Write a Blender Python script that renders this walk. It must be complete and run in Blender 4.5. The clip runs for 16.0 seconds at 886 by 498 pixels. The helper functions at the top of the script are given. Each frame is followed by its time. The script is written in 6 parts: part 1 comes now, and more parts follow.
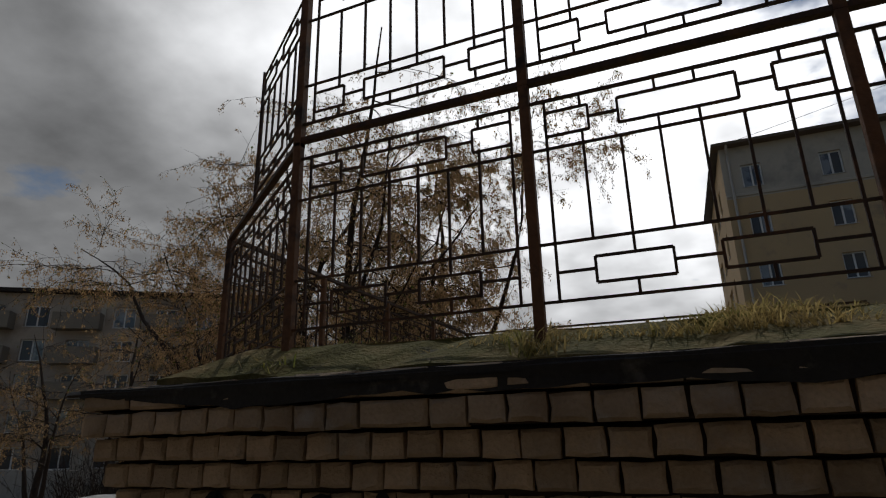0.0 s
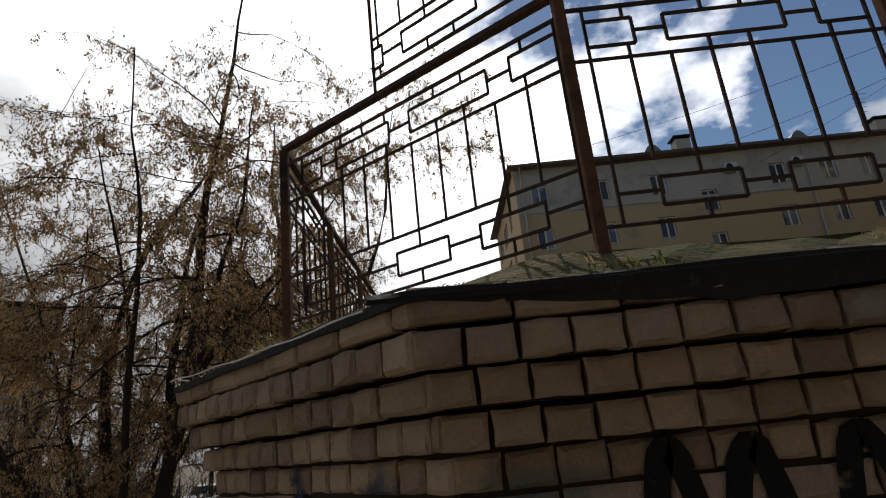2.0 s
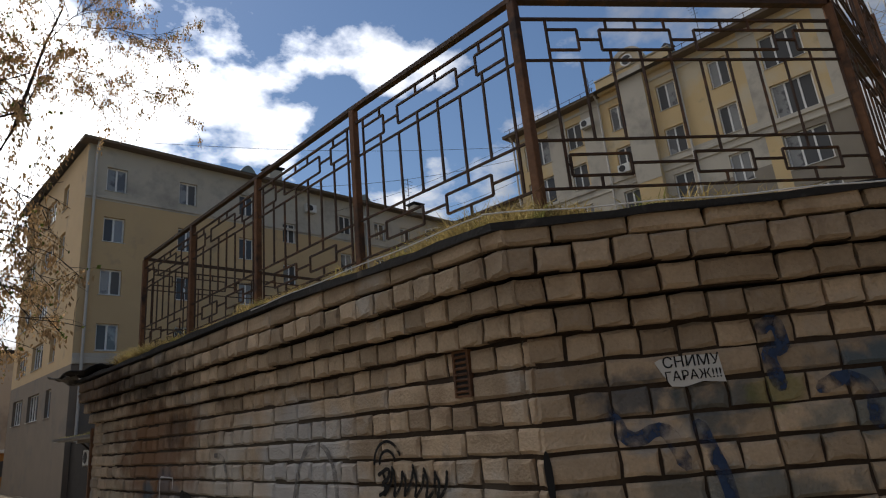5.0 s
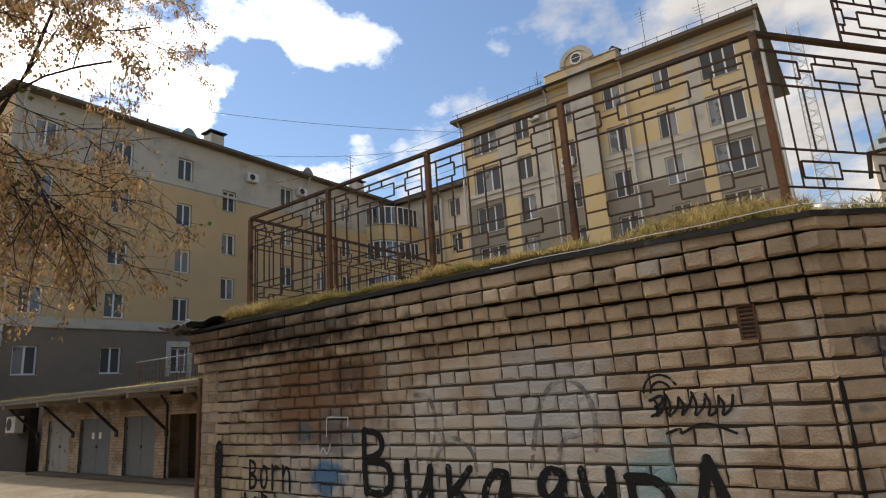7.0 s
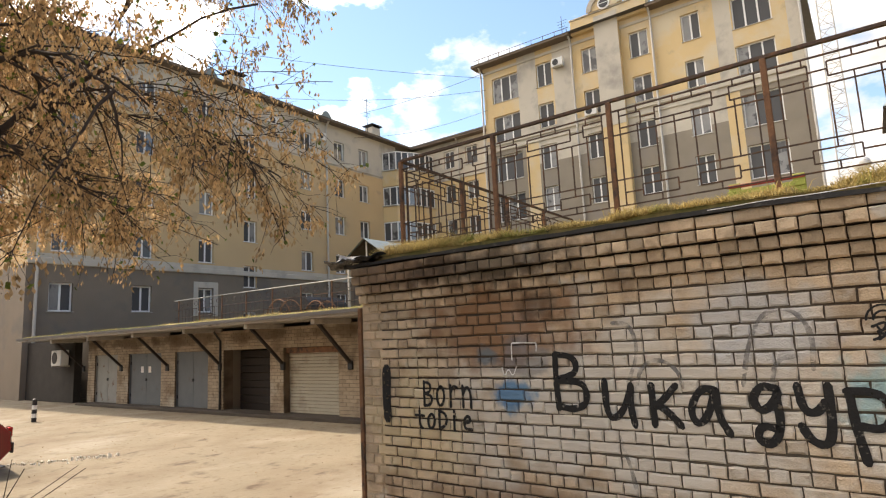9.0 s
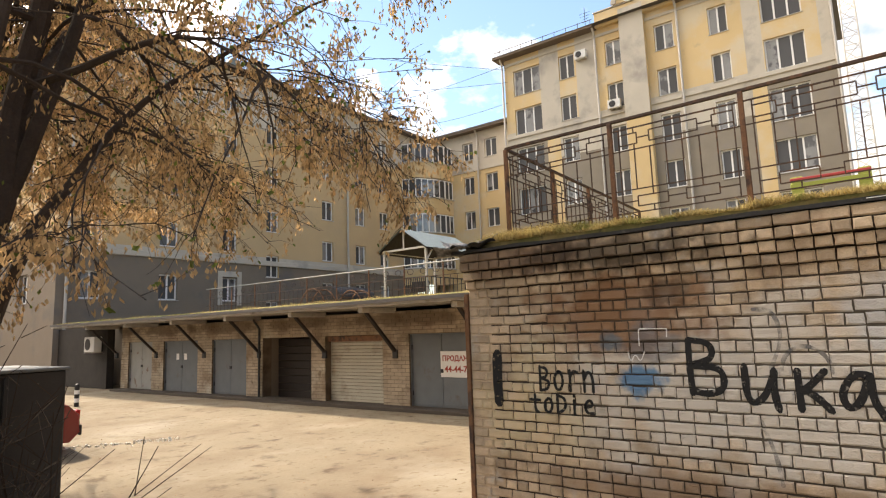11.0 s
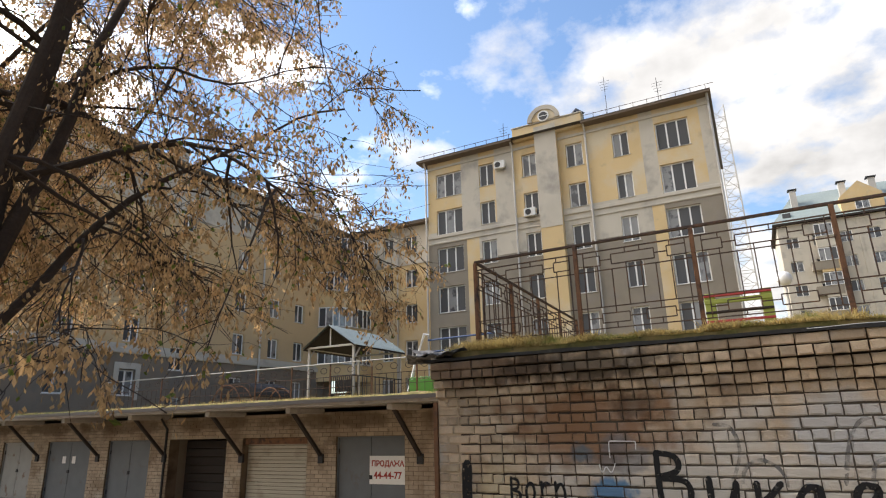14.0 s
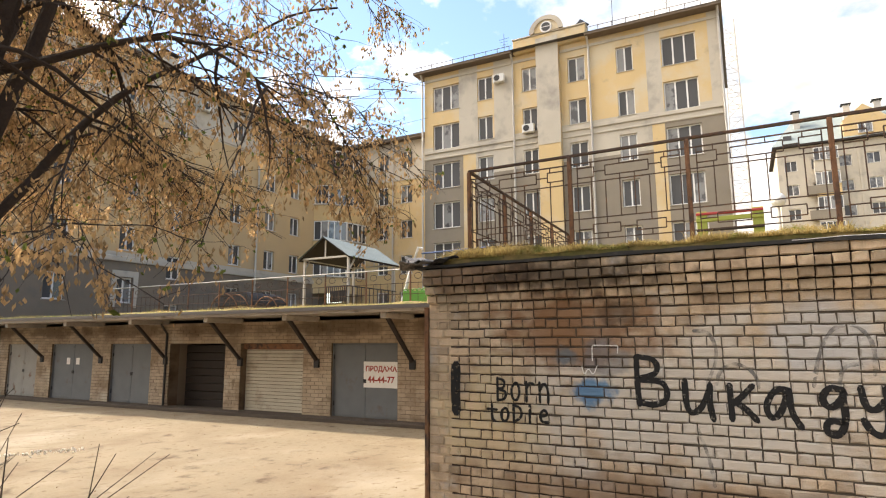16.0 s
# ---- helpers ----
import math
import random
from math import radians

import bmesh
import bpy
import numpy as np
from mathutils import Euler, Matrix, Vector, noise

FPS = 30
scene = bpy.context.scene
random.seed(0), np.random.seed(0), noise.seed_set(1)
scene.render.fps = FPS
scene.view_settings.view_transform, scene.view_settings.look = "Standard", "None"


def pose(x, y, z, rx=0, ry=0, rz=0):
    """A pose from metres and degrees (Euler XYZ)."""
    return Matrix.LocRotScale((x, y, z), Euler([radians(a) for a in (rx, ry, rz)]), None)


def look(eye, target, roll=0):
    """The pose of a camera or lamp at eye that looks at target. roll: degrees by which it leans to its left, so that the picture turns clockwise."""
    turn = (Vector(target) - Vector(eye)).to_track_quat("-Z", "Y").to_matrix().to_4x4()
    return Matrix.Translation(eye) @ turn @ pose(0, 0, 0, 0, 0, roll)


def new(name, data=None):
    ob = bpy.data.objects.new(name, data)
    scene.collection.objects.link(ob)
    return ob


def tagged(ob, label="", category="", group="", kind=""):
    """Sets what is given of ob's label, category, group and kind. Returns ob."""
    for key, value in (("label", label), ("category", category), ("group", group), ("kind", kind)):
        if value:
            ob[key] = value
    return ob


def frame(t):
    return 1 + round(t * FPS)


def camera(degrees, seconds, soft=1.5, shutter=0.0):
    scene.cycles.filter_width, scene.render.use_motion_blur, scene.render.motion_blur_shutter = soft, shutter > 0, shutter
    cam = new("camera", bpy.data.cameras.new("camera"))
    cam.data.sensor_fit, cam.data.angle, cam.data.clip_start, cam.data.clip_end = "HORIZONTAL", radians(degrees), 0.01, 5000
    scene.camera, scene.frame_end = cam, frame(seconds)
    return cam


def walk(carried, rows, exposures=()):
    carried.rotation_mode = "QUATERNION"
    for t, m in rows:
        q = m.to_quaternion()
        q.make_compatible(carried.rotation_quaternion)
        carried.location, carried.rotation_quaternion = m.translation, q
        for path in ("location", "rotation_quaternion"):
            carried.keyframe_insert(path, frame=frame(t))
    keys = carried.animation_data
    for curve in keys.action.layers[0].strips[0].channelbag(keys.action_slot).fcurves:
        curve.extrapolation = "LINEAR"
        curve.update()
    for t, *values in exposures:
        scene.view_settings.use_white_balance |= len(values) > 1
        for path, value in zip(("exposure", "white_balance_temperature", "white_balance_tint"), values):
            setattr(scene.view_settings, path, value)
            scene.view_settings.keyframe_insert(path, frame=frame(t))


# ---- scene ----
cam = camera(73.8, 16.0, soft=1.15)
METRES, EYE, TILT, LEAN, TURN = 10.24, 2.53, 0.0, 0.0, 21.7
ROWS = [
    (0.0, 0.0, 0.0, 0.0, 0.4, 17.68, 1.24),
    (0.5, -0.0428, 0.0255, -0.002, -4.73, 18.39, 2.24),
    (1.0, -0.0867, 0.0516, -0.006, -9.13, 18.59, 3.0),
    (1.5, -0.1314, 0.079, -0.0074, -13.72, 18.67, 4.09),
    (2.0, -0.1731, 0.1066, -0.0113, -20.81, 17.7, 5.65),
    (2.5, -0.2025, 0.1431, -0.013, -30.13, 17.06, 5.75),
    (3.0, -0.2329, 0.1793, -0.0164, -37.46, 16.84, 5.91),
    (3.5, -0.2606, 0.2162, -0.0201, -45.45, 16.76, 3.85),
    (4.0, -0.2882, 0.2519, -0.0247, -53.9, 16.96, 5.66),
    (4.5, -0.32, 0.2903, -0.0315, -61.15, 16.75, 5.85),
    (7.0, -0.4543, 0.4694, -0.0442, -75.11, 13.49, 3.72),
    (7.5, -0.477, 0.5057, -0.0455, -75.14, 12.34, 3.61),
    (8.0, -0.5023, 0.5393, -0.0423, -75.31, 10.07, 3.53),
    (8.5, -0.5126, 0.5686, -0.0445, -75.6, 9.72, 2.92),
    (9.0, -0.5256, 0.5992, -0.0496, -75.48, 8.4, 2.69),
    (9.5, -0.5403, 0.6255, -0.0509, -75.04, 7.59, 2.4),
    (10.0, -0.545, 0.6505, -0.0529, -74.86, 7.73, 2.27),
    (12.5, -0.5796, 0.7406, -0.0468, -77.21, 8.78, 0.55),
    (13.0, -0.5852, 0.748, -0.0438, -80.0, 10.8, 0.76),
    (13.5, -0.5921, 0.7524, -0.0414, -82.91, 14.34, 1.28),
    (14.0, -0.5943, 0.7532, -0.0407, -83.99, 16.61, 1.46),
    (14.5, -0.5951, 0.752, -0.0414, -85.21, 16.93, 1.12),
    (15.0, -0.5946, 0.7501, -0.0439, -85.55, 16.5, 0.85),
    (15.5, -0.595, 0.75, -0.0476, -85.35, 12.8, 0.65),
    (16.0, -0.5943, 0.751, -0.0502, -84.68, 8.57, 0.42),
]
EXPOSURES = [(0.0, -1.8, 6350, 10), (0.7, -1.88, 6350, 10), (1.5, -1.6, 6300, 10), (2.5, -1.0, 6300, 11), (3.2, -0.9, 6250, 11), (4.0, -1.38, 6300, 11), (4.5, -1.08, 6350, 11), (7.0, 0.15, 6850, 12), (9.0, 1.02, 7350, 13), (12.5, 1.16, 7550, 13), (13.0, 0.95, 7400, 13), (13.5, 0.62, 7050, 12), (14.0, 0.68, 6700, 11), (15.0, 0.94, 6800, 11), (16.0, 1.26, 7450, 13)]
walk(cam, [(t, pose(0, 0, EYE, TILT, LEAN, TURN) @ pose(METRES * x, METRES * y, METRES * z, 90 + pitch, roll, yaw)) for t, x, y, z, yaw, pitch, roll in ROWS], EXPOSURES)

# ---------------------------------------------------------------- light
SUN_YAW, SUN_UP = -4.0, 50.0          # yaw from +y towards -x, height above the horizon
sun_dir = Vector((-math.sin(radians(SUN_YAW)) * math.cos(radians(SUN_UP)), math.cos(radians(SUN_YAW)) * math.cos(radians(SUN_UP)), math.sin(radians(SUN_UP))))
sun = new("sun", bpy.data.lights.new("sun", "SUN"))
sun.data.energy, sun.data.angle, sun.data.color = 3.4, radians(0.6), (1.0, 0.94, 0.84)
sun.matrix_world = look(sun_dir * 60, (0, 0, 0))

world = bpy.data.worlds.new("sky")
world.use_nodes = True
scene.world = world


def sky_nodes():
    nt = world.node_tree
    nt.nodes.clear()
    out = nt.nodes.new("ShaderNodeOutputWorld")
    bg = nt.nodes.new("ShaderNodeBackground")
    bg.inputs[1].default_value = 0.13
    sky = nt.nodes.new("ShaderNodeTexSky")
    sky.sky_type = "NISHITA"
    sky.sun_disc = False
    sky.dust_density, sky.ozone_density, sky.air_density = 0.2, 4.5, 1.25
    sky.sun_elevation, sky.sun_rotation = radians(SUN_UP), radians(-SUN_YAW)
    co = nt.nodes.new("ShaderNodeTexCoord")
    sep = nt.nodes.new("ShaderNodeSeparateXYZ")
    nt.links.new(co.outputs["Generated"], sep.inputs[0])
    # clouds lie in a layer: direction divided by its height
    h = nt.nodes.new("ShaderNodeMath")
    h.operation = "ADD"
    h.inputs[1].default_value = 0.28
    nt.links.new(sep.outputs[2], h.inputs[0])
    dv = nt.nodes.new("ShaderNodeVectorMath")
    dv.operation = "DIVIDE"
    cm = nt.nodes.new("ShaderNodeCombineXYZ")
    for i in range(3):
        nt.links.new(h.outputs[0], cm.inputs[i])
    nt.links.new(co.outputs["Generated"], dv.inputs[0])
    nt.links.new(cm.outputs[0], dv.inputs[1])
    n1 = nt.nodes.new("ShaderNodeTexNoise")
    n1.inputs["Scale"].default_value, n1.inputs["Detail"].default_value, n1.inputs["Roughness"].default_value = 3.1, 9.0, 0.56
    nt.links.new(dv.outputs[0], n1.inputs["Vector"])
    # a closed deck towards the sun and to its left, broken cloud low on the other side
    total = n1.outputs["Fac"]
    for way, lo, hi, gain in (((-0.24, 0.93, 0.28), 0.76, 0.96, 0.28), ((-0.76, 0.58, 0.28), 0.56, 0.86, 0.29), ((0.90, -0.34, 0.27), 0.70, 0.97, 0.15)):
        dt = nt.nodes.new("ShaderNodeVectorMath")
        dt.operation = "DOT_PRODUCT"
        dt.inputs[1].default_value = way
        nt.links.new(co.outputs["Generated"], dt.inputs[0])
        sm = nt.nodes.new("ShaderNodeMapRange")
        sm.interpolation_type = "SMOOTHSTEP"
        sm.inputs["From Min"].default_value, sm.inputs["From Max"].default_value, sm.inputs["To Max"].default_value = lo, hi, gain
        nt.links.new(dt.outputs["Value"], sm.inputs["Value"])
        ad = nt.nodes.new("ShaderNodeMath")
        nt.links.new(total, ad.inputs[0])
        nt.links.new(sm.outputs[0], ad.inputs[1])
        total = ad.outputs[0]
    ramp = nt.nodes.new("ShaderNodeValToRGB")
    ramp.color_ramp.elements[0].position, ramp.color_ramp.elements[1].position = 0.52, 0.66
    nt.links.new(total, ramp.inputs[0])
    # darker undersides of the deck away from the sun
    n2 = nt.nodes.new("ShaderNodeTexNoise")
    n2.inputs["Scale"].default_value, n2.inputs["Detail"].default_value = 5.0, 7.0
    nt.links.new(dv.outputs[0], n2.inputs["Vector"])
    sd = nt.nodes.new("ShaderNodeVectorMath")
    sd.operation = "DOT_PRODUCT"
    sd.inputs[1].default_value = tuple(sun_dir)
    nt.links.new(co.outputs["Generated"], sd.inputs[0])
    mr = nt.nodes.new("ShaderNodeMapRange")
    mr.interpolation_type = "SMOOTHSTEP"
    mr.inputs["From Min"].default_value, mr.inputs["From Max"].default_value = 0.62, 0.97
    mr.inputs["To Min"].default_value, mr.inputs["To Max"].default_value = 5.0, 34.0
    nt.links.new(sd.outputs["Value"], mr.inputs["Value"])
    m2 = nt.nodes.new("ShaderNodeMath")
    m2.operation = "MULTIPLY_ADD"
    m2.inputs[1].default_value, m2.inputs[2].default_value = 1.5, 0.25
    nt.links.new(n2.outputs["Fac"], m2.inputs[0])
    m3 = nt.nodes.new("ShaderNodeMath")
    m3.operation = "MULTIPLY"
    nt.links.new(mr.outputs[0], m3.inputs[0])
    nt.links.new(m2.outputs[0], m3.inputs[1])
    cc = nt.nodes.new("ShaderNodeCombineXYZ")
    for i in range(3):
        nt.links.new(m3.outputs[0], cc.inputs[i])
    mix = nt.nodes.new("ShaderNodeMix")
    mix.data_type = "RGBA"
    nt.links.new(ramp.outputs[0], mix.inputs[0])
    nt.links.new(sky.outputs[0], mix.inputs[6])
    nt.links.new(cc.outputs[0], mix.inputs[7])
    nt.links.new(mix.outputs[2], bg.inputs[0])
    nt.links.new(bg.outputs[0], out.inputs[0])


sky_nodes()


# ---------------------------------------------------------------- materials
def mat(name, base, rough=0.85, metal=0.0, spots=(), grain=0.10, scale=6.0, bump=0.25, vary=0.0, fine=60.0, spec=0.3):
    """A node material: base colour with two scales of noise, spots (colour, scale, low, high) laid over, relief, and a change from piece to piece."""
    m = bpy.data.materials.new(name)
    m.use_nodes = True
    nt = m.node_tree
    b = nt.nodes["Principled BSDF"]
    b.inputs["Roughness"].default_value, b.inputs["Metallic"].default_value = rough, metal
    b.inputs["Specular IOR Level"].default_value = spec
    geo = nt.nodes.new("ShaderNodeNewGeometry")
    big = nt.nodes.new("ShaderNodeTexNoise")
    big.inputs["Scale"].default_value, big.inputs["Detail"].default_value = scale, 5.0
    nt.links.new(geo.outputs["Position"], big.inputs["Vector"])
    small = nt.nodes.new("ShaderNodeTexNoise")
    small.inputs["Scale"].default_value, small.inputs["Detail"].default_value = fine, 3.0
    nt.links.new(geo.outputs["Position"], small.inputs["Vector"])

    def math_node(op, a, c, d=None):
        n = nt.nodes.new("ShaderNodeMath")
        n.operation = op
        for i, v in enumerate((a, c, d)):
            if v is None:
                continue
            if isinstance(v, (int, float)):
                n.inputs[i].default_value = v
            else:
                nt.links.new(v, n.inputs[i])
        return n.outputs[0]

    v = math_node("MULTIPLY_ADD", big.outputs["Fac"], 2.2 * grain, 1.0 - 1.1 * grain)
    v2 = math_node("MULTIPLY_ADD", small.outputs["Fac"], 1.6 * grain, 1.0 - 0.8 * grain)
    v = math_node("MULTIPLY", v, v2)
    if vary:
        info = nt.nodes.new("ShaderNodeObjectInfo")
        r = math_node("FRACT", math_node("ADD", info.outputs["Random"], geo.outputs["Random Per Island"]), 0.0)
        v = math_node("MULTIPLY", v, math_node("MULTIPLY_ADD", r, 2 * vary, 1.0 - vary))
    col = nt.nodes.new("ShaderNodeRGB")
    col.outputs[0].default_value = (*base, 1)
    sc = nt.nodes.new("ShaderNodeVectorMath")
    sc.operation = "SCALE"
    nt.links.new(col.outputs[0], sc.inputs[0])
    nt.links.new(v, sc.inputs["Scale"])
    last = sc.outputs[0]
    for k, (c, s, lo, hi) in enumerate(spots):
        n = nt.nodes.new("ShaderNodeTexNoise")
        n.inputs["Scale"].default_value, n.inputs["Detail"].default_value, n.inputs["Roughness"].default_value = s, 6.0, 0.6
        off = nt.nodes.new("ShaderNodeVectorMath")
        off.operation = "ADD"
        off.inputs[1].default_value = (7.3 * (k + 1), 3.1 * (k + 1), 0.0)
        nt.links.new(geo.outputs["Position"], off.inputs[0])
        nt.links.new(off.outputs[0], n.inputs["Vector"])
        rp = nt.nodes.new("ShaderNodeMapRange")
        rp.inputs["From Min"].default_value, rp.inputs["From Max"].default_value = lo, hi
        nt.links.new(n.outputs["Fac"], rp.inputs["Value"])
        mx = nt.nodes.new("ShaderNodeMix")
        mx.data_type = "RGBA"
        mx.inputs[7].default_value = (*c, 1)
        nt.links.new(rp.outputs[0], mx.inputs[0])
        nt.links.new(last, mx.inputs[6])
        last = mx.outputs[2]
    nt.links.new(last, b.inputs["Base Color"])
    if bump:
        bp = nt.nodes.new("ShaderNodeBump")
        bp.inputs["Strength"].default_value, bp.inputs["Distance"].default_value = bump, 0.01
        nt.links.new(small.outputs["Fac"], bp.inputs["Height"])
        nt.links.new(bp.outputs[0], b.inputs["Normal"])
    return m


def blot(m, place, radii, colour, strength=0.9, soft=0.6, rag=1.6, scale=3.5):
    """A patch of colour with a ragged edge, such as a stain, at a place on the wall, over what the material has."""
    nt = m.node_tree
    b = nt.nodes["Principled BSDF"]
    src = b.inputs["Base Color"].links[0].from_socket
    geo = nt.nodes.new("ShaderNodeNewGeometry")
    sub = nt.nodes.new("ShaderNodeVectorMath")
    sub.operation = "SUBTRACT"
    sub.inputs[1].default_value = place
    nt.links.new(geo.outputs["Position"], sub.inputs[0])
    dv = nt.nodes.new("ShaderNodeVectorMath")
    dv.operation = "DIVIDE"
    dv.inputs[1].default_value = radii
    nt.links.new(sub.outputs[0], dv.inputs[0])
    ln = nt.nodes.new("ShaderNodeVectorMath")
    ln.operation = "LENGTH"
    nt.links.new(dv.outputs[0], ln.inputs[0])
    n = nt.nodes.new("ShaderNodeTexNoise")
    n.inputs["Scale"].default_value, n.inputs["Detail"].default_value = scale, 6.0
    nt.links.new(geo.outputs["Position"], n.inputs["Vector"])
    ad = nt.nodes.new("ShaderNodeMath")
    ad.operation = "MULTIPLY_ADD"
    ad.inputs[1].default_value = rag
    nt.links.new(n.outputs["Fac"], ad.inputs[0])
    nt.links.new(ln.outputs["Value"], ad.inputs[2])
    mr = nt.nodes.new("ShaderNodeMapRange")
    mr.interpolation_type = "SMOOTHSTEP"
    mr.inputs["From Min"].default_value, mr.inputs["From Max"].default_value = 1.0 + rag * 0.5 - soft, 1.0 + rag * 0.5
    mr.inputs["To Min"].default_value, mr.inputs["To Max"].default_value = strength, 0.0
    nt.links.new(ad.outputs[0], mr.inputs["Value"])
    mx = nt.nodes.new("ShaderNodeMix")
    mx.data_type = "RGBA"
    mx.inputs[7].default_value = (*colour, 1)
    nt.links.new(mr.outputs[0], mx.inputs[0])
    nt.links.new(src, mx.inputs[6])
    nt.links.new(mx.outputs[2], b.inputs["Base Color"])


def glass(name, tint, rough=0.05):
    m = bpy.data.materials.new(name)
    m.use_nodes = True
    b = m.node_tree.nodes["Principled BSDF"]
    b.inputs["Base Color"].default_value, b.inputs["Roughness"].default_value = (*tint, 1), rough
    b.inputs["Specular IOR Level"].default_value = 0.3
    return m


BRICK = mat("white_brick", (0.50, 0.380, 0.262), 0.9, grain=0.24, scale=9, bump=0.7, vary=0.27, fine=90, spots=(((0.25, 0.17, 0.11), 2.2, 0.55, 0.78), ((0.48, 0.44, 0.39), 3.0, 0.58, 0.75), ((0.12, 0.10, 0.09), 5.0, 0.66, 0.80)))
blot(BRICK, (-2.96, 5.25, 1.45), (0.6, 2.40, 0.90), (0.61, 0.56, 0.49), 0.82, 0.65, 2.0, 3.0)
blot(BRICK, (-2.96, 4.35, 2.00), (0.6, 0.55, 0.35), (0.50, 0.49, 0.48), 0.7, 0.5, 1.4, 4.0)
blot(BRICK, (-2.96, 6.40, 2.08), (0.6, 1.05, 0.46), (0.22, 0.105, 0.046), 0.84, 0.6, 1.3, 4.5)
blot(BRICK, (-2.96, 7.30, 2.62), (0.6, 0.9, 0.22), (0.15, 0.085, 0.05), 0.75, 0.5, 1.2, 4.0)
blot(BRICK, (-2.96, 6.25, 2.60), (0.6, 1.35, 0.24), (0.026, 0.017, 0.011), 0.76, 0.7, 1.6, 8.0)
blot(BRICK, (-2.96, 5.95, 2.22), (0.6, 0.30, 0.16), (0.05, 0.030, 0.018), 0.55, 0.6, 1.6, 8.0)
blot(BRICK, (-2.96, 6.22, 1.52), (0.5, 0.24, 0.17), (0.05, 0.19, 0.36), 0.85, 0.6, 1.5, 9.0)
blot(BRICK, (-2.96, 6.44, 1.84), (0.5, 0.15, 0.10), (0.09, 0.15, 0.19), 0.7, 0.6, 1.5, 9.0)
blot(BRICK, (-2.96, 6.10, 1.80), (0.5, 0.30, 0.20), (0.16, 0.16, 0.17), 0.6, 0.5, 1.6, 6.0)
blot(BRICK, (-2.96, 3.80, 1.58), (0.5, 0.22, 0.26), (0.16, 0.40, 0.45), 0.6, 0.8, 2.2, 8.0)
# cream bricks at the left end, warm sunlight put into their colour
blot(BRICK, (-2.96, 7.25, 1.25), (0.6, 0.70, 0.75), (0.62, 0.49, 0.29), 0.6, 0.7, 2.0, 3.0)
blot(BRICK, (-2.96, 5.40, 0.62), (0.5, 2.3, 0.26), (0.18, 0.095, 0.045), 0.6, 0.6, 1.4, 2.5)
CHAMFER = lambda d, z: (-3.011 + .640 * d, 2.907 - .768 * d, z)
for d, z, r, h, c, k in ((.25, 2.17, .15, .10, (0.035, 0.065, 0.095), .75), (.50, 2.12, .16, .13, (0.045, 0.085, 0.11), .7), (1.02, 2.20, .20, .10, (0.07, 0.13, 0.18), .8), (1.18, 2.27, .16, .09, (0.03, 0.07, 0.13), .8), (.30, 2.04, .18, .06, (0.42, 0.40, 0.38), .6), (.70, 2.14, .10, .07, (0.20, 0.20, 0.05), .6), (1.05, 2.05, .40, .10, (0.10, 0.16, 0.18), .6), (.45, 1.85, .45, .12, (0.07, 0.12, 0.14), .6)):
    blot(BRICK, CHAMFER(d, z), (r, r, h), c, k, .6, 2.0, 11.0)
blot(BRICK, (-1.85, 1.765, 2.22), (.22, .3, .16), (0.16, 0.19, 0.17), 0.6, 0.6, 1.8, 9.0)
MORTAR = mat("mortar", (0.062, 0.043, 0.030), 0.95, grain=0.25, scale=12, bump=0.6)
GARAGE_BRICK = mat("garage_brick", (0.36, 0.285, 0.205), 0.9, grain=0.22, scale=5, bump=0.5, vary=0.14, spots=(((0.20, 0.14, 0.09), 1.3, 0.48, 0.68), ((0.10, 0.07, 0.045), 2.6, 0.60, 0.74), ((0.44, 0.39, 0.31), 0.9, 0.58, 0.72)))
# brown dirt along the wall top, with the overhang's shade painted in
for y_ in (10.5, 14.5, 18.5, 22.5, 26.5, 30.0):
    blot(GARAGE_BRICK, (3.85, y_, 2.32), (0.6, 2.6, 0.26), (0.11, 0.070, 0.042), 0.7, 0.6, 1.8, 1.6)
GARAGE_MORTAR = mat("garage_mortar", (0.17, 0.125, 0.085), 0.95, grain=0.3, scale=4, bump=0.5, spots=(((0.08, 0.055, 0.036), 1.4, 0.5, 0.7),))
blot(MORTAR, (-2.94, 4.85, 1.50), (0.6, 2.0, 0.90), (0.13, 0.11, 0.085), 0.7, 0.6, 1.8, 2.5)
FELT = mat("roof_felt", (0.035, 0.033, 0.032), 0.75, grain=0.3, scale=14, bump=0.6, spots=(((0.12, 0.11, 0.10), 9.0, 0.60, 0.75),))
MOSS = mat("moss", (0.125, 0.112, 0.034), 0.95, grain=0.4, scale=9, bump=0.9, spots=(((0.24, 0.175, 0.07), 4.0, 0.46, 0.62), ((0.03, 0.026, 0.018), 6.0, 0.60, 0.72)))
DRYGRASS = mat("dry_grass", (0.42, 0.32, 0.13), 0.9, grain=0.3, scale=5, bump=0, vary=0.35, spots=(((0.16, 0.19, 0.04), 3.0, 0.52, 0.66),))
RUST = mat("rusty_iron", (0.070, 0.042, 0.030), 0.75, grain=0.35, scale=14, bump=0.35, spots=(((0.17, 0.075, 0.033), 11.0, 0.52, 0.70),), spec=0.4)
RUSTPOST = mat("rusty_post", (0.19, 0.092, 0.046), 0.8, grain=0.35, scale=10, bump=0.35, spots=(((0.05, 0.033, 0.027), 6.0, 0.50, 0.66),), spec=0.4)
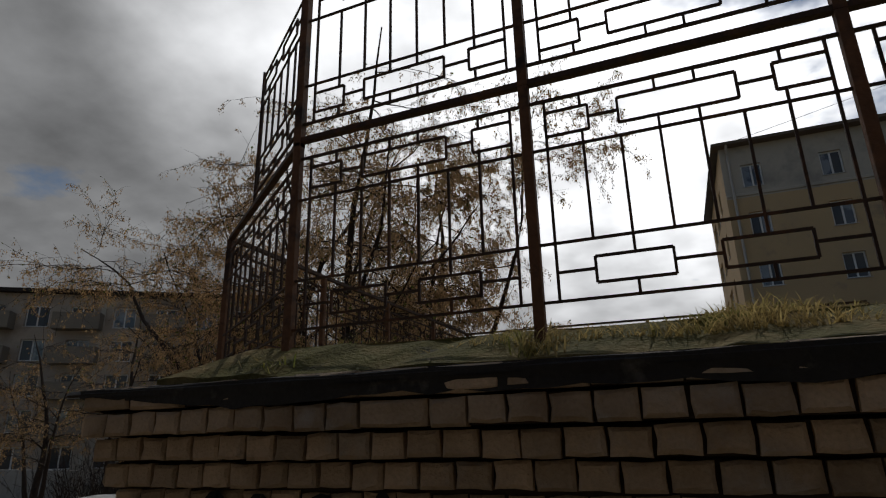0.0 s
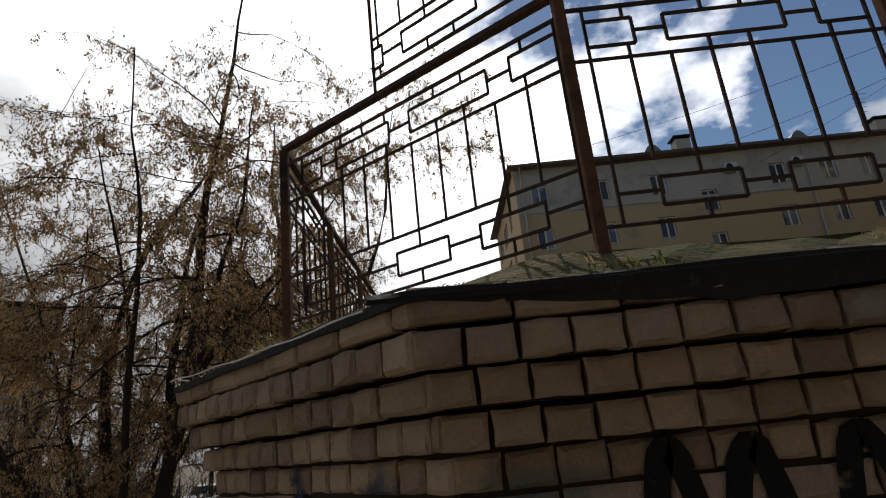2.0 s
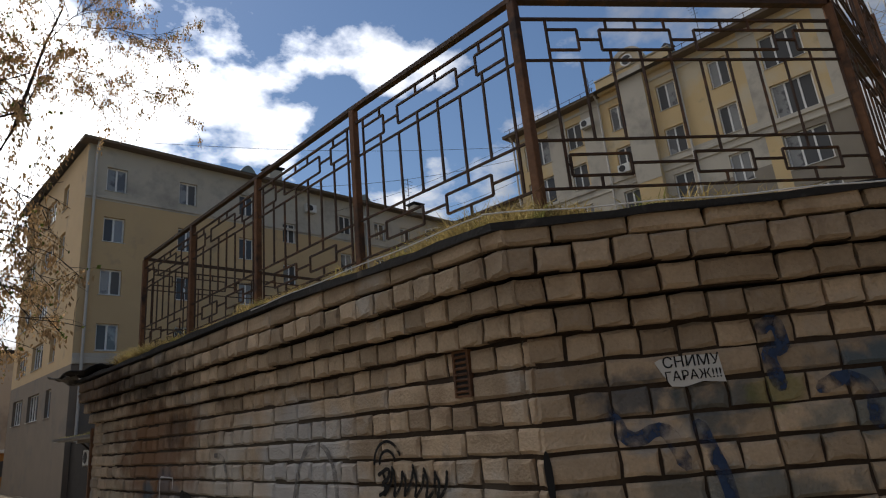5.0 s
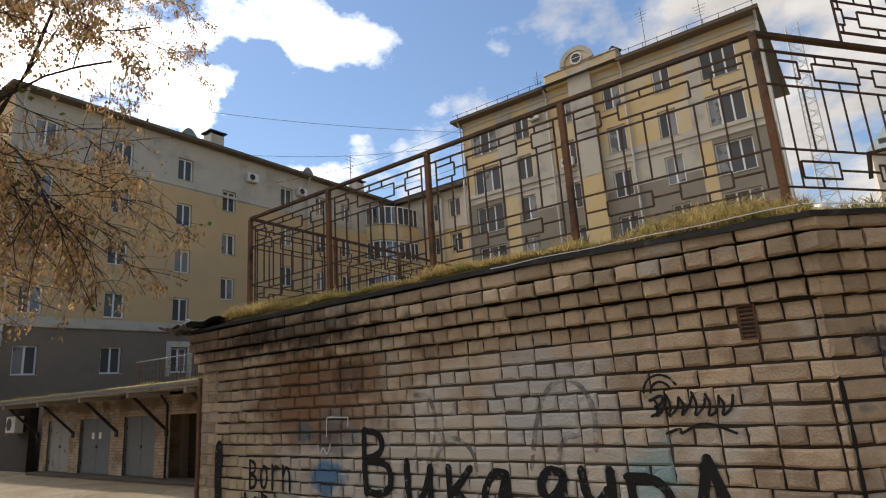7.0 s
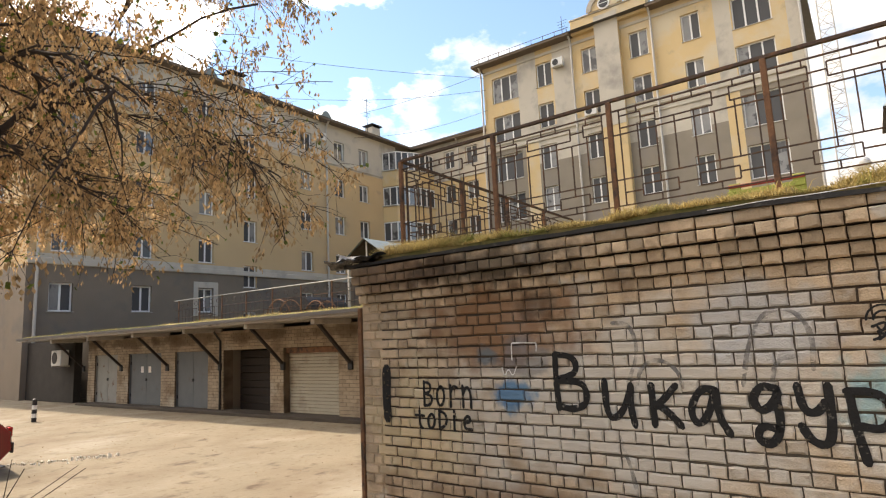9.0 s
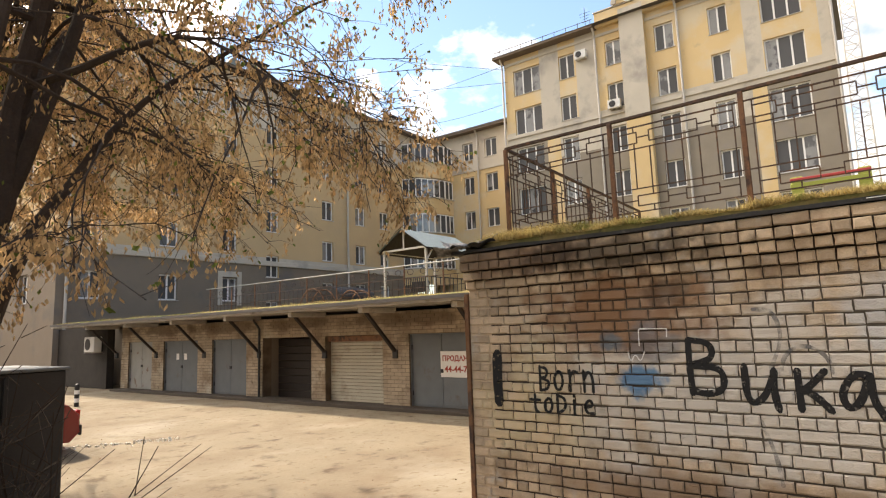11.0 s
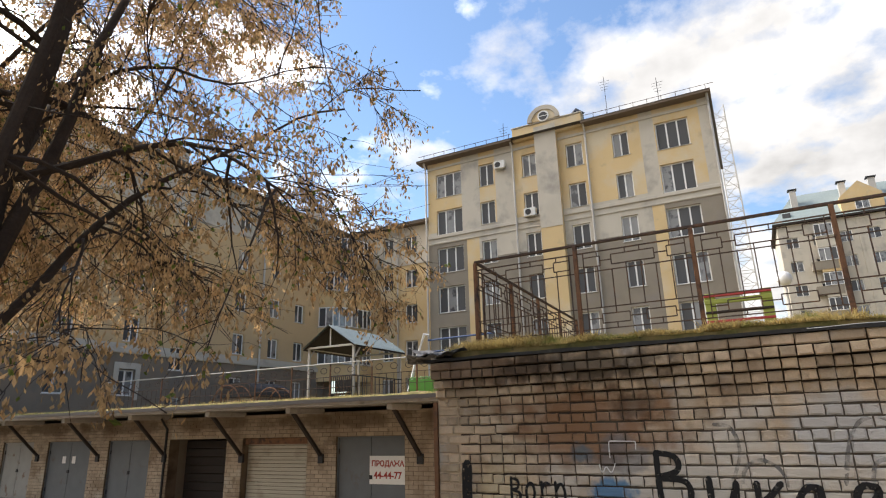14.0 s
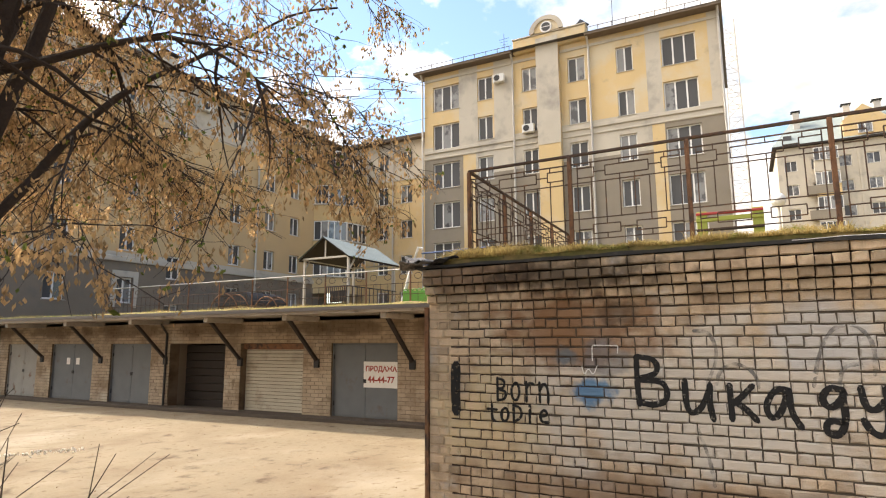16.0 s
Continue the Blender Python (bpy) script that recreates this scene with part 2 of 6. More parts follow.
SAND = mat("yard_ground", (0.205, 0.165, 0.110), 0.95, grain=0.16, scale=0.8, bump=0.8, fine=18, spots=(((0.16, 0.115, 0.072), 0.55, 0.48, 0.68), ((0.10, 0.07, 0.043), 1.9, 0.56, 0.70), ((0.27, 0.235, 0.175), 0.35, 0.54, 0.72), ((0.14, 0.10, 0.06), 6.0, 0.57, 0.68)))
YARD = mat("courtyard_ground", (0.20, 0.17, 0.10), 0.95, grain=0.3, scale=2, bump=0.6)
CONCRETE = mat("concrete", (0.36, 0.33, 0.29), 0.9, grain=0.2, scale=4, bump=0.4, spots=(((0.16, 0.14, 0.12), 2.0, 0.55, 0.75),))
DARKWOOD = mat("dark_strut", (0.030, 0.022, 0.018), 0.8, grain=0.3, scale=10, bump=0.3)
YELLOW = mat("yellow_plaster", (0.60, 0.44, 0.235), 0.9, grain=0.10, scale=0.5, bump=0.15, spots=(((0.58, 0.49, 0.35), 0.35, 0.48, 0.66), ((0.34, 0.28, 0.20), 0.9, 0.60, 0.80)))
OCHRE = mat("ochre_plaster", (0.54, 0.385, 0.215), 0.9, grain=0.11, scale=0.4, bump=0.15, spots=(((0.46, 0.345, 0.22), 0.25, 0.54, 0.78), ((0.27, 0.22, 0.17), 0.7, 0.62, 0.85)))
LIGHTGREY = mat("light_grey_plaster", (0.50, 0.45, 0.375), 0.9, grain=0.10, scale=0.8, bump=0.2, spots=(((0.30, 0.27, 0.24), 0.6, 0.52, 0.75),))
DARKGREY = mat("dark_grey_plaster", (0.25, 0.215, 0.17), 0.9, grain=0.15, scale=1.0, bump=0.3, spots=(((0.24, 0.21, 0.185), 0.6, 0.52, 0.72),))
BASEGREY = mat("grey_base_plaster", (0.215, 0.172, 0.130), 0.9, grain=0.14, scale=0.8, bump=0.3, spots=(((0.15, 0.135, 0.12), 0.5, 0.52, 0.72),))
ROOFMETAL = mat("roof_sheet", (0.10, 0.09, 0.085), 0.5, metal=0.3, grain=0.2, scale=2, bump=0.1)
ZINC = mat("zinc_sheet", (0.22, 0.26, 0.255), 0.6, metal=0.1, grain=0.12, scale=3, bump=0.08)
PVC = mat("white_frame", (0.74, 0.73, 0.71), 0.5, grain=0.05, scale=3, bump=0)
PIPE = mat("downpipe", (0.48, 0.45, 0.41), 0.5, metal=0.2, grain=0.12, scale=2, bump=0.05)
PANE = glass("window_glass", (0.075, 0.075, 0.078))
SOFFIT = mat("brown_soffit", (0.17, 0.13, 0.10), 0.9, grain=0.15, scale=2, bump=0.1)
PANE_LIGHT = mat("curtained_glass", (0.20, 0.20, 0.20), 0.12, grain=0.3, scale=1.2, bump=0, spots=(((0.05, 0.05, 0.055), 0.9, 0.50, 0.56),), spec=0.9)
STEEL = mat("grey_painted_steel", (0.125, 0.135, 0.14), 0.6, grain=0.16, scale=3, bump=0.15, spots=(((0.11, 0.085, 0.07), 2.2, 0.60, 0.74),), spec=0.4)
STEEL_PALE = mat("pale_painted_steel", (0.27, 0.265, 0.245), 0.6, grain=0.16, scale=3, bump=0.15, spots=(((0.16, 0.10, 0.07), 3.0, 0.60, 0.68),), spec=0.4)
SHUTTER = mat("pale_shutter", (0.42, 0.38, 0.30), 0.6, grain=0.1, scale=2, bump=0.1, spots=(((0.26, 0.21, 0.15), 1.6, 0.55, 0.74),))
BLACKMETAL = mat("black_steel", (0.020, 0.019, 0.020), 0.55, grain=0.3, scale=6, bump=0.2, spots=(((0.10, 0.09, 0.08), 9.0, 0.66, 0.72),), spec=0.4)
SPRAY = mat("black_spray_paint", (0.016, 0.015, 0.015), 0.7, grain=0.3, scale=20, bump=0.3)
SPRAYGREY = mat("grey_spray_paint", (0.20, 0.185, 0.175), 0.8, grain=0.2, scale=20, bump=0.2)
PAPER = mat("white_sign", (0.72, 0.70, 0.66), 0.7, grain=0.06, scale=8, bump=0.05)
REDINK = mat("red_lettering", (0.34, 0.05, 0.035), 0.7, grain=0.05, bump=0)
BLACKINK = mat("black_lettering", (0.02, 0.02, 0.02), 0.7, grain=0.05, bump=0)
BARK = mat("bark", (0.052, 0.037, 0.028), 0.95, grain=0.35, scale=7, bump=0.9, fine=40)
SEEDS = mat("dry_keys", (0.51, 0.335, 0.165), 0.85, grain=0.2, scale=3, bump=0, vary=0.45)
BUDS = mat("green_buds", (0.16, 0.19, 0.04), 0.85, grain=0.2, scale=3, bump=0, vary=0.3)
CARRED = mat("red_car_paint", (0.20, 0.012, 0.015), 0.25, grain=0.06, bump=0, spec=0.6)
CARWHITE = mat("white_car_paint", (0.65, 0.65, 0.64), 0.25, grain=0.05, bump=0, spec=0.6)
CARDARK = mat("dark_car_paint", (0.03, 0.032, 0.036), 0.25, grain=0.05, bump=0, spec=0.6)
TYRE = mat("tyre_rubber", (0.02, 0.02, 0.02), 0.9, grain=0.2, bump=0.2)
RIM = mat("steel_rim", (0.35, 0.35, 0.36), 0.4, metal=0.8, grain=0.1, bump=0)
LAMPRED = mat("red_lens", (0.3, 0.01, 0.01), 0.2, grain=0.05, bump=0)
LIME = mat("lime_paint", (0.27, 0.30, 0.065), 0.6, grain=0.1, scale=6, bump=0.1)
ACWHITE = mat("white_casing", (0.66, 0.65, 0.62), 0.5, grain=0.06, bump=0)
SNOW = mat("chalk_rubble", (0.60, 0.56, 0.49), 0.9, grain=0.1, bump=0.5)
FARWALL = mat("far_panel_wall", (0.46, 0.39, 0.32), 0.9, grain=0.14, scale=0.5, bump=0.1, spots=(((0.24, 0.20, 0.16), 0.3, 0.5, 0.7),))



def leafy(m, share=0.48):
    """Lets light through thin dry leaves."""
    nt = m.node_tree
    b = nt.nodes["Principled BSDF"]
    tr = nt.nodes.new("ShaderNodeBsdfTranslucent")
    nt.links.new(b.inputs["Base Color"].links[0].from_socket, tr.inputs["Color"])
    mx = nt.nodes.new("ShaderNodeMixShader")
    mx.inputs[0].default_value = share
    nt.links.new(b.outputs[0], mx.inputs[1])
    nt.links.new(tr.outputs[0], mx.inputs[2])
    nt.links.new(mx.outputs[0], nt.nodes["Material Output"].inputs["Surface"])


def patchy(m, scale, lo, hi):
    """Thin paint that covers in patches: bare between them."""
    nt = m.node_tree
    b = nt.nodes["Principled BSDF"]
    geo = nt.nodes.new("ShaderNodeNewGeometry")
    n = nt.nodes.new("ShaderNodeTexNoise")
    n.inputs["Scale"].default_value, n.inputs["Detail"].default_value = scale, 5.0
    nt.links.new(geo.outputs["Position"], n.inputs["Vector"])
    mr = nt.nodes.new("ShaderNodeMapRange")
    mr.inputs["From Min"].default_value, mr.inputs["From Max"].default_value = lo, hi
    nt.links.new(n.outputs["Fac"], mr.inputs["Value"])
    nt.links.new(mr.outputs[0], b.inputs["Alpha"])


for m_ in (SEEDS, DRYGRASS, BUDS):
    leafy(m_)
patchy(SPRAY, 28.0, 0.22, 0.42)
patchy(SPRAYGREY, 14.0, 0.35, 0.75)


# ---------------------------------------------------------------- mesh helpers
def add_box(bm, lo, hi, m=None, bevel=0.0):
    x0, y0, z0 = lo
    x1, y1, z1 = hi
    pts = [Vector(p) for p in ((x0, y0, z0), (x1, y0, z0), (x1, y1, z0), (x0, y1, z0), (x0, y0, z1), (x1, y0, z1), (x1, y1, z1), (x0, y1, z1))]
    vs = [bm.verts.new(m @ p if m else p) for p in pts]
    fs = [bm.faces.new([vs[i] for i in q]) for q in ((3, 2, 1, 0), (4, 5, 6, 7), (0, 1, 5, 4), (1, 2, 6, 5), (2, 3, 7, 6), (3, 0, 4, 7))]
    if bevel:
        edges = {e for f in fs for e in f.edges}
        bmesh.ops.bevel(bm, geom=list(edges), offset=bevel, segments=1, affect="EDGES")
    return vs


def add_tube(bm, pts, radii, sides=6, cap=True):
    """A tapered tube along points."""
    pts = [Vector(p) for p in pts]
    if isinstance(radii, (int, float)):
        radii = [radii] * len(pts)
    rings = []
    for i, p in enumerate(pts):
        d = (pts[min(i + 1, len(pts) - 1)] - pts[max(i - 1, 0)]).normalized()
        a = d.orthogonal().normalized() if abs(d.z) > 0.9 else d.cross(Vector((0, 0, 1))).normalized()
        b = d.cross(a)
        rings.append([bm.verts.new(p + (a * math.cos(2 * math.pi * k / sides) + b * math.sin(2 * math.pi * k / sides)) * radii[i]) for k in range(sides)])
    for r, s in zip(rings, rings[1:]):
        for k in range(sides):
            bm.faces.new((r[k], r[(k + 1) % sides], s[(k + 1) % sides], s[k]))
    if cap:
        bm.faces.new(rings[0][::-1])
        bm.faces.new(rings[-1])


def add_bar(bm, p, q, w, d=None):
    """A square bar from p to q."""
    p, q = Vector(p), Vector(q)
    d = d or w
    z = (q - p)
    n = z.length
    m = Matrix.Translation(p) @ z.to_track_quat("Z", "Y").to_matrix().to_4x4()
    add_box(bm, (-w / 2, -d / 2, 0), (w / 2, d / 2, n), m)


def lathe(bm, profile, centre, sides=16):
    rings = [[bm.verts.new((centre[0] + r * math.cos(2 * math.pi * k / sides), centre[1] + r * math.sin(2 * math.pi * k / sides), centre[2] + z)) for k in range(sides)] for r, z in profile]
    for r, s in zip(rings, rings[1:]):
        for k in range(sides):
            bm.faces.new((r[k], r[(k + 1) % sides], s[(k + 1) % sides], s[k]))
    bm.faces.new(rings[0][::-1])
    bm.faces.new(rings[-1])


def to_mesh(name, bm, *materials):
    bmesh.ops.recalc_face_normals(bm, faces=bm.faces)
    me = bpy.data.meshes.new(name)
    bm.to_mesh(me)
    bm.free()
    for m in materials:
        me.materials.append(m)
    return me


def part(name, bm, material, parent=None, label=""):
    """One bmesh as one mesh object, under a thing or a part."""
    ob = new(name, to_mesh(name, bm, *(material if isinstance(material, (list, tuple)) else (material,))))
    if parent:
        ob.parent = parent
    if label:
        ob["label"] = label
    return ob


def piece(name, me, parent, m=None):
    ob = new(name, me)
    ob.parent = parent
    if m is not None:
        ob.matrix_basis = m
    return ob


def thing(name, label, category, group="", kind="", at=None):
    ob = new(name)
    ob.empty_display_size = 0.2
    if at is not None:
        ob.matrix_basis = at
    return tagged(ob, label, category, group, kind)


def flat_text(body, size, m, material, parent, extrude=0.001, name="lettering", bold=0.0):
    """Words in the built-in font, as a mesh, centred at the pose m."""
    cu = bpy.data.curves.new(name, "FONT")
    cu.body, cu.size, cu.align_x, cu.align_y, cu.extrude = body, size, "CENTER", "CENTER", extrude
    cu.offset = bold
    tmp = bpy.data.objects.new(name, cu)
    scene.collection.objects.link(tmp)
    bpy.context.view_layer.update()
    me = bpy.data.meshes.new_from_object(tmp.evaluated_get(bpy.context.evaluated_depsgraph_get()))
    bpy.data.objects.remove(tmp)
    me.materials.clear()
    me.materials.append(material)
    ob = new(name, me)
    ob.parent = parent
    ob.matrix_basis = m
    return ob


def frame_of(p, q, z=0.0):
    """Pose with x along p to q, y inward (to the left of that way), z up; and the length."""
    d = Vector((q[0] - p[0], q[1] - p[1], 0))
    m = Matrix.Translation((p[0], p[1], z)) @ Matrix.Rotation(math.atan2(d.y, d.x), 4, "Z")
    return m, d.length


# ---------------------------------------------------------------- ground
def ground_height(x, y):
    a = min(max((10.0 - y) / 10.0, 0.0), 1.25)
    soft = a * a * (3 - 2 * a) * 0.35 + a * 0.65 if a < 1 else a
    return 0.95 * soft + 0.015 * noise.noise(Vector((x * 0.7, y * 0.7, 0))) * (1 if abs(x) < 40 and -10 < y < 50 else 0)


def build_ground():
    bm = bmesh.new()
    xs = [-1500, -400, -120, -60, -35] + [-24 + 0.6 * i for i in range(50)] + [8, 20, 60, 140, 400, 1500]
    ys = [-1500, -400, -100, -40, -15] + [-6 + 0.6 * i for i in range(75)] + [42, 60, 120, 400, 1500]
    vs = [[bm.verts.new((x, y, ground_height(x, y))) for x in xs] for y in ys]
    for a, b in zip(vs, vs[1:]):
        for k in range(len(xs) - 1):
            f = bm.faces.new((a[k], a[k + 1], b[k + 1], b[k]))
            f.smooth = True
    tagged(part("ground", bm, SAND), "dusty sand-coloured yard ground sloping down to the garages", "ground", kind="structure")
    bm = bmesh.new()
    add_box(bm, (7.6, -40, -0.3), (150, 90, 2.74))
    tagged(part("courtyard", bm, YARD), "raised courtyard ground behind the garages", "ground", kind="structure")


build_ground()

# ---------------------------------------------------------------- brick block with the graffiti
P0, P1, P2, P3 = (-2.90, 7.92), (-3.035, 2.935), (-2.06, 1.765), (7.0, 1.765)
COURSE, TOPZ = 0.0905, 2.375
CORBEL = 0.046


def brick_mesh(name, w, h, seed):
    """One brick: a worn outline of eight points, chipped front edges, open back."""
    r = random.Random(seed)
    j = lambda a: r.uniform(-a, a)
    rim = [(0, 0), (w * .5, 0), (w, 0), (w, h * .5), (w, h), (w * .5, h), (0, h), (0, h * .5)]
    rim = [(x + j(.0034), z + j(.0036)) for x, z in rim]
    cx, cz = w / 2, h / 2
    inset = lambda x, z, d: (x + (d if x < cx - .01 else -d if x > cx + .01 else 0), z + (d if z < cz - .01 else -d if z > cz + .01 else 0))
    out = [(x, 0.05, z) for x, z in rim]
    mid = [(x, 0.009 + j(.003), z) for x, z in rim]
    fro = []
    for x, z in rim:
        u, v = inset(x, z, .009 + abs(j(.005)))
        fro.append((u, j(.003), v))
    me = bpy.data.meshes.new(name)
    fs = [tuple(range(16, 24))]
    for a in (0, 8):
        fs += [(a + i, a + (i + 1) % 8, a + 8 + (i + 1) % 8, a + 8 + i) for i in range(8)]
    me.from_pydata(out + mid + fro, [], fs)
    me.materials.append(BRICK)
    return me


STRETCHERS = [brick_mesh("brick", 0.226, 0.0775, s) for s in range(8)]
HEADERS = [brick_mesh("brick", 0.108, 0.0775, 10 + s) for s in range(8)]


def courses(length, turn0, turn1, rnd):
    """All bricks of one wall face: course by course (mesh, x, z, out, stretch in x, near end or not)."""
    rows = [(TOPZ + COURSE * k, (CORBEL * (k + 1) if k < 3 else CORBEL * 3 + 0.004), "h" if k < 3 else "s") for k in range(4)]
    rows += [(TOPZ - COURSE * (k + 1), 0.0, "h" if k % 2 == 0 else "s") for k in range(27)]
    for z, proud, kind in rows:
        x = -proud * math.tan(turn0 / 2)
        end = length + proud * math.tan(turn1 / 2)
        step, meshes = (0.236, STRETCHERS) if kind == "s" else (0.118, HEADERS)
        if kind == "s":
            x -= rnd.choice((0.0, 0.0, 0.059))
        while x < end - 0.02:
            mine, st = meshes, step
            if kind == "h" and rnd.random() < 0.03:
                mine, st = STRETCHERS, 0.236
            x0, x1 = max(x, -proud * math.tan(turn0 / 2)), min(x + st, end)
            if x1 - x0 > 0.03:
                yield rnd.choice(mine), x0 + 0.005, z + 0.006 + rnd.uniform(-.0035, .0035), proud + rnd.uniform(-.004, .004), (x1 - x0) / st, kind
            x += st


def brick_face(name, p, q, turn0, turn1, near, seed, label):
    m, length = frame_of(p, q)
    bm = bmesh.new()
    add_box(bm, (0, 0.017, -0.2), (length, 0.36, TOPZ + 4 * COURSE - 0.004))
    for k in range(4):
        pr = CORBEL * min(k + 1, 3) - 0.034
        e0, e1 = pr * math.tan(turn0 / 2), pr * math.tan(turn1 / 2)
        add_box(bm, (-e0, -pr, TOPZ + COURSE * k + 0.005), (length + e1, 0.014, TOPZ + COURSE * (k + 1) - 0.004))
    wall = part(name, bm, MORTAR)
    wall.matrix_basis = m
    tagged(wall, label, "brick wall", kind="structure")
    return wall, m, length


FACES = [
    ("wall_graffiti", P0, P1, 0.0, 0.90, (1.6, 5.1, 1.35), 1, "pale brick garage wall with black graffiti and soot stains"),
    ("wall_chamfer", P1, P2, 0.90, 0.87, (0.0, 1.6, 1.0), 2, "short pale brick wall with blue spray stains and a paper notice"),
    ("wall_street", P2, P3, 0.87, 0.0, (0.0, 2.3, 1.5), 3, "shaded pale brick garage wall under a mossy roof"),
]
WALLS = [brick_face(*f) for f in FACES]
# the end face towards the garages, and the back
bm = bmesh.new()
add_box(bm, (-2.89, 7.56, -0.2), (4.2, 7.915, 2.70))
tagged(part("wall_end", bm, BRICK), "pale brick end wall", "wall", kind="structure")


def roof_line(out):
    """Outline of the block's roof, that far outside the wall faces."""
    t1, t2 = out * math.tan(0.45), out * math.tan(0.43)
    m1, _ = frame_of(P0, P1)
    m2, l2 = frame_of(P1, P2)
    a = m1 @ Vector((-out * 0.5, -out, 0))
    b = m2 @ Vector((-t1, -out, 0))
    c = m2 @ Vector((l2 + t2, -out, 0))
    return [a, b, c, Vector((P3[0], P3[1] - out, 0)), Vector((P3[0], P0[1] + out * 0.5, 0))]


def roof_sag(y):
    """How far the roof has sunk towards the street: 0 to 1."""
    return min(1.0, max(0.0, (4.4 - y) / 1.7))


def slab(name, outline, z0, z1, material, label, category, wavy=0.0, sag=0.0):
    """A slab over an outline, its edge cut fine and a little uneven, sagging towards the street."""
    bm = bmesh.new()
    pts = []
    for a, b in zip(outline, outline[1:] + outline[:1]):
        n = max(1, int((b - a).length / 0.12))
        pts += [a.lerp(b, i / n) for i in range(n)]
    rnd = random.Random(5)
    low, top, inn = [], [], []
    cx = sum((p for p in pts), Vector()) / len(pts)
    for p in pts:
        w = wavy * (noise.noise(p * 2.3) + 0.6 * noise.noise(p * 9.0)) - sag * roof_sag(p.y)
        low.append(bm.verts.new((p.x, p.y, z0 + (w if sag else 0.5 * w))))
        top.append(bm.verts.new((p.x, p.y, z1 + w)))
        d = (cx - p).normalized() * (0.36 if sag > .06 else 0.18)
        inn.append(bm.verts.new((p.x + d.x, p.y + d.y, z1 + w + (sag * roof_sag(p.y) + .005 if sag > .06 else 0.0) + abs(wavy) * 1.2 + 0.4 * wavy * noise.noise(p * 5))))
    n = len(pts)
    for i in range(n):
        k = (i + 1) % n
        bm.faces.new((low[i], low[k], top[k], top[i]))
        bm.faces.new((top[i], top[k], inn[k], inn[i]))
    bm.faces.new(inn)
    bm.faces.new(low[::-1])
    return tagged(part(name, bm, material), label, category, kind="structure")


slab("roof_felt", roof_line(0.155), 2.742, 2.768, FELT, "torn black roofing felt over the brick block", "roof", 0.014, 0.045)
slab("roof_moss", roof_line(-0.09), 2.735, 2.845, MOSS, "mossy soil layer with dry grass on the roof", "moss", 0.03, 0.085)

# ---------------------------------------------------------------- fence on the roof
CUBE_ = bmesh.new()
add_box(CUBE_, (-0.5, -0.5, 0), (0.5, 0.5, 1))
BAR_MESH = to_mesh("bar", CUBE_, RUST)


def bar_between(parent, p, q, w, name="bar"):
    p, q = Vector(p), Vector(q)
    m = Matrix.Translation(p) @ (q - p).to_track_quat("Z", "Y").to_matrix().to_4x4() @ Matrix.Diagonal((w, w, (q - p).length, 1))
    return piece(name, BAR_MESH, parent, m)


def panel_strokes(first, step, n, top, low, ties, drops, stubs):
    """The wrought pattern in shares of a panel: n uprights, a row of frames under the top line and one over the bottom line."""
    at = lambda i: first + step * i
    s = [((0, .928), (1, .928)), ((0, .70), (1, .70)), ((0, .284), (1, .284)), ((0, .048), (1, .048))]
    for i in range(n):
        if i in (0, n - 1):
            s.append(((at(i), .048), (at(i), .928)))
        else:
            s.append(((at(i), .284 - (.073 if i in drops else 0)), (at(i), .757 if i in ties else .70)))
    for rects, lo, hi, link in ((top, .757, .870, .814), (low, .108, .211, .163)):
        for a, b in rects:
            a, b = at(a), at(b)
            s += [((a, lo), (b, lo)), ((a, hi), (b, hi)), ((a, lo), (a, hi)), ((b, lo), (b, hi))]
        for (a, b), (c, d) in zip(rects, rects[1:]):
            s.append(((at(b), link), (at(c), link)))
    s += [((at(0), .163), (at(low[0][0]), .163)), ((at(low[-1][1]), .163), (at(n - 1), .163))]
    s += [((at(i), .870), (at(i), .928)) for i in ties] + [((at(i), .048), (at(i), .108)) for i in stubs]
    return s


STROKES = panel_strokes(.070, .1245, 8, ((0, 1.2), (2, 4.95), (5.8, 7)), ((1, 2.9), (4, 5.9)), (1, 3, 4, 6), (2, 5), (2, 5))
STROKES_WIDE = panel_strokes(.088, .0893, 11, ((0, 1), (1.75, 4.15), (5, 7.85), (8.6, 10)), ((.12, 2.0), (4.1, 6.0), (7.05, 9.0)), (2, 3, 4, 6, 7, 9), (5, 8), (1, 5, 8))


def fence_panel(parent, p, q, z0, z1, u0=0.0, flip=False):
    """A panel between two posts; u0: where it begins, if only its further share is there; flip: upside down."""
    p, q = Vector((*p, 0)), Vector((*q, 0))
    at = lambda u, v: tuple(p.lerp(q, u) + Vector((0, 0, z0 + (z1 - z0) * (1 - v if flip else v))))
    strokes = STROKES_WIDE if (q - p).length > 1.35 else STROKES
    bm = bmesh.new()
    add_bar(bm, at(u0, .928), at(1, .928), 0.012)
    panel = part("panel", bm, RUST, parent)
    for (ua, va), (ub, vb) in strokes[1:]:
        if ub > u0:
            bar_between(panel, at(max(ua, u0), va), at(ub, vb), 0.0098)
    if u0:
        bar_between(panel, at(u0, .0), at(u0, 1.0), 0.014)


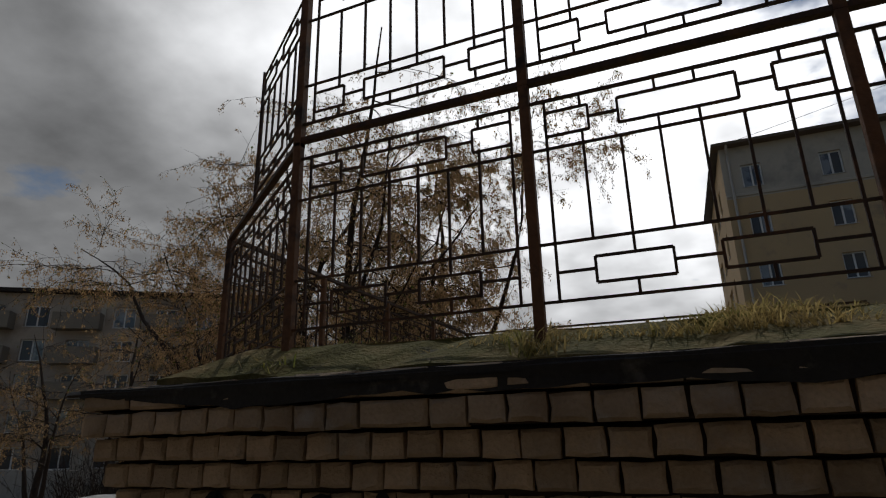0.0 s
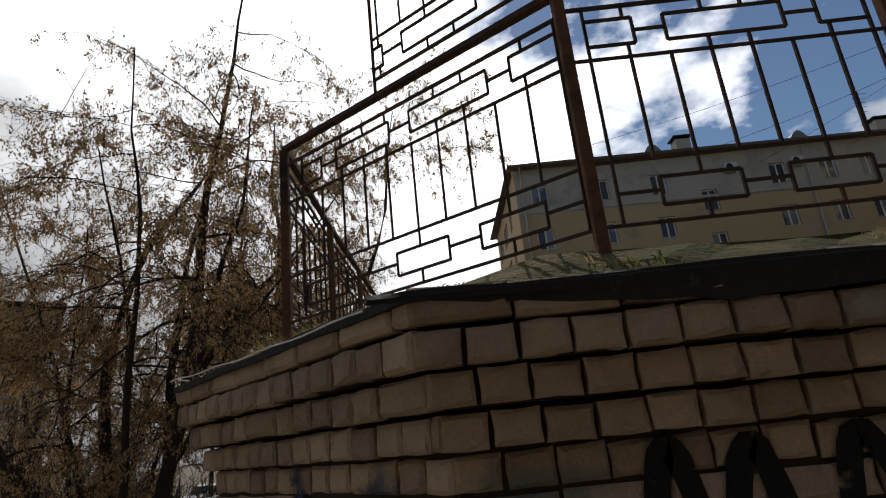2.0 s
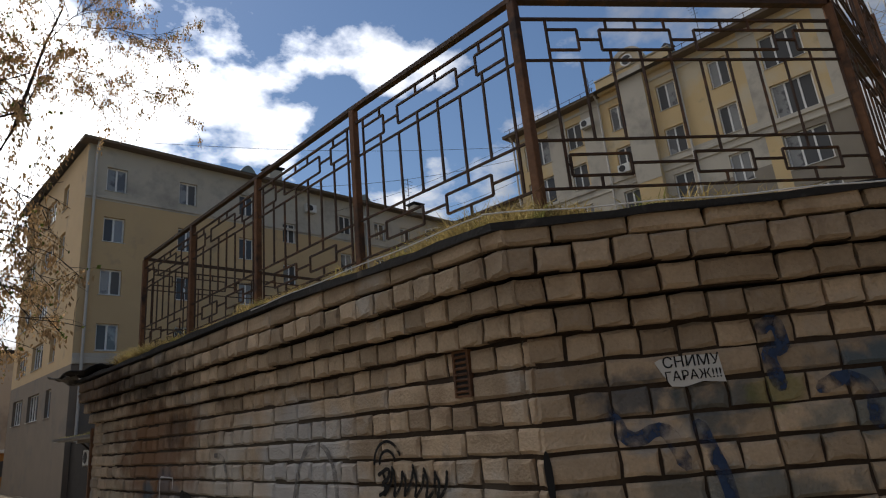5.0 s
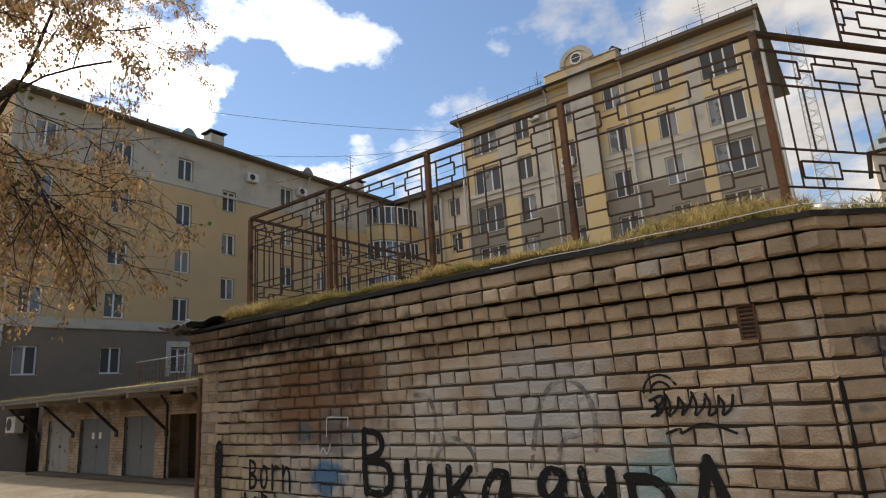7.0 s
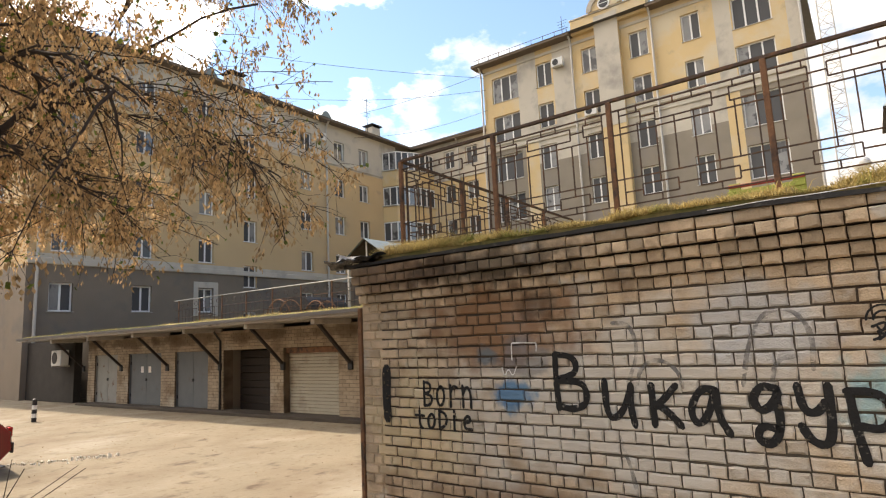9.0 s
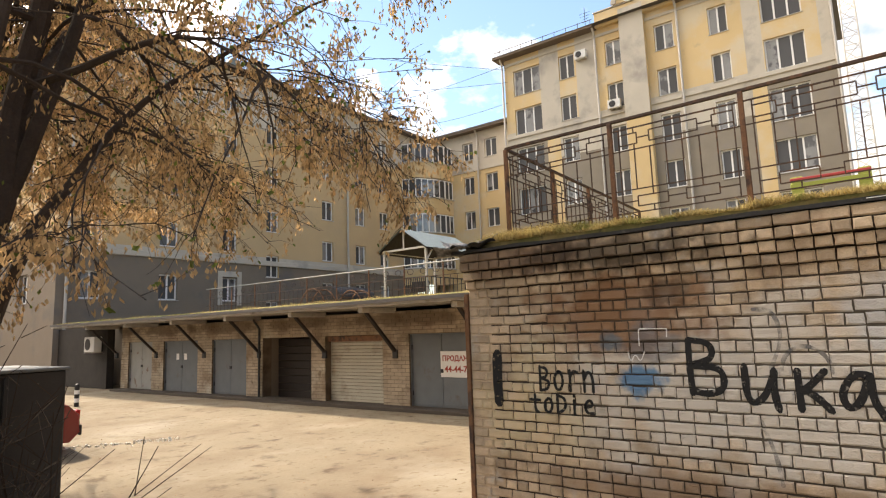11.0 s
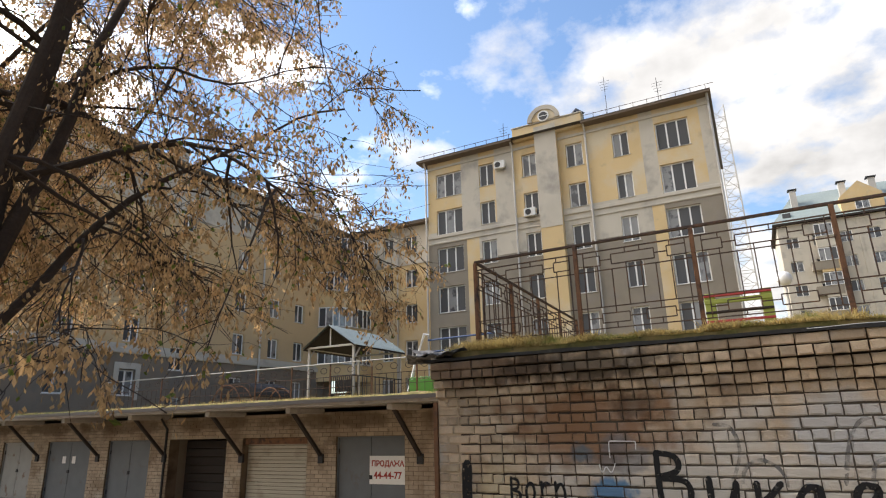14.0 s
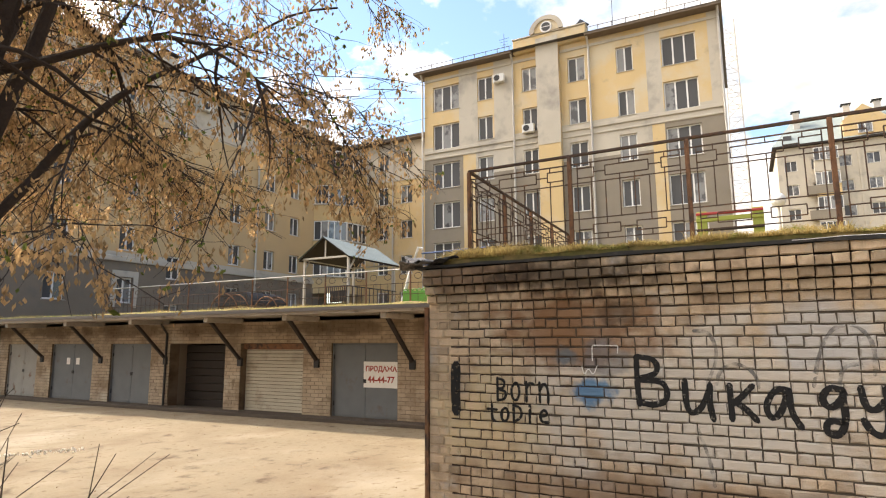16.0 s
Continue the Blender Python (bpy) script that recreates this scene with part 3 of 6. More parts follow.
def fence(run, zbase, ztop, label, upper=None, first_post=True, last_post=True):
    f = thing("roof_fence", label, "fence", "rusty fence runs on the roof")
    for p in run[0 if first_post else 1:len(run) if last_post else -1]:
        bm = bmesh.new()
        add_box(bm, (p[0] - .020, p[1] - .020, zbase - .21), (p[0] + .020, p[1] + .020, ztop), bevel=.004)
        part("post", bm, RUSTPOST, f, "square iron post streaked with rust")
    for i, (p, q) in enumerate(zip(run, run[1:])):
        bm = bmesh.new()
        add_bar(bm, (*p, ztop + .010), (*q, ztop + .010), 0.034, 0.024)
        part("rail", bm, RUST, f)
        fence_panel(f, p, q, zbase, ztop - .02)
        if upper and i in upper:
            fence_panel(f, p, q, ztop + .03, ztop + .94, upper[i], True)
            if i + 1 in upper or i == max(upper):
                bm = bmesh.new()
                add_bar(bm, (*q, ztop), (*q, ztop + .95), 0.04)
                part("post", bm, RUSTPOST, f)
    return f


FY = [3.03, 4.14, 5.27, 6.39, 7.53]
LONG = [(-2.745, 3.0)] + [(-2.77 + (y - 3.03) * 0.024, y) for y in FY[1:]]
fence(LONG[::-1], 2.93, 3.84, "rusty iron fence with a meander pattern along the graffiti wall's roof")
fence([(-2.745, 3.0), (-1.54, 2.07)], 2.93, 3.84, "rusty meander fence over the chamfer, half of it two tiers high", {0: 0.42}, first_post=False, last_post=False)
fence([(-1.54, 2.07), (-0.45, 2.04), (0.64, 2.03), (1.73, 2.02), (2.82, 2.01)], 2.93, 3.86, "two-tier rusty meander fence over the street wall", {0: 0.0, 1: 0.0, 2: 0.0, 3: 0.0})
fence([(-2.66, 7.53), (-1.5, 7.56), (-0.35, 7.59), (0.8, 7.62), (1.95, 7.65)], 2.93, 3.84, "rusty iron fence returning from the corner post over the roof", first_post=False)

# ---------------------------------------------------------------- row of garages
GX = 3.85
DOORS = [  # y from, y to, kind
    (27.30, 29.15, "pale"), (24.15, 26.45, "stickers"), (21.30, 23.25, "grey"), (18.15, 20.45, "open"), (15.32, 17.55, "shutter"), (12.43, 14.40, "sale"), (8.6, 10.9, "grey"),
]
DOOR_TOP = 1.90


def garage_walls():
    bm = bmesh.new()
    ys = [7.93]
    for a, b, k in sorted(DOORS):
        add_box(bm, (GX + .012, ys[-1], -0.1), (GX + .35, a, 2.50))
        add_box(bm, (GX + .012, a, DOOR_TOP), (GX + .35, b, 2.50))
        ys.append(b)
    add_box(bm, (GX + .012, ys[-1], -0.1), (GX + .35, 29.75, 2.50))
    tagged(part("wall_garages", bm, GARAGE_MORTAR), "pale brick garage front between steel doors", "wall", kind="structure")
    # the dark passage at the far end, and the rooms behind
    bm = bmesh.new()
    add_box(bm, (GX + 1.4, 29.8, -0.1), (GX + 1.6, 36.2, 2.6))
    add_box(bm, (GX + .3, 29.45, -0.1), (GX + 1.6, 29.74, 2.5))
    tagged(part("wall_passage", bm, BASEGREY), "dark recess at the end of the garages", "wall", kind="structure")
    bm = bmesh.new()
    a, b = 18.15, 20.45
    for lo, hi in (((GX + .35, a - .2, 0), (GX + 3.2, a, 2.4)), ((GX + .35, b, 0), (GX + 3.2, b + .2, 2.4)), ((GX + 3.2, a - .2, 0), (GX + 3.4, b + .2, 2.4))):
        add_box(bm, lo, hi)
    tagged(part("wall_inside", bm, BASEGREY), "dark inside walls of the open garage", "wall", kind="structure")
    # sill strip along the doors, the shadow at their foot painted into its colour
    bm = bmesh.new()
    add_box(bm, (GX - .45, 7.95, -0.1), (GX + .3, 29.7, 0.085), bevel=.02)
    tagged(part("kerb", bm, mat("shadow_dark_concrete", (0.06, 0.047, 0.036), 0.9, grain=0.25, scale=3, bump=0.5)), "concrete strip along the garage doors, coloured dark for the shadow there", "kerb", kind="structure")


garage_walls()


def garage_roof():
    bm = bmesh.new()
    n = 60
    pts = []
    for i in range(n + 1):
        y = 7.95 + (33.2 - 7.95) * i / n
        dz = 0.012 * noise.noise(Vector((0, y * 1.3, 0)))
        pts.append([bm.verts.new(p) for p in ((2.50, y, 2.60 + dz), (2.50, y, 2.72 + dz), (7.7, y, 2.78), (7.7, y, 2.60))])
    for a, b in zip(pts, pts[1:]):
        for k in range(4):
            bm.faces.new((a[k], a[(k + 1) % 4], b[(k + 1) % 4], b[k]))
    bm.faces.new(pts[0])
    bm.faces.new(pts[-1][::-1])
    tagged(part("roof_garages", bm, CONCRETE), "weathered concrete roof slab overhanging the garages", "roof", kind="structure")
    bm = bmesh.new()
    add_box(bm, (2.44, 7.95, 2.725), (2.52, 33.2, 2.745))
    add_box(bm, (2.44, 7.95, 2.66), (2.462, 33.2, 2.725))
    tagged(part("trim", bm, ROOFMETAL), "thin sheet-metal drip edge of the garage roof", "trim", kind="structure")
    bm = bmesh.new()
    rows = []
    for i in range(200):
        y = 8.0 + 25.0 * i / 199
        e = 2.60 + 0.10 * noise.noise(Vector((3, y * 1.1, 0)))
        t = 0.035 + 0.03 * noise.noise(Vector((9, y * 2.1, 0)))
        rows.append([bm.verts.new(p) for p in ((e, y, 2.735), (e + .1, y, 2.76 + t), (e + .6, y, 2.80 + t), (8.2, y, 2.80))])
    for a, b in zip(rows, rows[1:]):
        for k in range(3):
            bm.faces.new((a[k], a[k + 1], b[k + 1], b[k]))
    tagged(part("roof_moss_garages", bm, MOSS), "moss and thin grass along the garage roof's edge", "moss", kind="structure")


garage_roof()
STRUT_Y = [30.1, 26.95, 23.70, 20.60, 17.55, 14.85, 12.0, 9.4]


def strut(y):
    s = thing("roof_strut", "dark steel strut propping a concrete beam under the garage roof", "strut", "struts under the garage roof")
    bm = bmesh.new()
    add_bar(bm, (GX + .02, y, 1.42), (2.78, y + .05, 2.50), 0.09, 0.07)
    part("brace", bm, DARKWOOD, s)
    bm = bmesh.new()
    add_box(bm, (GX - .05, y - .08, 1.28), (GX + .03, y + .08, 1.50), bevel=.008)
    part("bracket", bm, BLACKMETAL, s)
    bm = bmesh.new()
    add_box(bm, (2.62, y - .02, 2.46), (GX + .05, y + .13, 2.597), bevel=.012)
    part("beam", bm, CONCRETE, s, "pale concrete beam end")


for y in STRUT_Y:
    strut(y)


def leaf_door(y0, y1, kind):
    names = {"pale": "pale grey steel garage door with rust patches, shut", "stickers": "grey steel double garage door with two white stickers, shut", "grey": "dull grey steel double garage door, shut", "sale": "grey steel garage door with a sale sign, shut", "shutter": "pale ribbed roller shutter, shut", "open": "dark sectional door deep in an open bay"}
    d = thing("garage_door", names[kind], "garage door", "garage doors")
    mt = STEEL_PALE if kind == "pale" else STEEL
    if kind == "shutter":
        for i in range(20):
            z = 0.06 + i * (DOOR_TOP - 0.06) / 20
            bm = bmesh.new()
            vs = add_box(bm, (GX + .20, y0 + .02, z), (GX + .23, y1 - .02, z + .086), bevel=.01)
            part("slat", bm, SHUTTER, d)
        bm = bmesh.new()
        add_box(bm, (GX + .10, y0, DOOR_TOP - .16), (GX + .26, y1, DOOR_TOP - .004), bevel=.01)
        part("shutter_box", bm, RUSTPOST, d)
        return
    if kind == "open":
        for i in range(8):
            z = 0.02 + i * 0.23
            bm = bmesh.new()
            add_box(bm, (GX + .62, y0, z), (GX + .65, y1, z + .222), bevel=.01)
            part("panel", bm, mat("brown_panel", (0.030, 0.022, 0.018), 0.7, grain=0.2, bump=0.2) if i == 0 else bpy.data.materials["brown_panel"], d)
        return
    mid = (y0 + y1) / 2
    for a, b in ((y0 + .03, mid - .006), (mid + .006, y1 - .03)):
        bm = bmesh.new()
        add_box(bm, (GX + .10, a, 0.07), (GX + .13, b, DOOR_TOP - .03), bevel=.005)
        lf = part("leaf", bm, mt, d)
        bm = bmesh.new()
        for z in (0.12, DOOR_TOP - .12):
            add_box(bm, (GX + .088, a + .04, z), (GX + .099, b - .04, z + .05))
        part("stiffener", bm, mt, lf)
        for z in (0.35, 1.5):
            bm = bmesh.new()
            yy = a if a < mid - .3 else b
            add_tube(bm, ((GX + .09, yy, z), (GX + .09, yy, z + .12)), 0.018, 8)
            part("hinge", bm, BLACKMETAL, lf)
    bm = bmesh.new()
    add_box(bm, (GX + .06, y0, 0.05), (GX + .13, y0 + .03, DOOR_TOP))
    add_box(bm, (GX + .06, y1 - .03, 0.05), (GX + .13, y1, DOOR_TOP))
    add_box(bm, (GX + .06, y0 + .03, DOOR_TOP - .03), (GX + .13, y1 - .03, DOOR_TOP - .002))
    part("door_frame", bm, mt, d)
    bm = bmesh.new()
    add_box(bm, (GX + .07, mid - .05, 0.92), (GX + .1, mid + .05, 1.02), bevel=.008)
    part("lock", bm, BLACKMETAL, d)
    if kind == "stickers":
        for yy in (mid - .22, mid + .30):
            bm = bmesh.new()
            add_box(bm, (GX + .093, yy - .09, 1.22), (GX + .0985, yy + .09, 1.44))
            tagged(part("notice", bm, PAPER), "small white paper notice stuck on a garage door", "notice")
    if kind == "sale":
        s = thing("sale_sign", "white sale sign with red letters on a garage door", "sign")
        bm = bmesh.new()
        add_box(bm, (GX + .074, y0 - .0, 0.82), (GX + .084, y0 + 1.02, 1.45), bevel=.002)
        part("board", bm, PAPER, s)
        face = lambda z: Matrix.Translation((GX + .072, y0 + .51, z)) @ Matrix(((0, 0, -1, 0), (-1, 0, 0, 0), (0, 1, 0, 0), (0, 0, 0, 1)))
        flat_text("ПРОДАЖА", 0.172, face(1.27), REDINK, s, bold=.006)
        flat_text("44-44-77", 0.212, face(1.01), REDINK, s, bold=.006)


for y0, y1, k in DOORS:
    leaf_door(y0, y1, k)


# ---------------------------------------------------------------- apartment houses
def facade_mesh(width, z0, z1, openings, zone, cuts_x, cuts_z, reveal, materials, name="wall"):
    """A wall face with openings through it: cells in x and z, each with the material that zone(x, z) names."""
    bm = bmesh.new()
    xs = sorted({round(v, 3) for v in (0.0, width, *cuts_x, *[v for o in openings for v in o[:2]])})
    zs = sorted({round(v, 3) for v in (z0, z1, *cuts_z, *[v for o in openings for v in o[2:4]])})
    grid = {}

    def vert(x, y, z):
        key = (round(x, 3), y, round(z, 3))
        if key not in grid:
            grid[key] = bm.verts.new((x, y, z))
        return grid[key]

    for a, b in zip(xs, xs[1:]):
        for c, d in zip(zs, zs[1:]):
            mx, mz = (a + b) / 2, (c + d) / 2
            if any(o[0] < mx < o[1] and o[2] < mz < o[3] for o in openings):
                continue
            f = bm.faces.new((vert(a, 0, c), vert(b, 0, c), vert(b, 0, d), vert(a, 0, d)))
            f.material_index = zone(mx, mz)
    for a, b, c, d in openings:
        q = [(a, c), (b, c), (b, d), (a, d)]
        for (x0, w0), (x1, w1) in zip(q, q[1:] + q[:1]):
            f = bm.faces.new([bm.verts.new(p) for p in ((x0, 0, w0), (x1, 0, w1), (x1, reveal, w1), (x0, reveal, w0))])
            f.material_index = zone((a + b) / 2, d + 0.05)
    bmesh.ops.remove_doubles(bm, verts=bm.verts, dist=0.001)
    me = bpy.data.meshes.new(name)
    bm.to_mesh(me)
    bm.free()
    for m in materials:
        me.materials.append(m)
    return me


def sash(w, h, t, lights, depth):
    """A window frame in one piece: rails and mullions round its lights."""
    xs = [0.0, t]
    for i in range(1, lights):
        xs += [w * i / lights - t * .6, w * i / lights + t * .6]
    xs += [w - t, w]
    zs = [0.0, t, h - t, h]
    solid = lambda i, k: 0 <= i < len(xs) - 1 and 0 <= k < 3 and not (k == 1 and i % 2 == 1)
    bm = bmesh.new()
    v = {(i, k, y): bm.verts.new((x, y, z)) for i, x in enumerate(xs) for k, z in enumerate(zs) for y in (0.0, depth)}
    for i in range(len(xs) - 1):
        for k in range(3):
            if not solid(i, k):
                continue
            for y in (0.0, depth):
                bm.faces.new((v[i, k, y], v[i + 1, k, y], v[i + 1, k + 1, y], v[i, k + 1, y]))
            for (a, b), (c, d), n in (((i, k), (i + 1, k), (i, k - 1)), ((i, k + 1), (i + 1, k + 1), (i, k + 1)), ((i, k), (i, k + 1), (i - 1, k)), ((i + 1, k), (i + 1, k + 1), (i + 1, k))):
                if not solid(*n):
                    bm.faces.new((v[a, b, 0.0], v[c, d, 0.0], v[c, d, depth], v[a, b, depth]))
    return bm


FRAME_CACHE = {}


def window(parent, m, w, h, lights, pane=None, rnd=random.Random(3), reveal=0.16, pvc=None):
    """A window in an opening of that size at the pose m (lower left corner, wall face): frame > panes, sill."""
    key = (round(w, 2), round(h, 2), lights)
    if key not in FRAME_CACHE:
        t = 0.08
        bm = sash(w, h, t, lights, .06)
        fr = to_mesh("window_frame", bm, PVC)
        panes = []
        for i in range(lights):
            bm = bmesh.new()
            add_box(bm, (w * i / lights + t * .62, .03, t), (w * (i + 1) / lights - t * .62, .04, h - t))
            panes.append((to_mesh("pane", bm, PANE), None))
            bm = bmesh.new()
            add_box(bm, (w * i / lights + t * .62, .03, t), (w * (i + 1) / lights - t * .62, .04, h - t))
            panes[-1] = (panes[-1][0], to_mesh("pane", bm, PANE_LIGHT))
        bm = bmesh.new()
        add_box(bm, (-.06, -.17 - .04, -.03), (w + .06, -.0, -.004))
        FRAME_CACHE[key] = fr, panes, to_mesh("sill", bm, PIPE)
    fr, panes, sill = FRAME_CACHE[key]
    ob = piece("window", fr, parent, m @ Matrix.Translation((0, reveal, 0)))
    for dark, light in panes:
        piece("pane", light if rnd.random() < 0.4 else dark, ob)
    piece("sill", sill, ob)
    return ob


def dress(house, m, openings, lights):
    for i, o in enumerate(openings):
        window(house, m @ Matrix.Translation((o[0], 0, o[2])), o[1] - o[0], o[3] - o[2], lights(o))


def box_part(name, parent, m, lo, hi, material, bevel=0.0, label=""):
    bm = bmesh.new()
    add_box(bm, lo, hi, bevel=bevel)
    ob = part(name, bm, material, parent, label)
    ob.matrix_basis = m
    return ob


def downpipe(house, m, x, z0, z1, bend=0.5):
    bm = bmesh.new()
    add_tube(bm, ((x, -.16, z0), (x, -.16, z1 - .7), (x, -.2, z1 - .45), (x, -bend, z1 - .05)), 0.075, 8)
    ob = part("downpipe", bm, PIPE, house)
    ob.matrix_basis = m


def air_conditioner(m, x, z, s=1.0):
    t = thing("air_conditioner", "white air conditioner box on the house wall", "air conditioner", "air conditioners", at=m @ Matrix.Translation((x, 0, z)))
    bm = bmesh.new()
    add_box(bm, (-.42 * s, -.42, 0), (.42 * s, -.10, .58 * s), bevel=.02)
    part("casing", bm, ACWHITE, t)
    bm = bmesh.new()
    add_tube(bm, ((-.1 * s, -.424, .29 * s), (-.1 * s, -.440, .29 * s)), .22 * s, 16)
    part("fan_grille", bm, BLACKMETAL, t)
    for a in (-.3, .3):
        bm = bmesh.new()
        add_box(bm, (a * s - .02, -.44, -.05), (a * s + .02, 0, -.003))
        part("bracket", bm, PIPE, t)


# the tall yellow house
def yellow_house():
    h = thing("apartment_house", "yellow and grey plastered five-storey house with an arched gable", "house", "apartment houses")
    p, q = (29.3, 25.6), (29.3, 5.05)
    m, width = frame_of(p, q)
    F = lambda y: 25.6 - y
    tops = [20.88 - 3.0 * i for i in range(6)]
    cols = [(F(24.88), F(22.70), 1.95), (F(21.20), F(20.03), 1.75), (F(17.78), F(16.70), 1.75), (F(14.49), F(13.30), 1.75), (F(11.26), F(10.19), 1.75), (F(8.44), F(6.41), 1.95)]
    ops = [(a, b, t - hh, t) for t in tops for a, b, hh in cols if t - hh > 3.2]
    pil = (F(16.55), F(15.0))

    def zone(x, z):
        if 15.2 < z < 16.15:
            return 1
        if z > 15.7:
            return 1 if (2.9 < x < 4.4 or 5.7 < x < 7.2 or 16.2 < x < 17.1 or x > 19.9) else 0
        if pil[0] - .0 < x < pil[1] or F(9.25) < x < F(8.5) or 3.2 < x < 4.2:
            return 0
        return 2 if z < 13.6 or x < 3.2 or x > 17 else 1

    cx = [2.9, 3.2, 4.2, 4.4, 5.7, 7.2, pil[0], pil[1], 16.2, 16.35, 17.1, 17.0, 19.9]
    wall = piece("wall", facade_mesh(width, 2.6, 21.9, ops, zone, cx, [13.6, 15.2, 15.7, 16.15], 0.2, [YELLOW, LIGHTGREY, DARKGREY]), h, m)
    dress(h, m, ops, lambda o: 3 if o[1] - o[0] > 1.6 else 2)
    side = piece("wall", facade_mesh(13.0, 2.6, 21.9, [], lambda x, z: 0 if z > 15.6 else 1, [], [15.6], 0.2, [LIGHTGREY, DARKGREY]), h, frame_of(q, (42.2, 6.9))[0])
    piece("wall", facade_mesh(13.0, 2.6, 21.9, [], lambda x, z: 0 if z > 15.6 else 1, [], [15.6], 0.2, [YELLOW, DARKGREY]), h, frame_of((42.3, 25.6), p)[0])
    piece("wall", facade_mesh(width - 1.85, 2.6, 21.9, [], lambda x, z: 0, [], [], 0.2, [YELLOW]), h, frame_of((42.2, 6.9), (42.3, 25.6))[0])
    # bands, pilaster, eaves
    box_part("cornice", h, m, (0, -.10, 15.66), (width, -.003, 15.90), LIGHTGREY, .02)
    box_part("cornice", h, m, (0, -.07, 15.22), (width, -.003, 15.34), LIGHTGREY, .02)
    box_part("cornice", h, m, (0, -.07, 21.35), (width, -.003, 21.55), LIGHTGREY, .02)
    box_part("pilaster", h, m, (pil[0], -.42, 2.6), (pil[1], -.004, 22.6), YELLOW, .02)
    box_part("pilaster", h, m, (pil[0] - .02, -.45, 14.9), (pil[1] + .02, -.424, 22.6), LIGHTGREY, .008)
    box_part("eave", h, m, (-.6, -.75, 21.9), (F(18.3), .3, 22.06), SOFFIT)
    box_part("eave", h, m, (F(13.1), -.75, 21.9), (width + .25, .3, 22.06), SOFFIT)
    bm = bmesh.new()
    x0, x1 = -.6, width + .25
    vs = [bm.verts.new(v) for v in ((x0, -.8, 22.065), (x1, -.8, 22.065), (x1, 13.6, 22.065), (x0, 13.6, 22.065), (x0 + 4, 6.5, 23.6), (x1 - 4, 6.5, 23.6))]
    for q4 in ((0, 1, 5, 4), (1, 2, 5), (2, 3, 4, 5), (3, 0, 4), (3, 2, 1, 0)):
        bm.faces.new([vs[i] for i in q4])
    part("roof", bm, ROOFMETAL, h).matrix_basis = m
    # parapet with the round window
    box_part("parapet", h, m, (F(18.25), -.35, 21.9), (F(13.1), .25, 22.9), YELLOW, .03)
    box_part("parapet_cap", h, m, (F(18.3), -.42, 22.903), (F(13.05), .3, 23.0), LIGHTGREY, .02)
    bm = bmesh.new()
    c, r = F(15.75), 1.12
    out = [(c + r * math.cos(a), 23.0 + r * 0.95 * math.sin(a)) for a in [math.pi * k / 18 for k in range(19)]]
    fr = [bm.verts.new((x, -.46, z)) for x, z in out]
    bk = [bm.verts.new((x, .3, z)) for x, z in out]
    bm.faces.new(fr)
    bm.faces.new(bk[::-1])
    for i in range(19):
        k = (i + 1) % 19
        bm.faces.new((fr[i], bk[i], bk[k], fr[k]))
    part("gable", bm, YELLOW, h).matrix_basis = m
    bm = bmesh.new()
    for k in range(18):
        a0, a1 = math.pi * k / 18, math.pi * (k + 1) / 18
        q8 = []
        for yy in (-.56, -.463):
            q8 += [bm.verts.new((c + rr * math.cos(a), yy, 23.0 + rr * .95 * math.sin(a))) for a, rr in ((a0, r * .78), (a1, r * .78), (a1, r * 1.08), (a0, r * 1.08))]
        for idx in ((0, 1, 2, 3), (7, 6, 5, 4), (0, 4, 5, 1), (1, 5, 6, 2), (2, 6, 7, 3), (3, 7, 4, 0)):
            bm.faces.new([q8[i] for i in idx])
    part("arch_moulding", bm, LIGHTGREY, h).matrix_basis = m
    bm = bmesh.new()
    add_tube(bm, ((c, -.52, 23.3), (c, -.47, 23.3)), .42, 20)
    rw = part("round_window", bm, PVC, h)
    rw.matrix_basis = m
    bm = bmesh.new()
    add_tube(bm, ((c, -.54, 23.3), (c, -.525, 23.3)), .32, 20)
    part("pane", bm, PANE, rw)
    bm = bmesh.new()
    add_box(bm, (c - .33, -.552, 23.28), (c + .33, -.542, 23.32))
    part("glazing_bar", bm, PVC, rw)
    for x in (F(18.4), F(13.0), 0.0 - .1, width + .0):
        downpipe(h, m, x, 2.7, 22.0)
    # roof rail and vents
    for i in range(24):
        x = i * width / 23
        if F(18.3) < x < F(13.0):
            continue
        bm = bmesh.new()
        add_bar(bm, (x, -.55, 22.07), (x, -.55, 22.55), .03)
        part("rail_post", bm, RUST, h).matrix_basis = m
    for x0, x1 in ((-.5, F(18.3)), (F(13.0), width + .5)):
        bm = bmesh.new()
        add_bar(bm, (x0, -.55, 22.5), (x1, -.55, 22.5), .025)
        part("roof_rail", bm, RUST, h).matrix_basis = m
    box_part("chimney", h, m, (F(14.2), .8, 22.3), (F(13.3), 1.6, 23.6), ZINC, .02)
    bm = bmesh.new()
    lathe(bm, ((.62, 0), (.62, .05), (.05, .55)), (F(13.75), 1.2, 23.62), 4)
    part("cowl", bm, BLACKMETAL, h).matrix_basis = m
    for x, z in ((F(19.4), 1), (F(11.5), 2.6), (F(8.0), 1.4)):
        bm = bmesh.new()
        add_tube(bm, ((x, 1, 22.2), (x, 1, 23.4 + z)), .02, 5)
        for k in range(4):
            add_tube(bm, ((x - .4 + .06 * k, 1, 23.0 + z - .22 * k), (x + .4 - .06 * k, 1, 23.0 + z - .22 * k)), .012, 4)
        part("aerial", bm, BLACKMETAL, h).matrix_basis = m
    air_conditioner(m, F(19.4), 20.1)
    air_conditioner(m, F(17.3), 16.0)
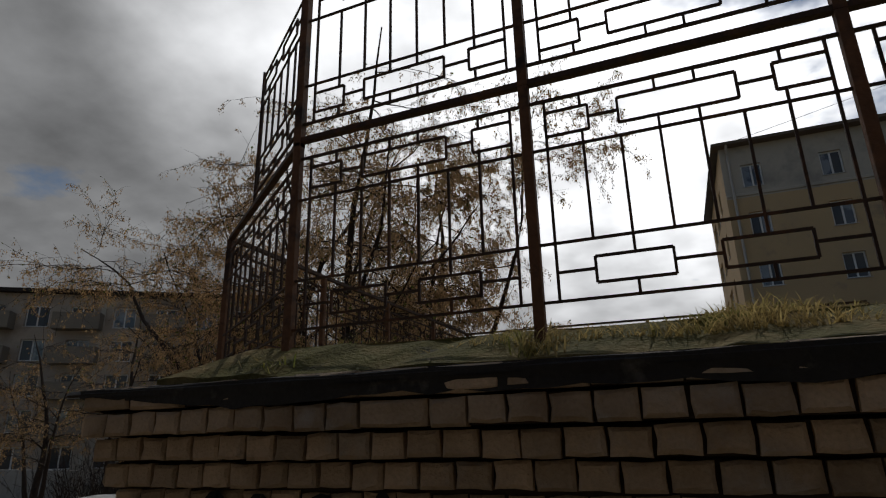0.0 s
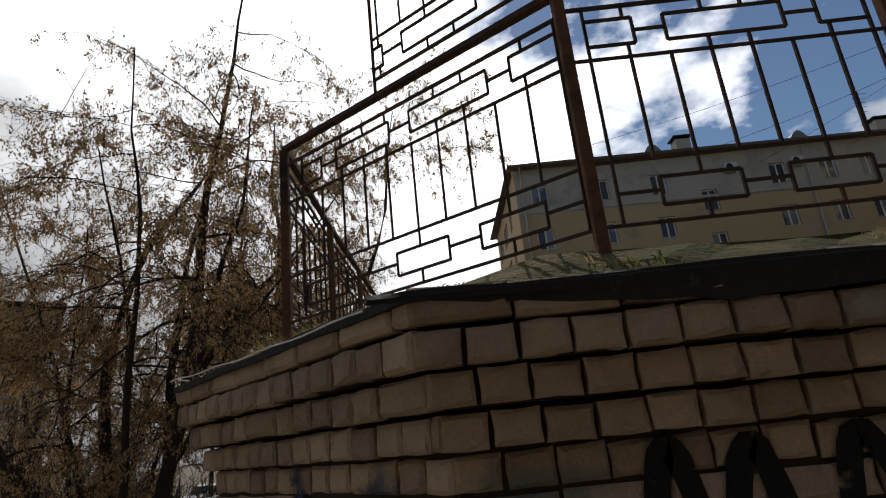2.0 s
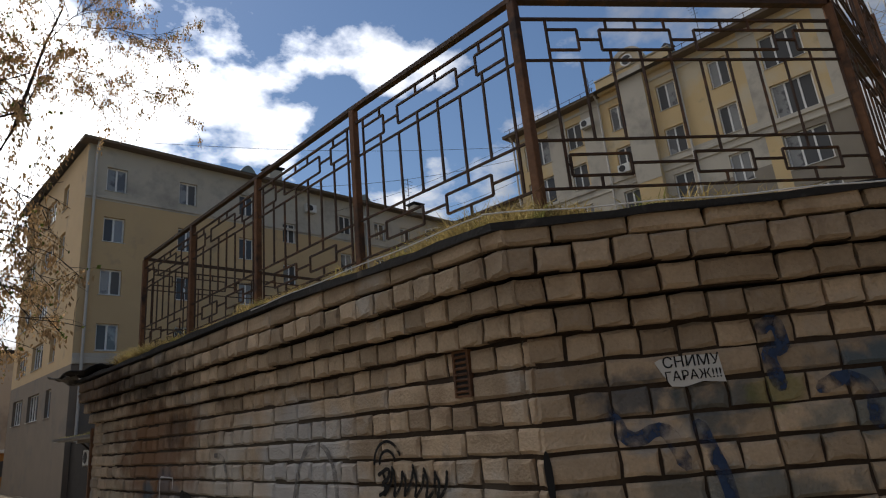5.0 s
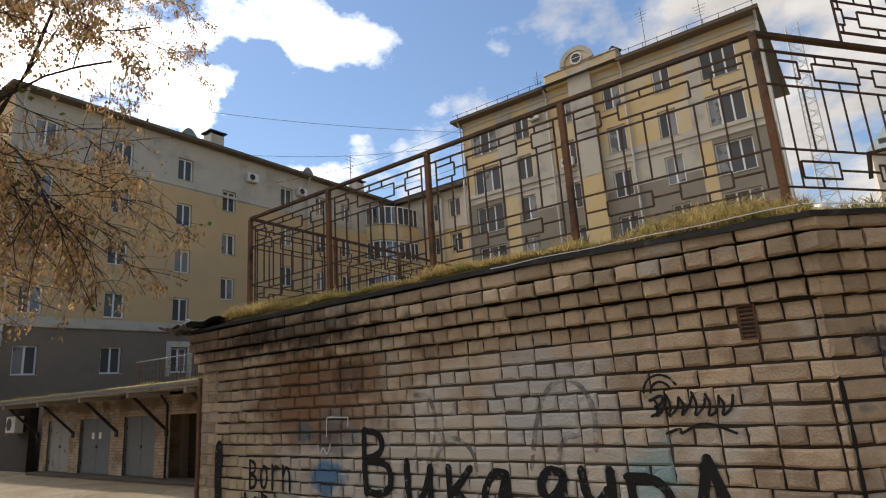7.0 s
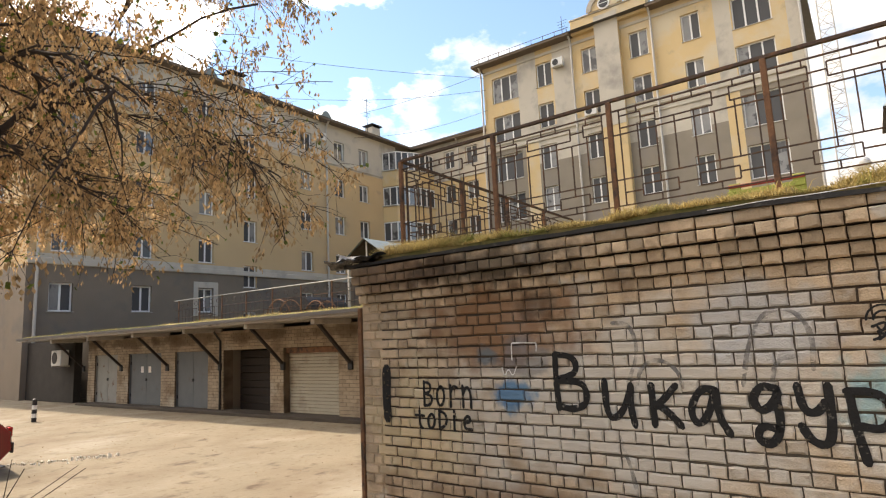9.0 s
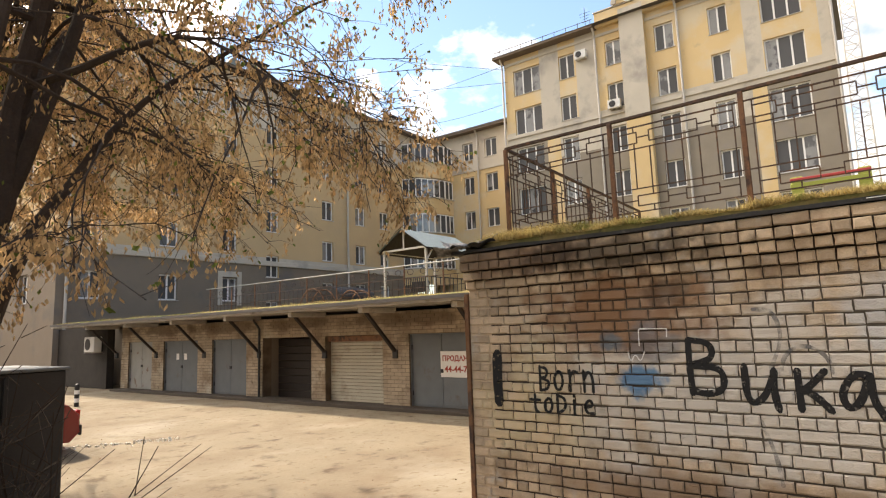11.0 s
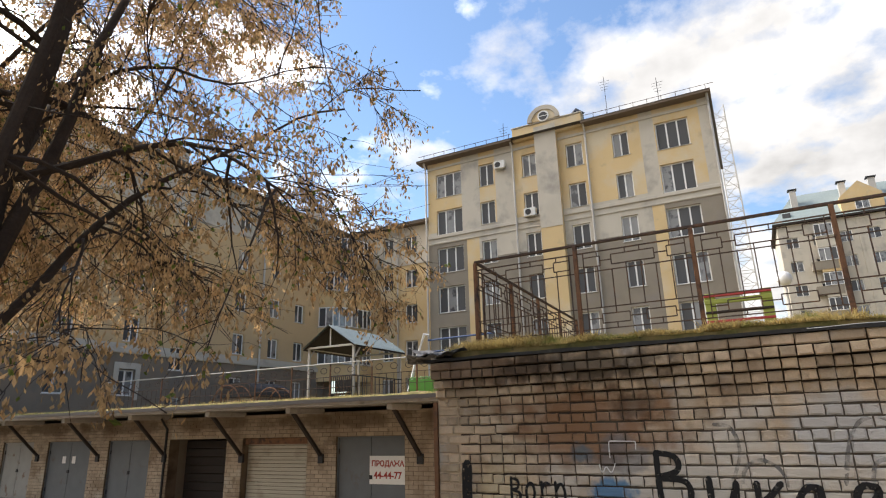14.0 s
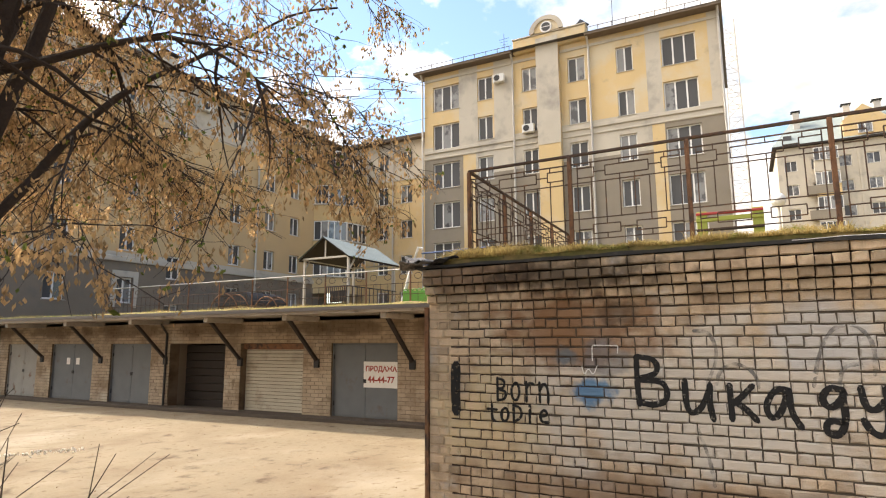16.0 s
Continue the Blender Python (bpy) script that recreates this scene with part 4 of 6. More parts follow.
    return h


yellow_house()


def ochre_house():
    h = thing("apartment_house", "ochre plastered five-storey house with a dark grey base", "house", "apartment houses")
    m, width = frame_of((3.6, 36.0), (31.0, 36.0))
    X = lambda x: x - 3.6
    ops = []
    for x, off in ((4.6, 0), (8.6, 0), (12.46, 0), (15.6, -1.4), (20.35, 0), (23.68, 0), (26.4, 0)):
        w = 1.0 if x in (12.46, 15.6) else 1.08
        for i in range(5):
            t = 17.4 + off - 2.97 * i
            if t > 4:
                ops.append((X(x), X(x) + w, t - 1.42, t))

    def zone(x, z):
        if z < 6.4:
            return 2
        if z < 6.95 or 15.35 < z < 15.75:
            return 1
        if z > 15.75:
            return 1
        return 0

    piece("wall", facade_mesh(width, -0.2, 18.6, ops, zone, [], [6.4, 6.95, 15.35, 15.75], 0.2, [OCHRE, LIGHTGREY, BASEGREY]), h, m)
    dress(h, m, ops, lambda o: 2)
    me_, we_ = frame_of((3.6, 50.0), (3.6, 36.0))
    ops_e = [(x, x + ww, t - 1.5, t) for x, ww in ((1.2, 2.6), (5.2, 2.6), (9.4, 1.1)) for t in [17.4 - 2.97 * i for i in range(5)]]
    piece("wall", facade_mesh(we_, -0.2, 18.6, ops_e, lambda x, z: 0 if z > 6.4 else 1, [], [6.4], 0.2, [OCHRE, BASEGREY]), h, me_)
    dress(h, me_, ops_e, lambda o: 4 if o[1] - o[0] > 2 else 2)
    piece("wall", facade_mesh(41.4, -0.2, 18.6, [], lambda x, z: 0 if z > 6.4 else 1, [], [6.4], 0.2, [OCHRE, BASEGREY]), h, frame_of((45.0, 50.0), (3.6, 50.0))[0])
    box_part("belt_course", h, m, (0, -.12, 6.4), (width, -.003, 6.72), LIGHTGREY, .03)
    box_part("belt_course", h, m, (0, -.08, 15.45), (width, -.003, 15.62), LIGHTGREY, .02)
    box_part("eave", h, m, (-.4, -.65, 18.6), (width + 3, .3, 18.74), SOFFIT)
    bm = bmesh.new()
    vs = [bm.verts.new(v) for v in ((-.4, -.7, 18.745), (width + 14, -.7, 18.745), (width + 14, 14.6, 18.745), (-.6, 14.6, 18.745), (4, 7, 20.3), (width + 14, 7, 20.3))]
    for q4 in ((0, 1, 5, 4), (1, 2, 5), (2, 3, 4, 5), (3, 0, 4), (3, 2, 1, 0)):
        bm.faces.new([vs[i] for i in q4])
    part("roof", bm, ROOFMETAL, h).matrix_basis = m
    for x in (13.0, 22.8):
        bm = bmesh.new()
        pts = [(X(x) - .7 + 1.4 * k / 12, 18.75 + .75 * math.sin(math.pi * k / 12)) for k in range(13)]
        a = [bm.verts.new((px, -.2, pz)) for px, pz in pts]
        b = [bm.verts.new((px, 2.5, pz)) for px, pz in pts]
        bm.faces.new(a)
        bm.faces.new(b[::-1])
        for i in range(13):
            k = (i + 1) % 13
            bm.faces.new((a[i], b[i], b[k], a[k]))
        part("dormer", bm, ZINC, h).matrix_basis = m
    for x in (15.5, 29.3):
        box_part("chimney", h, m, (X(x) - .5, .6, 18.8), (X(x) + .5, 1.5, 20.1), LIGHTGREY, .02)
        box_part("chimney_cap", h, m, (X(x) - .65, .45, 20.25), (X(x) + .65, 1.65, 20.32), BLACKMETAL)
        for a in (-.45, .45):
            box_part("cap_leg", h, m, (X(x) + a - .04, .65, 20.1), (X(x) + a + .04, 1.45, 20.25), BLACKMETAL)
    for x in (22.75, 4.0):
        downpipe(h, m, X(x), 0.2, 18.7)
    # two casings round the low windows
    for x in (12.46,):
        for lo, hi in (((X(x) - .3, 3.85), (X(x) - .003, 5.9)), ((X(x) + 1.003, 3.85), (X(x) + 1.3, 5.9)), ((X(x), 5.55), (X(x) + 1.0, 5.9))):
            box_part("casing", h, m, (lo[0], -.06, lo[1]), (hi[0], -.003, hi[1]), LIGHTGREY, .01)
    air_conditioner(m, X(17.7), 17.0)
    air_conditioner(m, X(22.1), 17.0)
    # the wing towards the yellow house
    m2, w2 = frame_of((33.2, 36.0), (33.2, 25.6))
    G = lambda y: 36.0 - y
    ops2 = [(G(a), G(b), t - hh, t) for i in range(5) for t in [17.8 - 3.0 * i] for a, b, hh in ((32.36, 31.3, 1.55), (30.13, 28.95, 1.55)) if t > 5]
    piece("wall", facade_mesh(w2, 2.6, 18.6, ops2, lambda x, z: 1 if z > 15.3 else 0, [], [15.3], 0.2, [YELLOW, LIGHTGREY]), h, m2)
    dress(h, m2, ops2, lambda o: 2)
    box_part("belt_course", h, m2, (0, -.08, 15.2), (w2, -.003, 15.45), LIGHTGREY, .02)
    box_part("eave", h, m2, (-.6, -.65, 18.6), (w2, .3, 18.74), SOFFIT)
    bm = bmesh.new()
    add_box(bm, (-1, -.7, 18.745), (w2 - .01, 9, 18.86))
    part("roof", bm, ROOFMETAL, h).matrix_basis = m2
    downpipe(h, m2, G(30.75), 2.7, 18.7)
    # glazed bays in the corner, one above the other
    for i, z in enumerate((16.0, 12.95, 9.95, 6.95)):
        pts = [(29.2, 36.0), (29.6, 34.8), (31.0, 33.9), (32.2, 33.6), (33.2, 33.5)]
        for a, b in zip(pts, pts[1:]):
            mm, ww = frame_of(a, b)
            box_part("bay_parapet", h, mm, (0, 0, z - 1.3), (ww, .12, z - .02), YELLOW)
            box_part("bay_cap", h, mm, (-.02, -.06, z - .02), (ww + .02, .14, z + .05), LIGHTGREY)
            window(h, mm @ Matrix.Translation((0, -.1, z + .06)), ww, 1.62, max(1, round(ww / .6)))
    return h


ochre_house()


def far_house(p, q, height, label, storeys, cols, roof_h, wallmat, z0=0.0, balconies=()):
    h = thing("apartment_house", label, "house", "apartment houses")
    m, w = frame_of(p, q)
    sh = (height - 1.0) / storeys
    ops = []
    for s in range(storeys):
        for c in range(cols):
            x = w * (c + .5) / cols
            ops.append((x - .75, x + .75, z0 + 1.0 + s * sh, z0 + 2.5 + s * sh))
    piece("wall", facade_mesh(w, z0 - 1, z0 + height, ops, lambda x, z: 0, [], [], .2, [wallmat]), h, m)
    dress(h, m, ops, lambda o: 2)
    for i in range(1, cols):
        if i % 3 == 0:
            box_part("pilaster", h, m, (w * i / cols - .15, -.1, z0), (w * i / cols + .15, -.003, z0 + height), LIGHTGREY)
    for c, s in balconies:
        x = w * (c + .5) / cols
        zz = z0 + .9 + s * sh
        bm = bmesh.new()
        add_box(bm, (x - 1.5, -1.1, zz - .15), (x + 1.5, -.003, zz))
        add_box(bm, (x - 1.5, -1.1, zz + .003), (x + 1.5, -1.04, zz + 1.0))
        add_box(bm, (x - 1.5, -1.037, zz + .003), (x - 1.44, -.006, zz + 1.0))
        add_box(bm, (x + 1.44, -1.037, zz + .003), (x + 1.5, -.006, zz + 1.0))
        part("balcony", bm, DARKGREY, h).matrix_basis = m
    box_part("body", h, m, (0, .3, z0 - 1), (w, 12, z0 + height - .05), wallmat)
    box_part("eave", h, m, (-.5, -.6, z0 + height), (w + .5, 12.5, z0 + height + .25), DARKWOOD)
    bm = bmesh.new()
    vs = [bm.verts.new(v) for v in ((-.5, -.6, z0 + height + .26), (w + .5, -.6, z0 + height + .26), (w + .5, 12.5, z0 + height + .26), (-.5, 12.5, z0 + height + .26), (3, 6, z0 + height + roof_h), (w - 3, 6, z0 + height + roof_h))]
    for q4 in ((0, 1, 5, 4), (1, 2, 5), (2, 3, 4, 5), (3, 0, 4), (3, 2, 1, 0)):
        bm.faces.new([vs[i] for i in q4])
    part("roof", bm, ZINC if roof_h > 3 else ROOFMETAL, h).matrix_basis = m
    return h, m


far_house((-52, 20), (-27, 38), 12.9, "weathered pale panel house with dark balconies behind trees", 5, 11, 0.9, FARWALL, 0.0, [(c, s) for c in (1, 3, 5, 7, 9) for s in range(1, 5)])
far_house((-17, 66), (9.0, 66), 11.0, "ornate cream house with pilasters at the end of the yard", 3, 9, 1.6, FARWALL, 0.0)
RIGHT, RM = far_house((83, -0.6), (83, -38), 24.5, "cream and grey apartment house with a steep metal mansard", 7, 12, 6.0, LIGHTGREY, 3.0, [(c, s) for c in (1, 4, 7) for s in range(1, 6)])

# an unseen wall behind the walker, added to keep sky light off the street wall
bm = bmesh.new()
add_box(bm, (-16, -19, -.2), (34, -8, 12.5))
tagged(part("wall_opposite", bm, mat("dark_sky_blocker", (0.075, 0.065, 0.058), 0.9, grain=0.2, scale=0.6, bump=0.2)), "unseen plain dark wall added behind the walker to block sky light", "wall", kind="structure")


def dome(x, y, z, r):
    d = thing("roof_dome", "dark rounded dome on the ornate cream house", "dome")
    bm = bmesh.new()
    lathe(bm, [(r, 0), (r, 1.6), (r * 1.08, 1.65)] + [(r * 1.05 * math.cos(a), 1.7 + r * 1.1 * math.sin(a)) for a in [math.pi / 2 * i / 8 for i in range(8)]] + [(.1, 1.7 + r * 1.25)], (x, y, z), 16)
    part("drum", bm, DARKGREY, d)
    for k in range(5):
        a = -math.pi / 2 + (k - 2) * .45
        bm = bmesh.new()
        add_box(bm, (-.3, -.03, .25), (.3, .03, 1.3), Matrix.Translation((x + (r + .02) * math.cos(a), y + (r + .02) * math.sin(a), z)) @ Matrix.Rotation(a + math.pi / 2, 4, "Z"))
        part("window", bm, PANE, d)


dome(3.0, 67.6, 11.0, 1.5)


def dress_right_house(h, m):
    """Gables, bays and roof cowls of the tall house on the far side."""
    for x in (10.3, 24.0):
        bm = bmesh.new()
        pts = [(x - 2.4, 27.5), (x + 2.4, 27.5), (x + 2.4, 30.2), (x, 32.2), (x - 2.4, 30.2)]
        a, b = [[bm.verts.new((px, y, pz)) for px, pz in pts] for y in (-.35, 4.0)]
        bm.faces.new(a)
        bm.faces.new(b[::-1])
        for i in range(5):
            k = (i + 1) % 5
            bm.faces.new((a[i], b[i], b[k], a[k]))
        part("gable", bm, YELLOW, h).matrix_basis = m
        window(h, m @ Matrix.Translation((x - .8, -.6, 28.2)), 1.6, 1.4, 2)
    for x in (5.6, 16.5):
        for s in range(7):
            z = 4.0 + s * 3.36
            box_part("bay_parapet", h, m, (x - 1.4, -1.0, z - .6), (x + 1.4, -.004, z + .9), YELLOW if s % 2 else LIGHTGREY)
            window(h, m @ Matrix.Translation((x - 1.4, -1.12, z + .92)), 2.8, 1.75, 4)
    for x in (3.0, 9.0, 12.5, 20.0):
        box_part("roof_vent", h, m, (x - .4, 3.0, 29.0), (x + .4, 3.8, 33.4), PIPE)
        box_part("vent_cap", h, m, (x - .6, 2.8, 33.5), (x + .6, 4.0, 33.6), BLACKMETAL)
    for x in (1.5, 14.0, 20.5):
        box_part("rooflight", h, m, (x - .5, .5, 28.4), (x + .5, 1.2, 29.4), PANE)


dress_right_house(RIGHT, RM)


def concrete_fence():
    f = thing("concrete_fence", "grey concrete panel fence at the yard's far side", "fence")
    m, w = frame_of((-38, 21), (-24.4, 19.0))
    for i in range(8):
        bm = bmesh.new()
        add_box(bm, (i * w / 8 + .03, 0, -.1), ((i + 1) * w / 8 - .03, .14, 1.5), bevel=.02)
        part("panel", bm, CONCRETE, f).matrix_basis = m


concrete_fence()


# ---------------------------------------------------------------- on the brick block
FACE1, FACE2, FACE3 = (frame_of(P0, P1)[0], frame_of(P1, P2)[0], frame_of(P2, P3)[0])


def ribbon(bm, pts, w, y=-0.006, wobble=0.10, rnd=random.Random(8)):
    """A sprayed line on a wall face: a flat band with round ends, along a smoothed run of points (x, z)."""
    pts = [Vector((x, z)) for x, z in pts]
    for _ in range(2):
        pts = [pts[0]] + [v for a, b in zip(pts, pts[1:]) for v in (a.lerp(b, .25), a.lerp(b, .75))] + [pts[-1]]
    left, right = [], []
    for i, p in enumerate(pts):
        d = (pts[min(i + 1, len(pts) - 1)] - pts[max(i - 1, 0)])
        if d.length < 1e-6:
            d = Vector((1, 0))
        n = Vector((-d.y, d.x)).normalized() * w / 2 * (1 + rnd.uniform(-wobble, wobble))
        left.append(p + n)
        right.append(p - n)
    a, b = pts[0], pts[-1]
    d0, d1 = (pts[0] - pts[1]).normalized() * w * .45, (pts[-1] - pts[-2]).normalized() * w * .45
    vs = lambda p: bm.verts.new((p.x, y, p.y))
    L, R = [vs(p) for p in left], [vs(p) for p in right]
    for i in range(len(pts) - 1):
        bm.faces.new((L[i], L[i + 1], R[i + 1], R[i]))
    bm.faces.new((L[0], R[0], vs(a + d0 - (left[0] - a) * .4), vs(a + d0 + (left[0] - a) * .4)))
    bm.faces.new((R[-1], L[-1], vs(b + d1 + (left[-1] - b) * .4), vs(b + d1 - (left[-1] - b) * .4)))


SMALL = {
    "B": [((.1, 1), (.1, 0)), ((.1, 1), (.8, .9), (.7, .55), (.15, .52)), ((.15, .5), (.95, .4), (.8, .05), (.1, .0))],
    "o": [((.5, .8), (.1, .6), (.15, .1), (.6, .0), (.9, .4), (.7, .78), (.45, .8))],
    "r": [((.2, .85), (.2, 0)), ((.2, .55), (.5, .85), (.9, .75))],
    "n": [((.1, .85), (.12, 0)), ((.12, .5), (.5, .85), (.85, .6), (.85, 0))],
    "t": [((.45, 1), (.45, .1), (.8, 0)), ((.0, .7), (.95, .68))],
    "D": [((.1, 1), (.1, 0)), ((.1, 1), (.85, .85), (.9, .3), (.1, 0))],
    "i": [((.4, .75), (.4, 0)), ((.4, 1), (.42, .97))],
    "e": [((.1, .4), (.85, .5), (.6, .85), (.1, .6), (.2, .1), (.9, .1))],
}
LETTERS = {  # strokes in a unit box, x to the right, z up
    "В": [((.12, 1), (.10, .5), (.14, .02)), ((.12, 1), (.7, .95), (.75, .65), (.2, .55)), ((.2, .52), (.95, .5), (1, .12), (.6, 0), (.14, .06))],
    "и": [((.05, 1), (.05, .3), (.25, .1), (.6, .3), (.85, .75)), ((.9, .9), (.85, .4), (.95, .0))],
    "к": [((.08, 1), (.10, 0)), ((.95, 1), (.5, .65), (.15, .45)), ((.3, .5), (.7, .3), (1.05, 0))],
    "а": [((.75, .95), (.4, 1), (.05, .55), (.2, .2), (.5, .35), (.75, .9)), ((.78, .95), (.8, .4), (1.05, .05))],
    "д": [((.9, .95), (.4, 1), (.1, .75), (.4, .55), (.85, .75), (.95, .9)), ((.9, .8), (.95, .3), (.6, .02), (.15, .12), (.3, .35), (.85, .3))],
    "у": [((.05, 1), (.15, .6), (.5, .55), (.8, .75)), ((.9, 1), (.9, .4), (.75, .05), (.3, .1), (.05, .35))],
    "р": [((.10, .95), (.15, .5), (.30, 0)), ((.05, .98), (.7, .98), (1.05, .75), (.8, .45), (.2, .5))],
    "А": [((.0, .0), (.2, .5), (.42, 1)), ((.42, 1), (.7, .5), (1.05, .0)), ((.15, .35), (.8, .40))],
}


def graffiti():
    g = thing("graffiti", "two words sprayed in black paint on the pale brick wall", "graffiti", at=FACE1)
    for ch, x0, z1, x1, z0 in (("В", 2.10, 1.84, 2.38, 1.42), ("и", 2.51, 1.64, 2.74, 1.33), ("к", 2.85, 1.61, 3.04, 1.34), ("а", 3.10, 1.60, 3.34, 1.29), ("д", 3.48, 1.62, 3.66, 1.24), ("у", 3.75, 1.62, 3.94, 1.25), ("р", 4.00, 1.60, 4.22, 1.19), ("А", 4.30, 1.685, 4.56, 1.22)):
        bm = bmesh.new()
        for i, s in enumerate(LETTERS[ch]):
            ribbon(bm, [(x0 + (x1 - x0) * u, z0 + (z1 - z0) * v) for u, v in s], 0.050, -0.006 - .0012 * i)
        part("letter", bm, SPRAY, g)
    for words, x, z, w, h in (("Born", .775, 1.405, .145, .215), ("toDie", .675, 1.205, .133, .16)):
        t = thing("graffiti", "small words sprayed in black on two lines under the soot stain", "graffiti", at=FACE1)
        for i, ch in enumerate(words):
            bm = bmesh.new()
            for k, s in enumerate(SMALL[ch]):
                ribbon(bm, [(x + (i + u * .78) * w, z + v * h) for u, v in s], .026, -.006 - .0012 * k)
            part("letter", bm, SPRAY, t)
    t = thing("graffiti", "black sprayed upright stroke near the wall's corner", "graffiti", at=FACE1)
    bm = bmesh.new()
    ribbon(bm, ((.325, 1.73), (.315, 1.5), (.325, 1.28)), .105)
    part("stroke", bm, SPRAY, t)
    t = thing("graffiti", "thin scrawled tag with an arc over it", "graffiti", at=FACE1)
    rnd = random.Random(21)
    for i in range(6):
        x = 4.20 + i * .062
        bm = bmesh.new()
        ribbon(bm, ((x, 1.98 + rnd.uniform(-.02, .02)), (x + .02, 1.93), (x - .005, 1.87), (x + .05, 1.89 + rnd.uniform(0, .06)), (x + .06, 1.97)), .013, -.006 - .0004 * i)
        part("stroke", bm, SPRAY, t)
    bm = bmesh.new()
    ribbon(bm, ((4.18, 1.96), (4.25, 1.99), (4.24, 1.94), (4.19, 1.93), (4.25, 1.91), (4.18, 1.885)), .016, -.0095)
    ribbon(bm, ((4.24, 1.80), (4.32, 1.83), (4.30, 1.79), (4.42, 1.86), (4.56, 1.80)), .013, -.010)
    for r in (.05, .085):
        ribbon(bm, [(4.24 + r * math.cos(a), 2.00 + r * math.sin(a)) for a in [math.pi * (1 - k / 8) for k in range(8)]], .012, -.0105)
    part("stroke", bm, SPRAY, t)
    t = thing("graffiti", "large faded grey sprayed outlines on the whitened bricks", "graffiti", at=FACE1)
    for k, pts in enumerate((((2.62, 2.06), (2.75, 2.05), (2.80, 1.85), (2.70, 1.62)), ((2.76, 1.58), (2.80, 1.74), (2.93, 1.80), (3.06, 1.72), (3.08, 1.60)), ((3.46, 1.62), (3.52, 1.90), (3.62, 2.08), (3.78, 2.10), (3.88, 1.95), (3.86, 1.72)), ((3.62, 1.60), (3.66, 1.78), (3.78, 1.80)), ((2.60, 1.25), (2.68, 1.0), (2.70, .8)), ((1.74, 1.80), (1.74, 1.935), (1.76, 1.94), (1.97, 1.935), (1.975, 1.93), (1.97, 1.87)), ((1.64, 1.74), (1.66, 1.66), (1.70, 1.74), (1.74, 1.66), (1.78, 1.75)))):
        bm = bmesh.new()
        ribbon(bm, pts, .028 if k < 5 else .010, -.0045 - .0002 * k, .25)
        part("outline", bm, SPRAYGREY if k < 5 else PAPER, t)
    t = thing("graffiti", "dark blue sprayed tag on the chamfer's bricks", "graffiti", at=FACE2)
    blue = mat("blue_spray_paint", (0.035, 0.062, 0.13), 0.75, grain=0.3, scale=15, bump=0.2)
    patchy(blue, 16.0, 0.38, 0.62)
    rnd = random.Random(4)
    for x0, pts in ((0.72, ((0, 2.33), (.05, 2.36), (.06, 2.26), (0, 2.27), (.02, 2.16))), (0.86, ((0, 2.14), (.07, 2.17), (.14, 2.13), (.13, 2.03))), (1.05, ((0, 2.03), (.06, 2.20), (.16, 2.21), (.18, 2.06))), (0.22, ((0, 2.12), (.05, 2.02), (.16, 2.08), (.2, 1.96))), (0.48, ((0, 2.06), (.06, 1.88), (.04, 1.72))), (1.25, ((0, 2.2), (.08, 2.1), (.1, 1.95)))):
        bm = bmesh.new()
        ribbon(bm, [(x0 + a, z) for a, z in pts], .045)
        part("stroke", bm, blue, t)
    t = thing("graffiti", "thick black sprayed zigzag on the shaded brick wall", "graffiti", at=FACE3)
    bm = bmesh.new()
    ribbon(bm, ((.38, 1.80), (.44, 2.26), (.48, 2.37), (.52, 2.28), (.57, 1.95)), .060)
    ribbon(bm, ((.57, 1.95), (.62, 2.26), (.67, 2.36), (.71, 2.26), (.77, 1.80)), .060, -.0075)
    ribbon(bm, ((.82, 1.80), (.87, 2.28), (.92, 2.36), (.99, 2.24), (1.02, 1.85)), .060)
    ribbon(bm, ((1.13, 1.80), (1.14, 2.2), (1.14, 2.35)), .055, -.0075)
    part("stroke", bm, SPRAY, t)


graffiti()


def notice():
    n = thing("paper_notice", "torn white paper notice hand-lettered in black on the bricks", "notice", at=FACE2)
    bm = bmesh.new()
    rim = [(0, .01), (.02, -.03), (.05, -.085), (.10, -.09), (.17, -.075), (.255, -.085), (.25, -.04), (.245, .02), (.13, .028), (.02, .02)]
    for y in (-.0075, -.006):
        bm.faces.new([bm.verts.new((.382 + x * .8, y, 2.250 + z * .8)) for x, z in rim])
    part("sheet", bm, PAPER, n)
    flat_text("СНИМУ", .047, Matrix.Translation((.492, -.009, 2.252)) @ pose(0, 0, 0, 90, 0, 0), BLACKINK, n)
    flat_text("ГАРАЖ!!!", .040, Matrix.Translation((.492, -.009, 2.210)) @ pose(0, 0, 0, 90, 0, 0), BLACKINK, n)


notice()


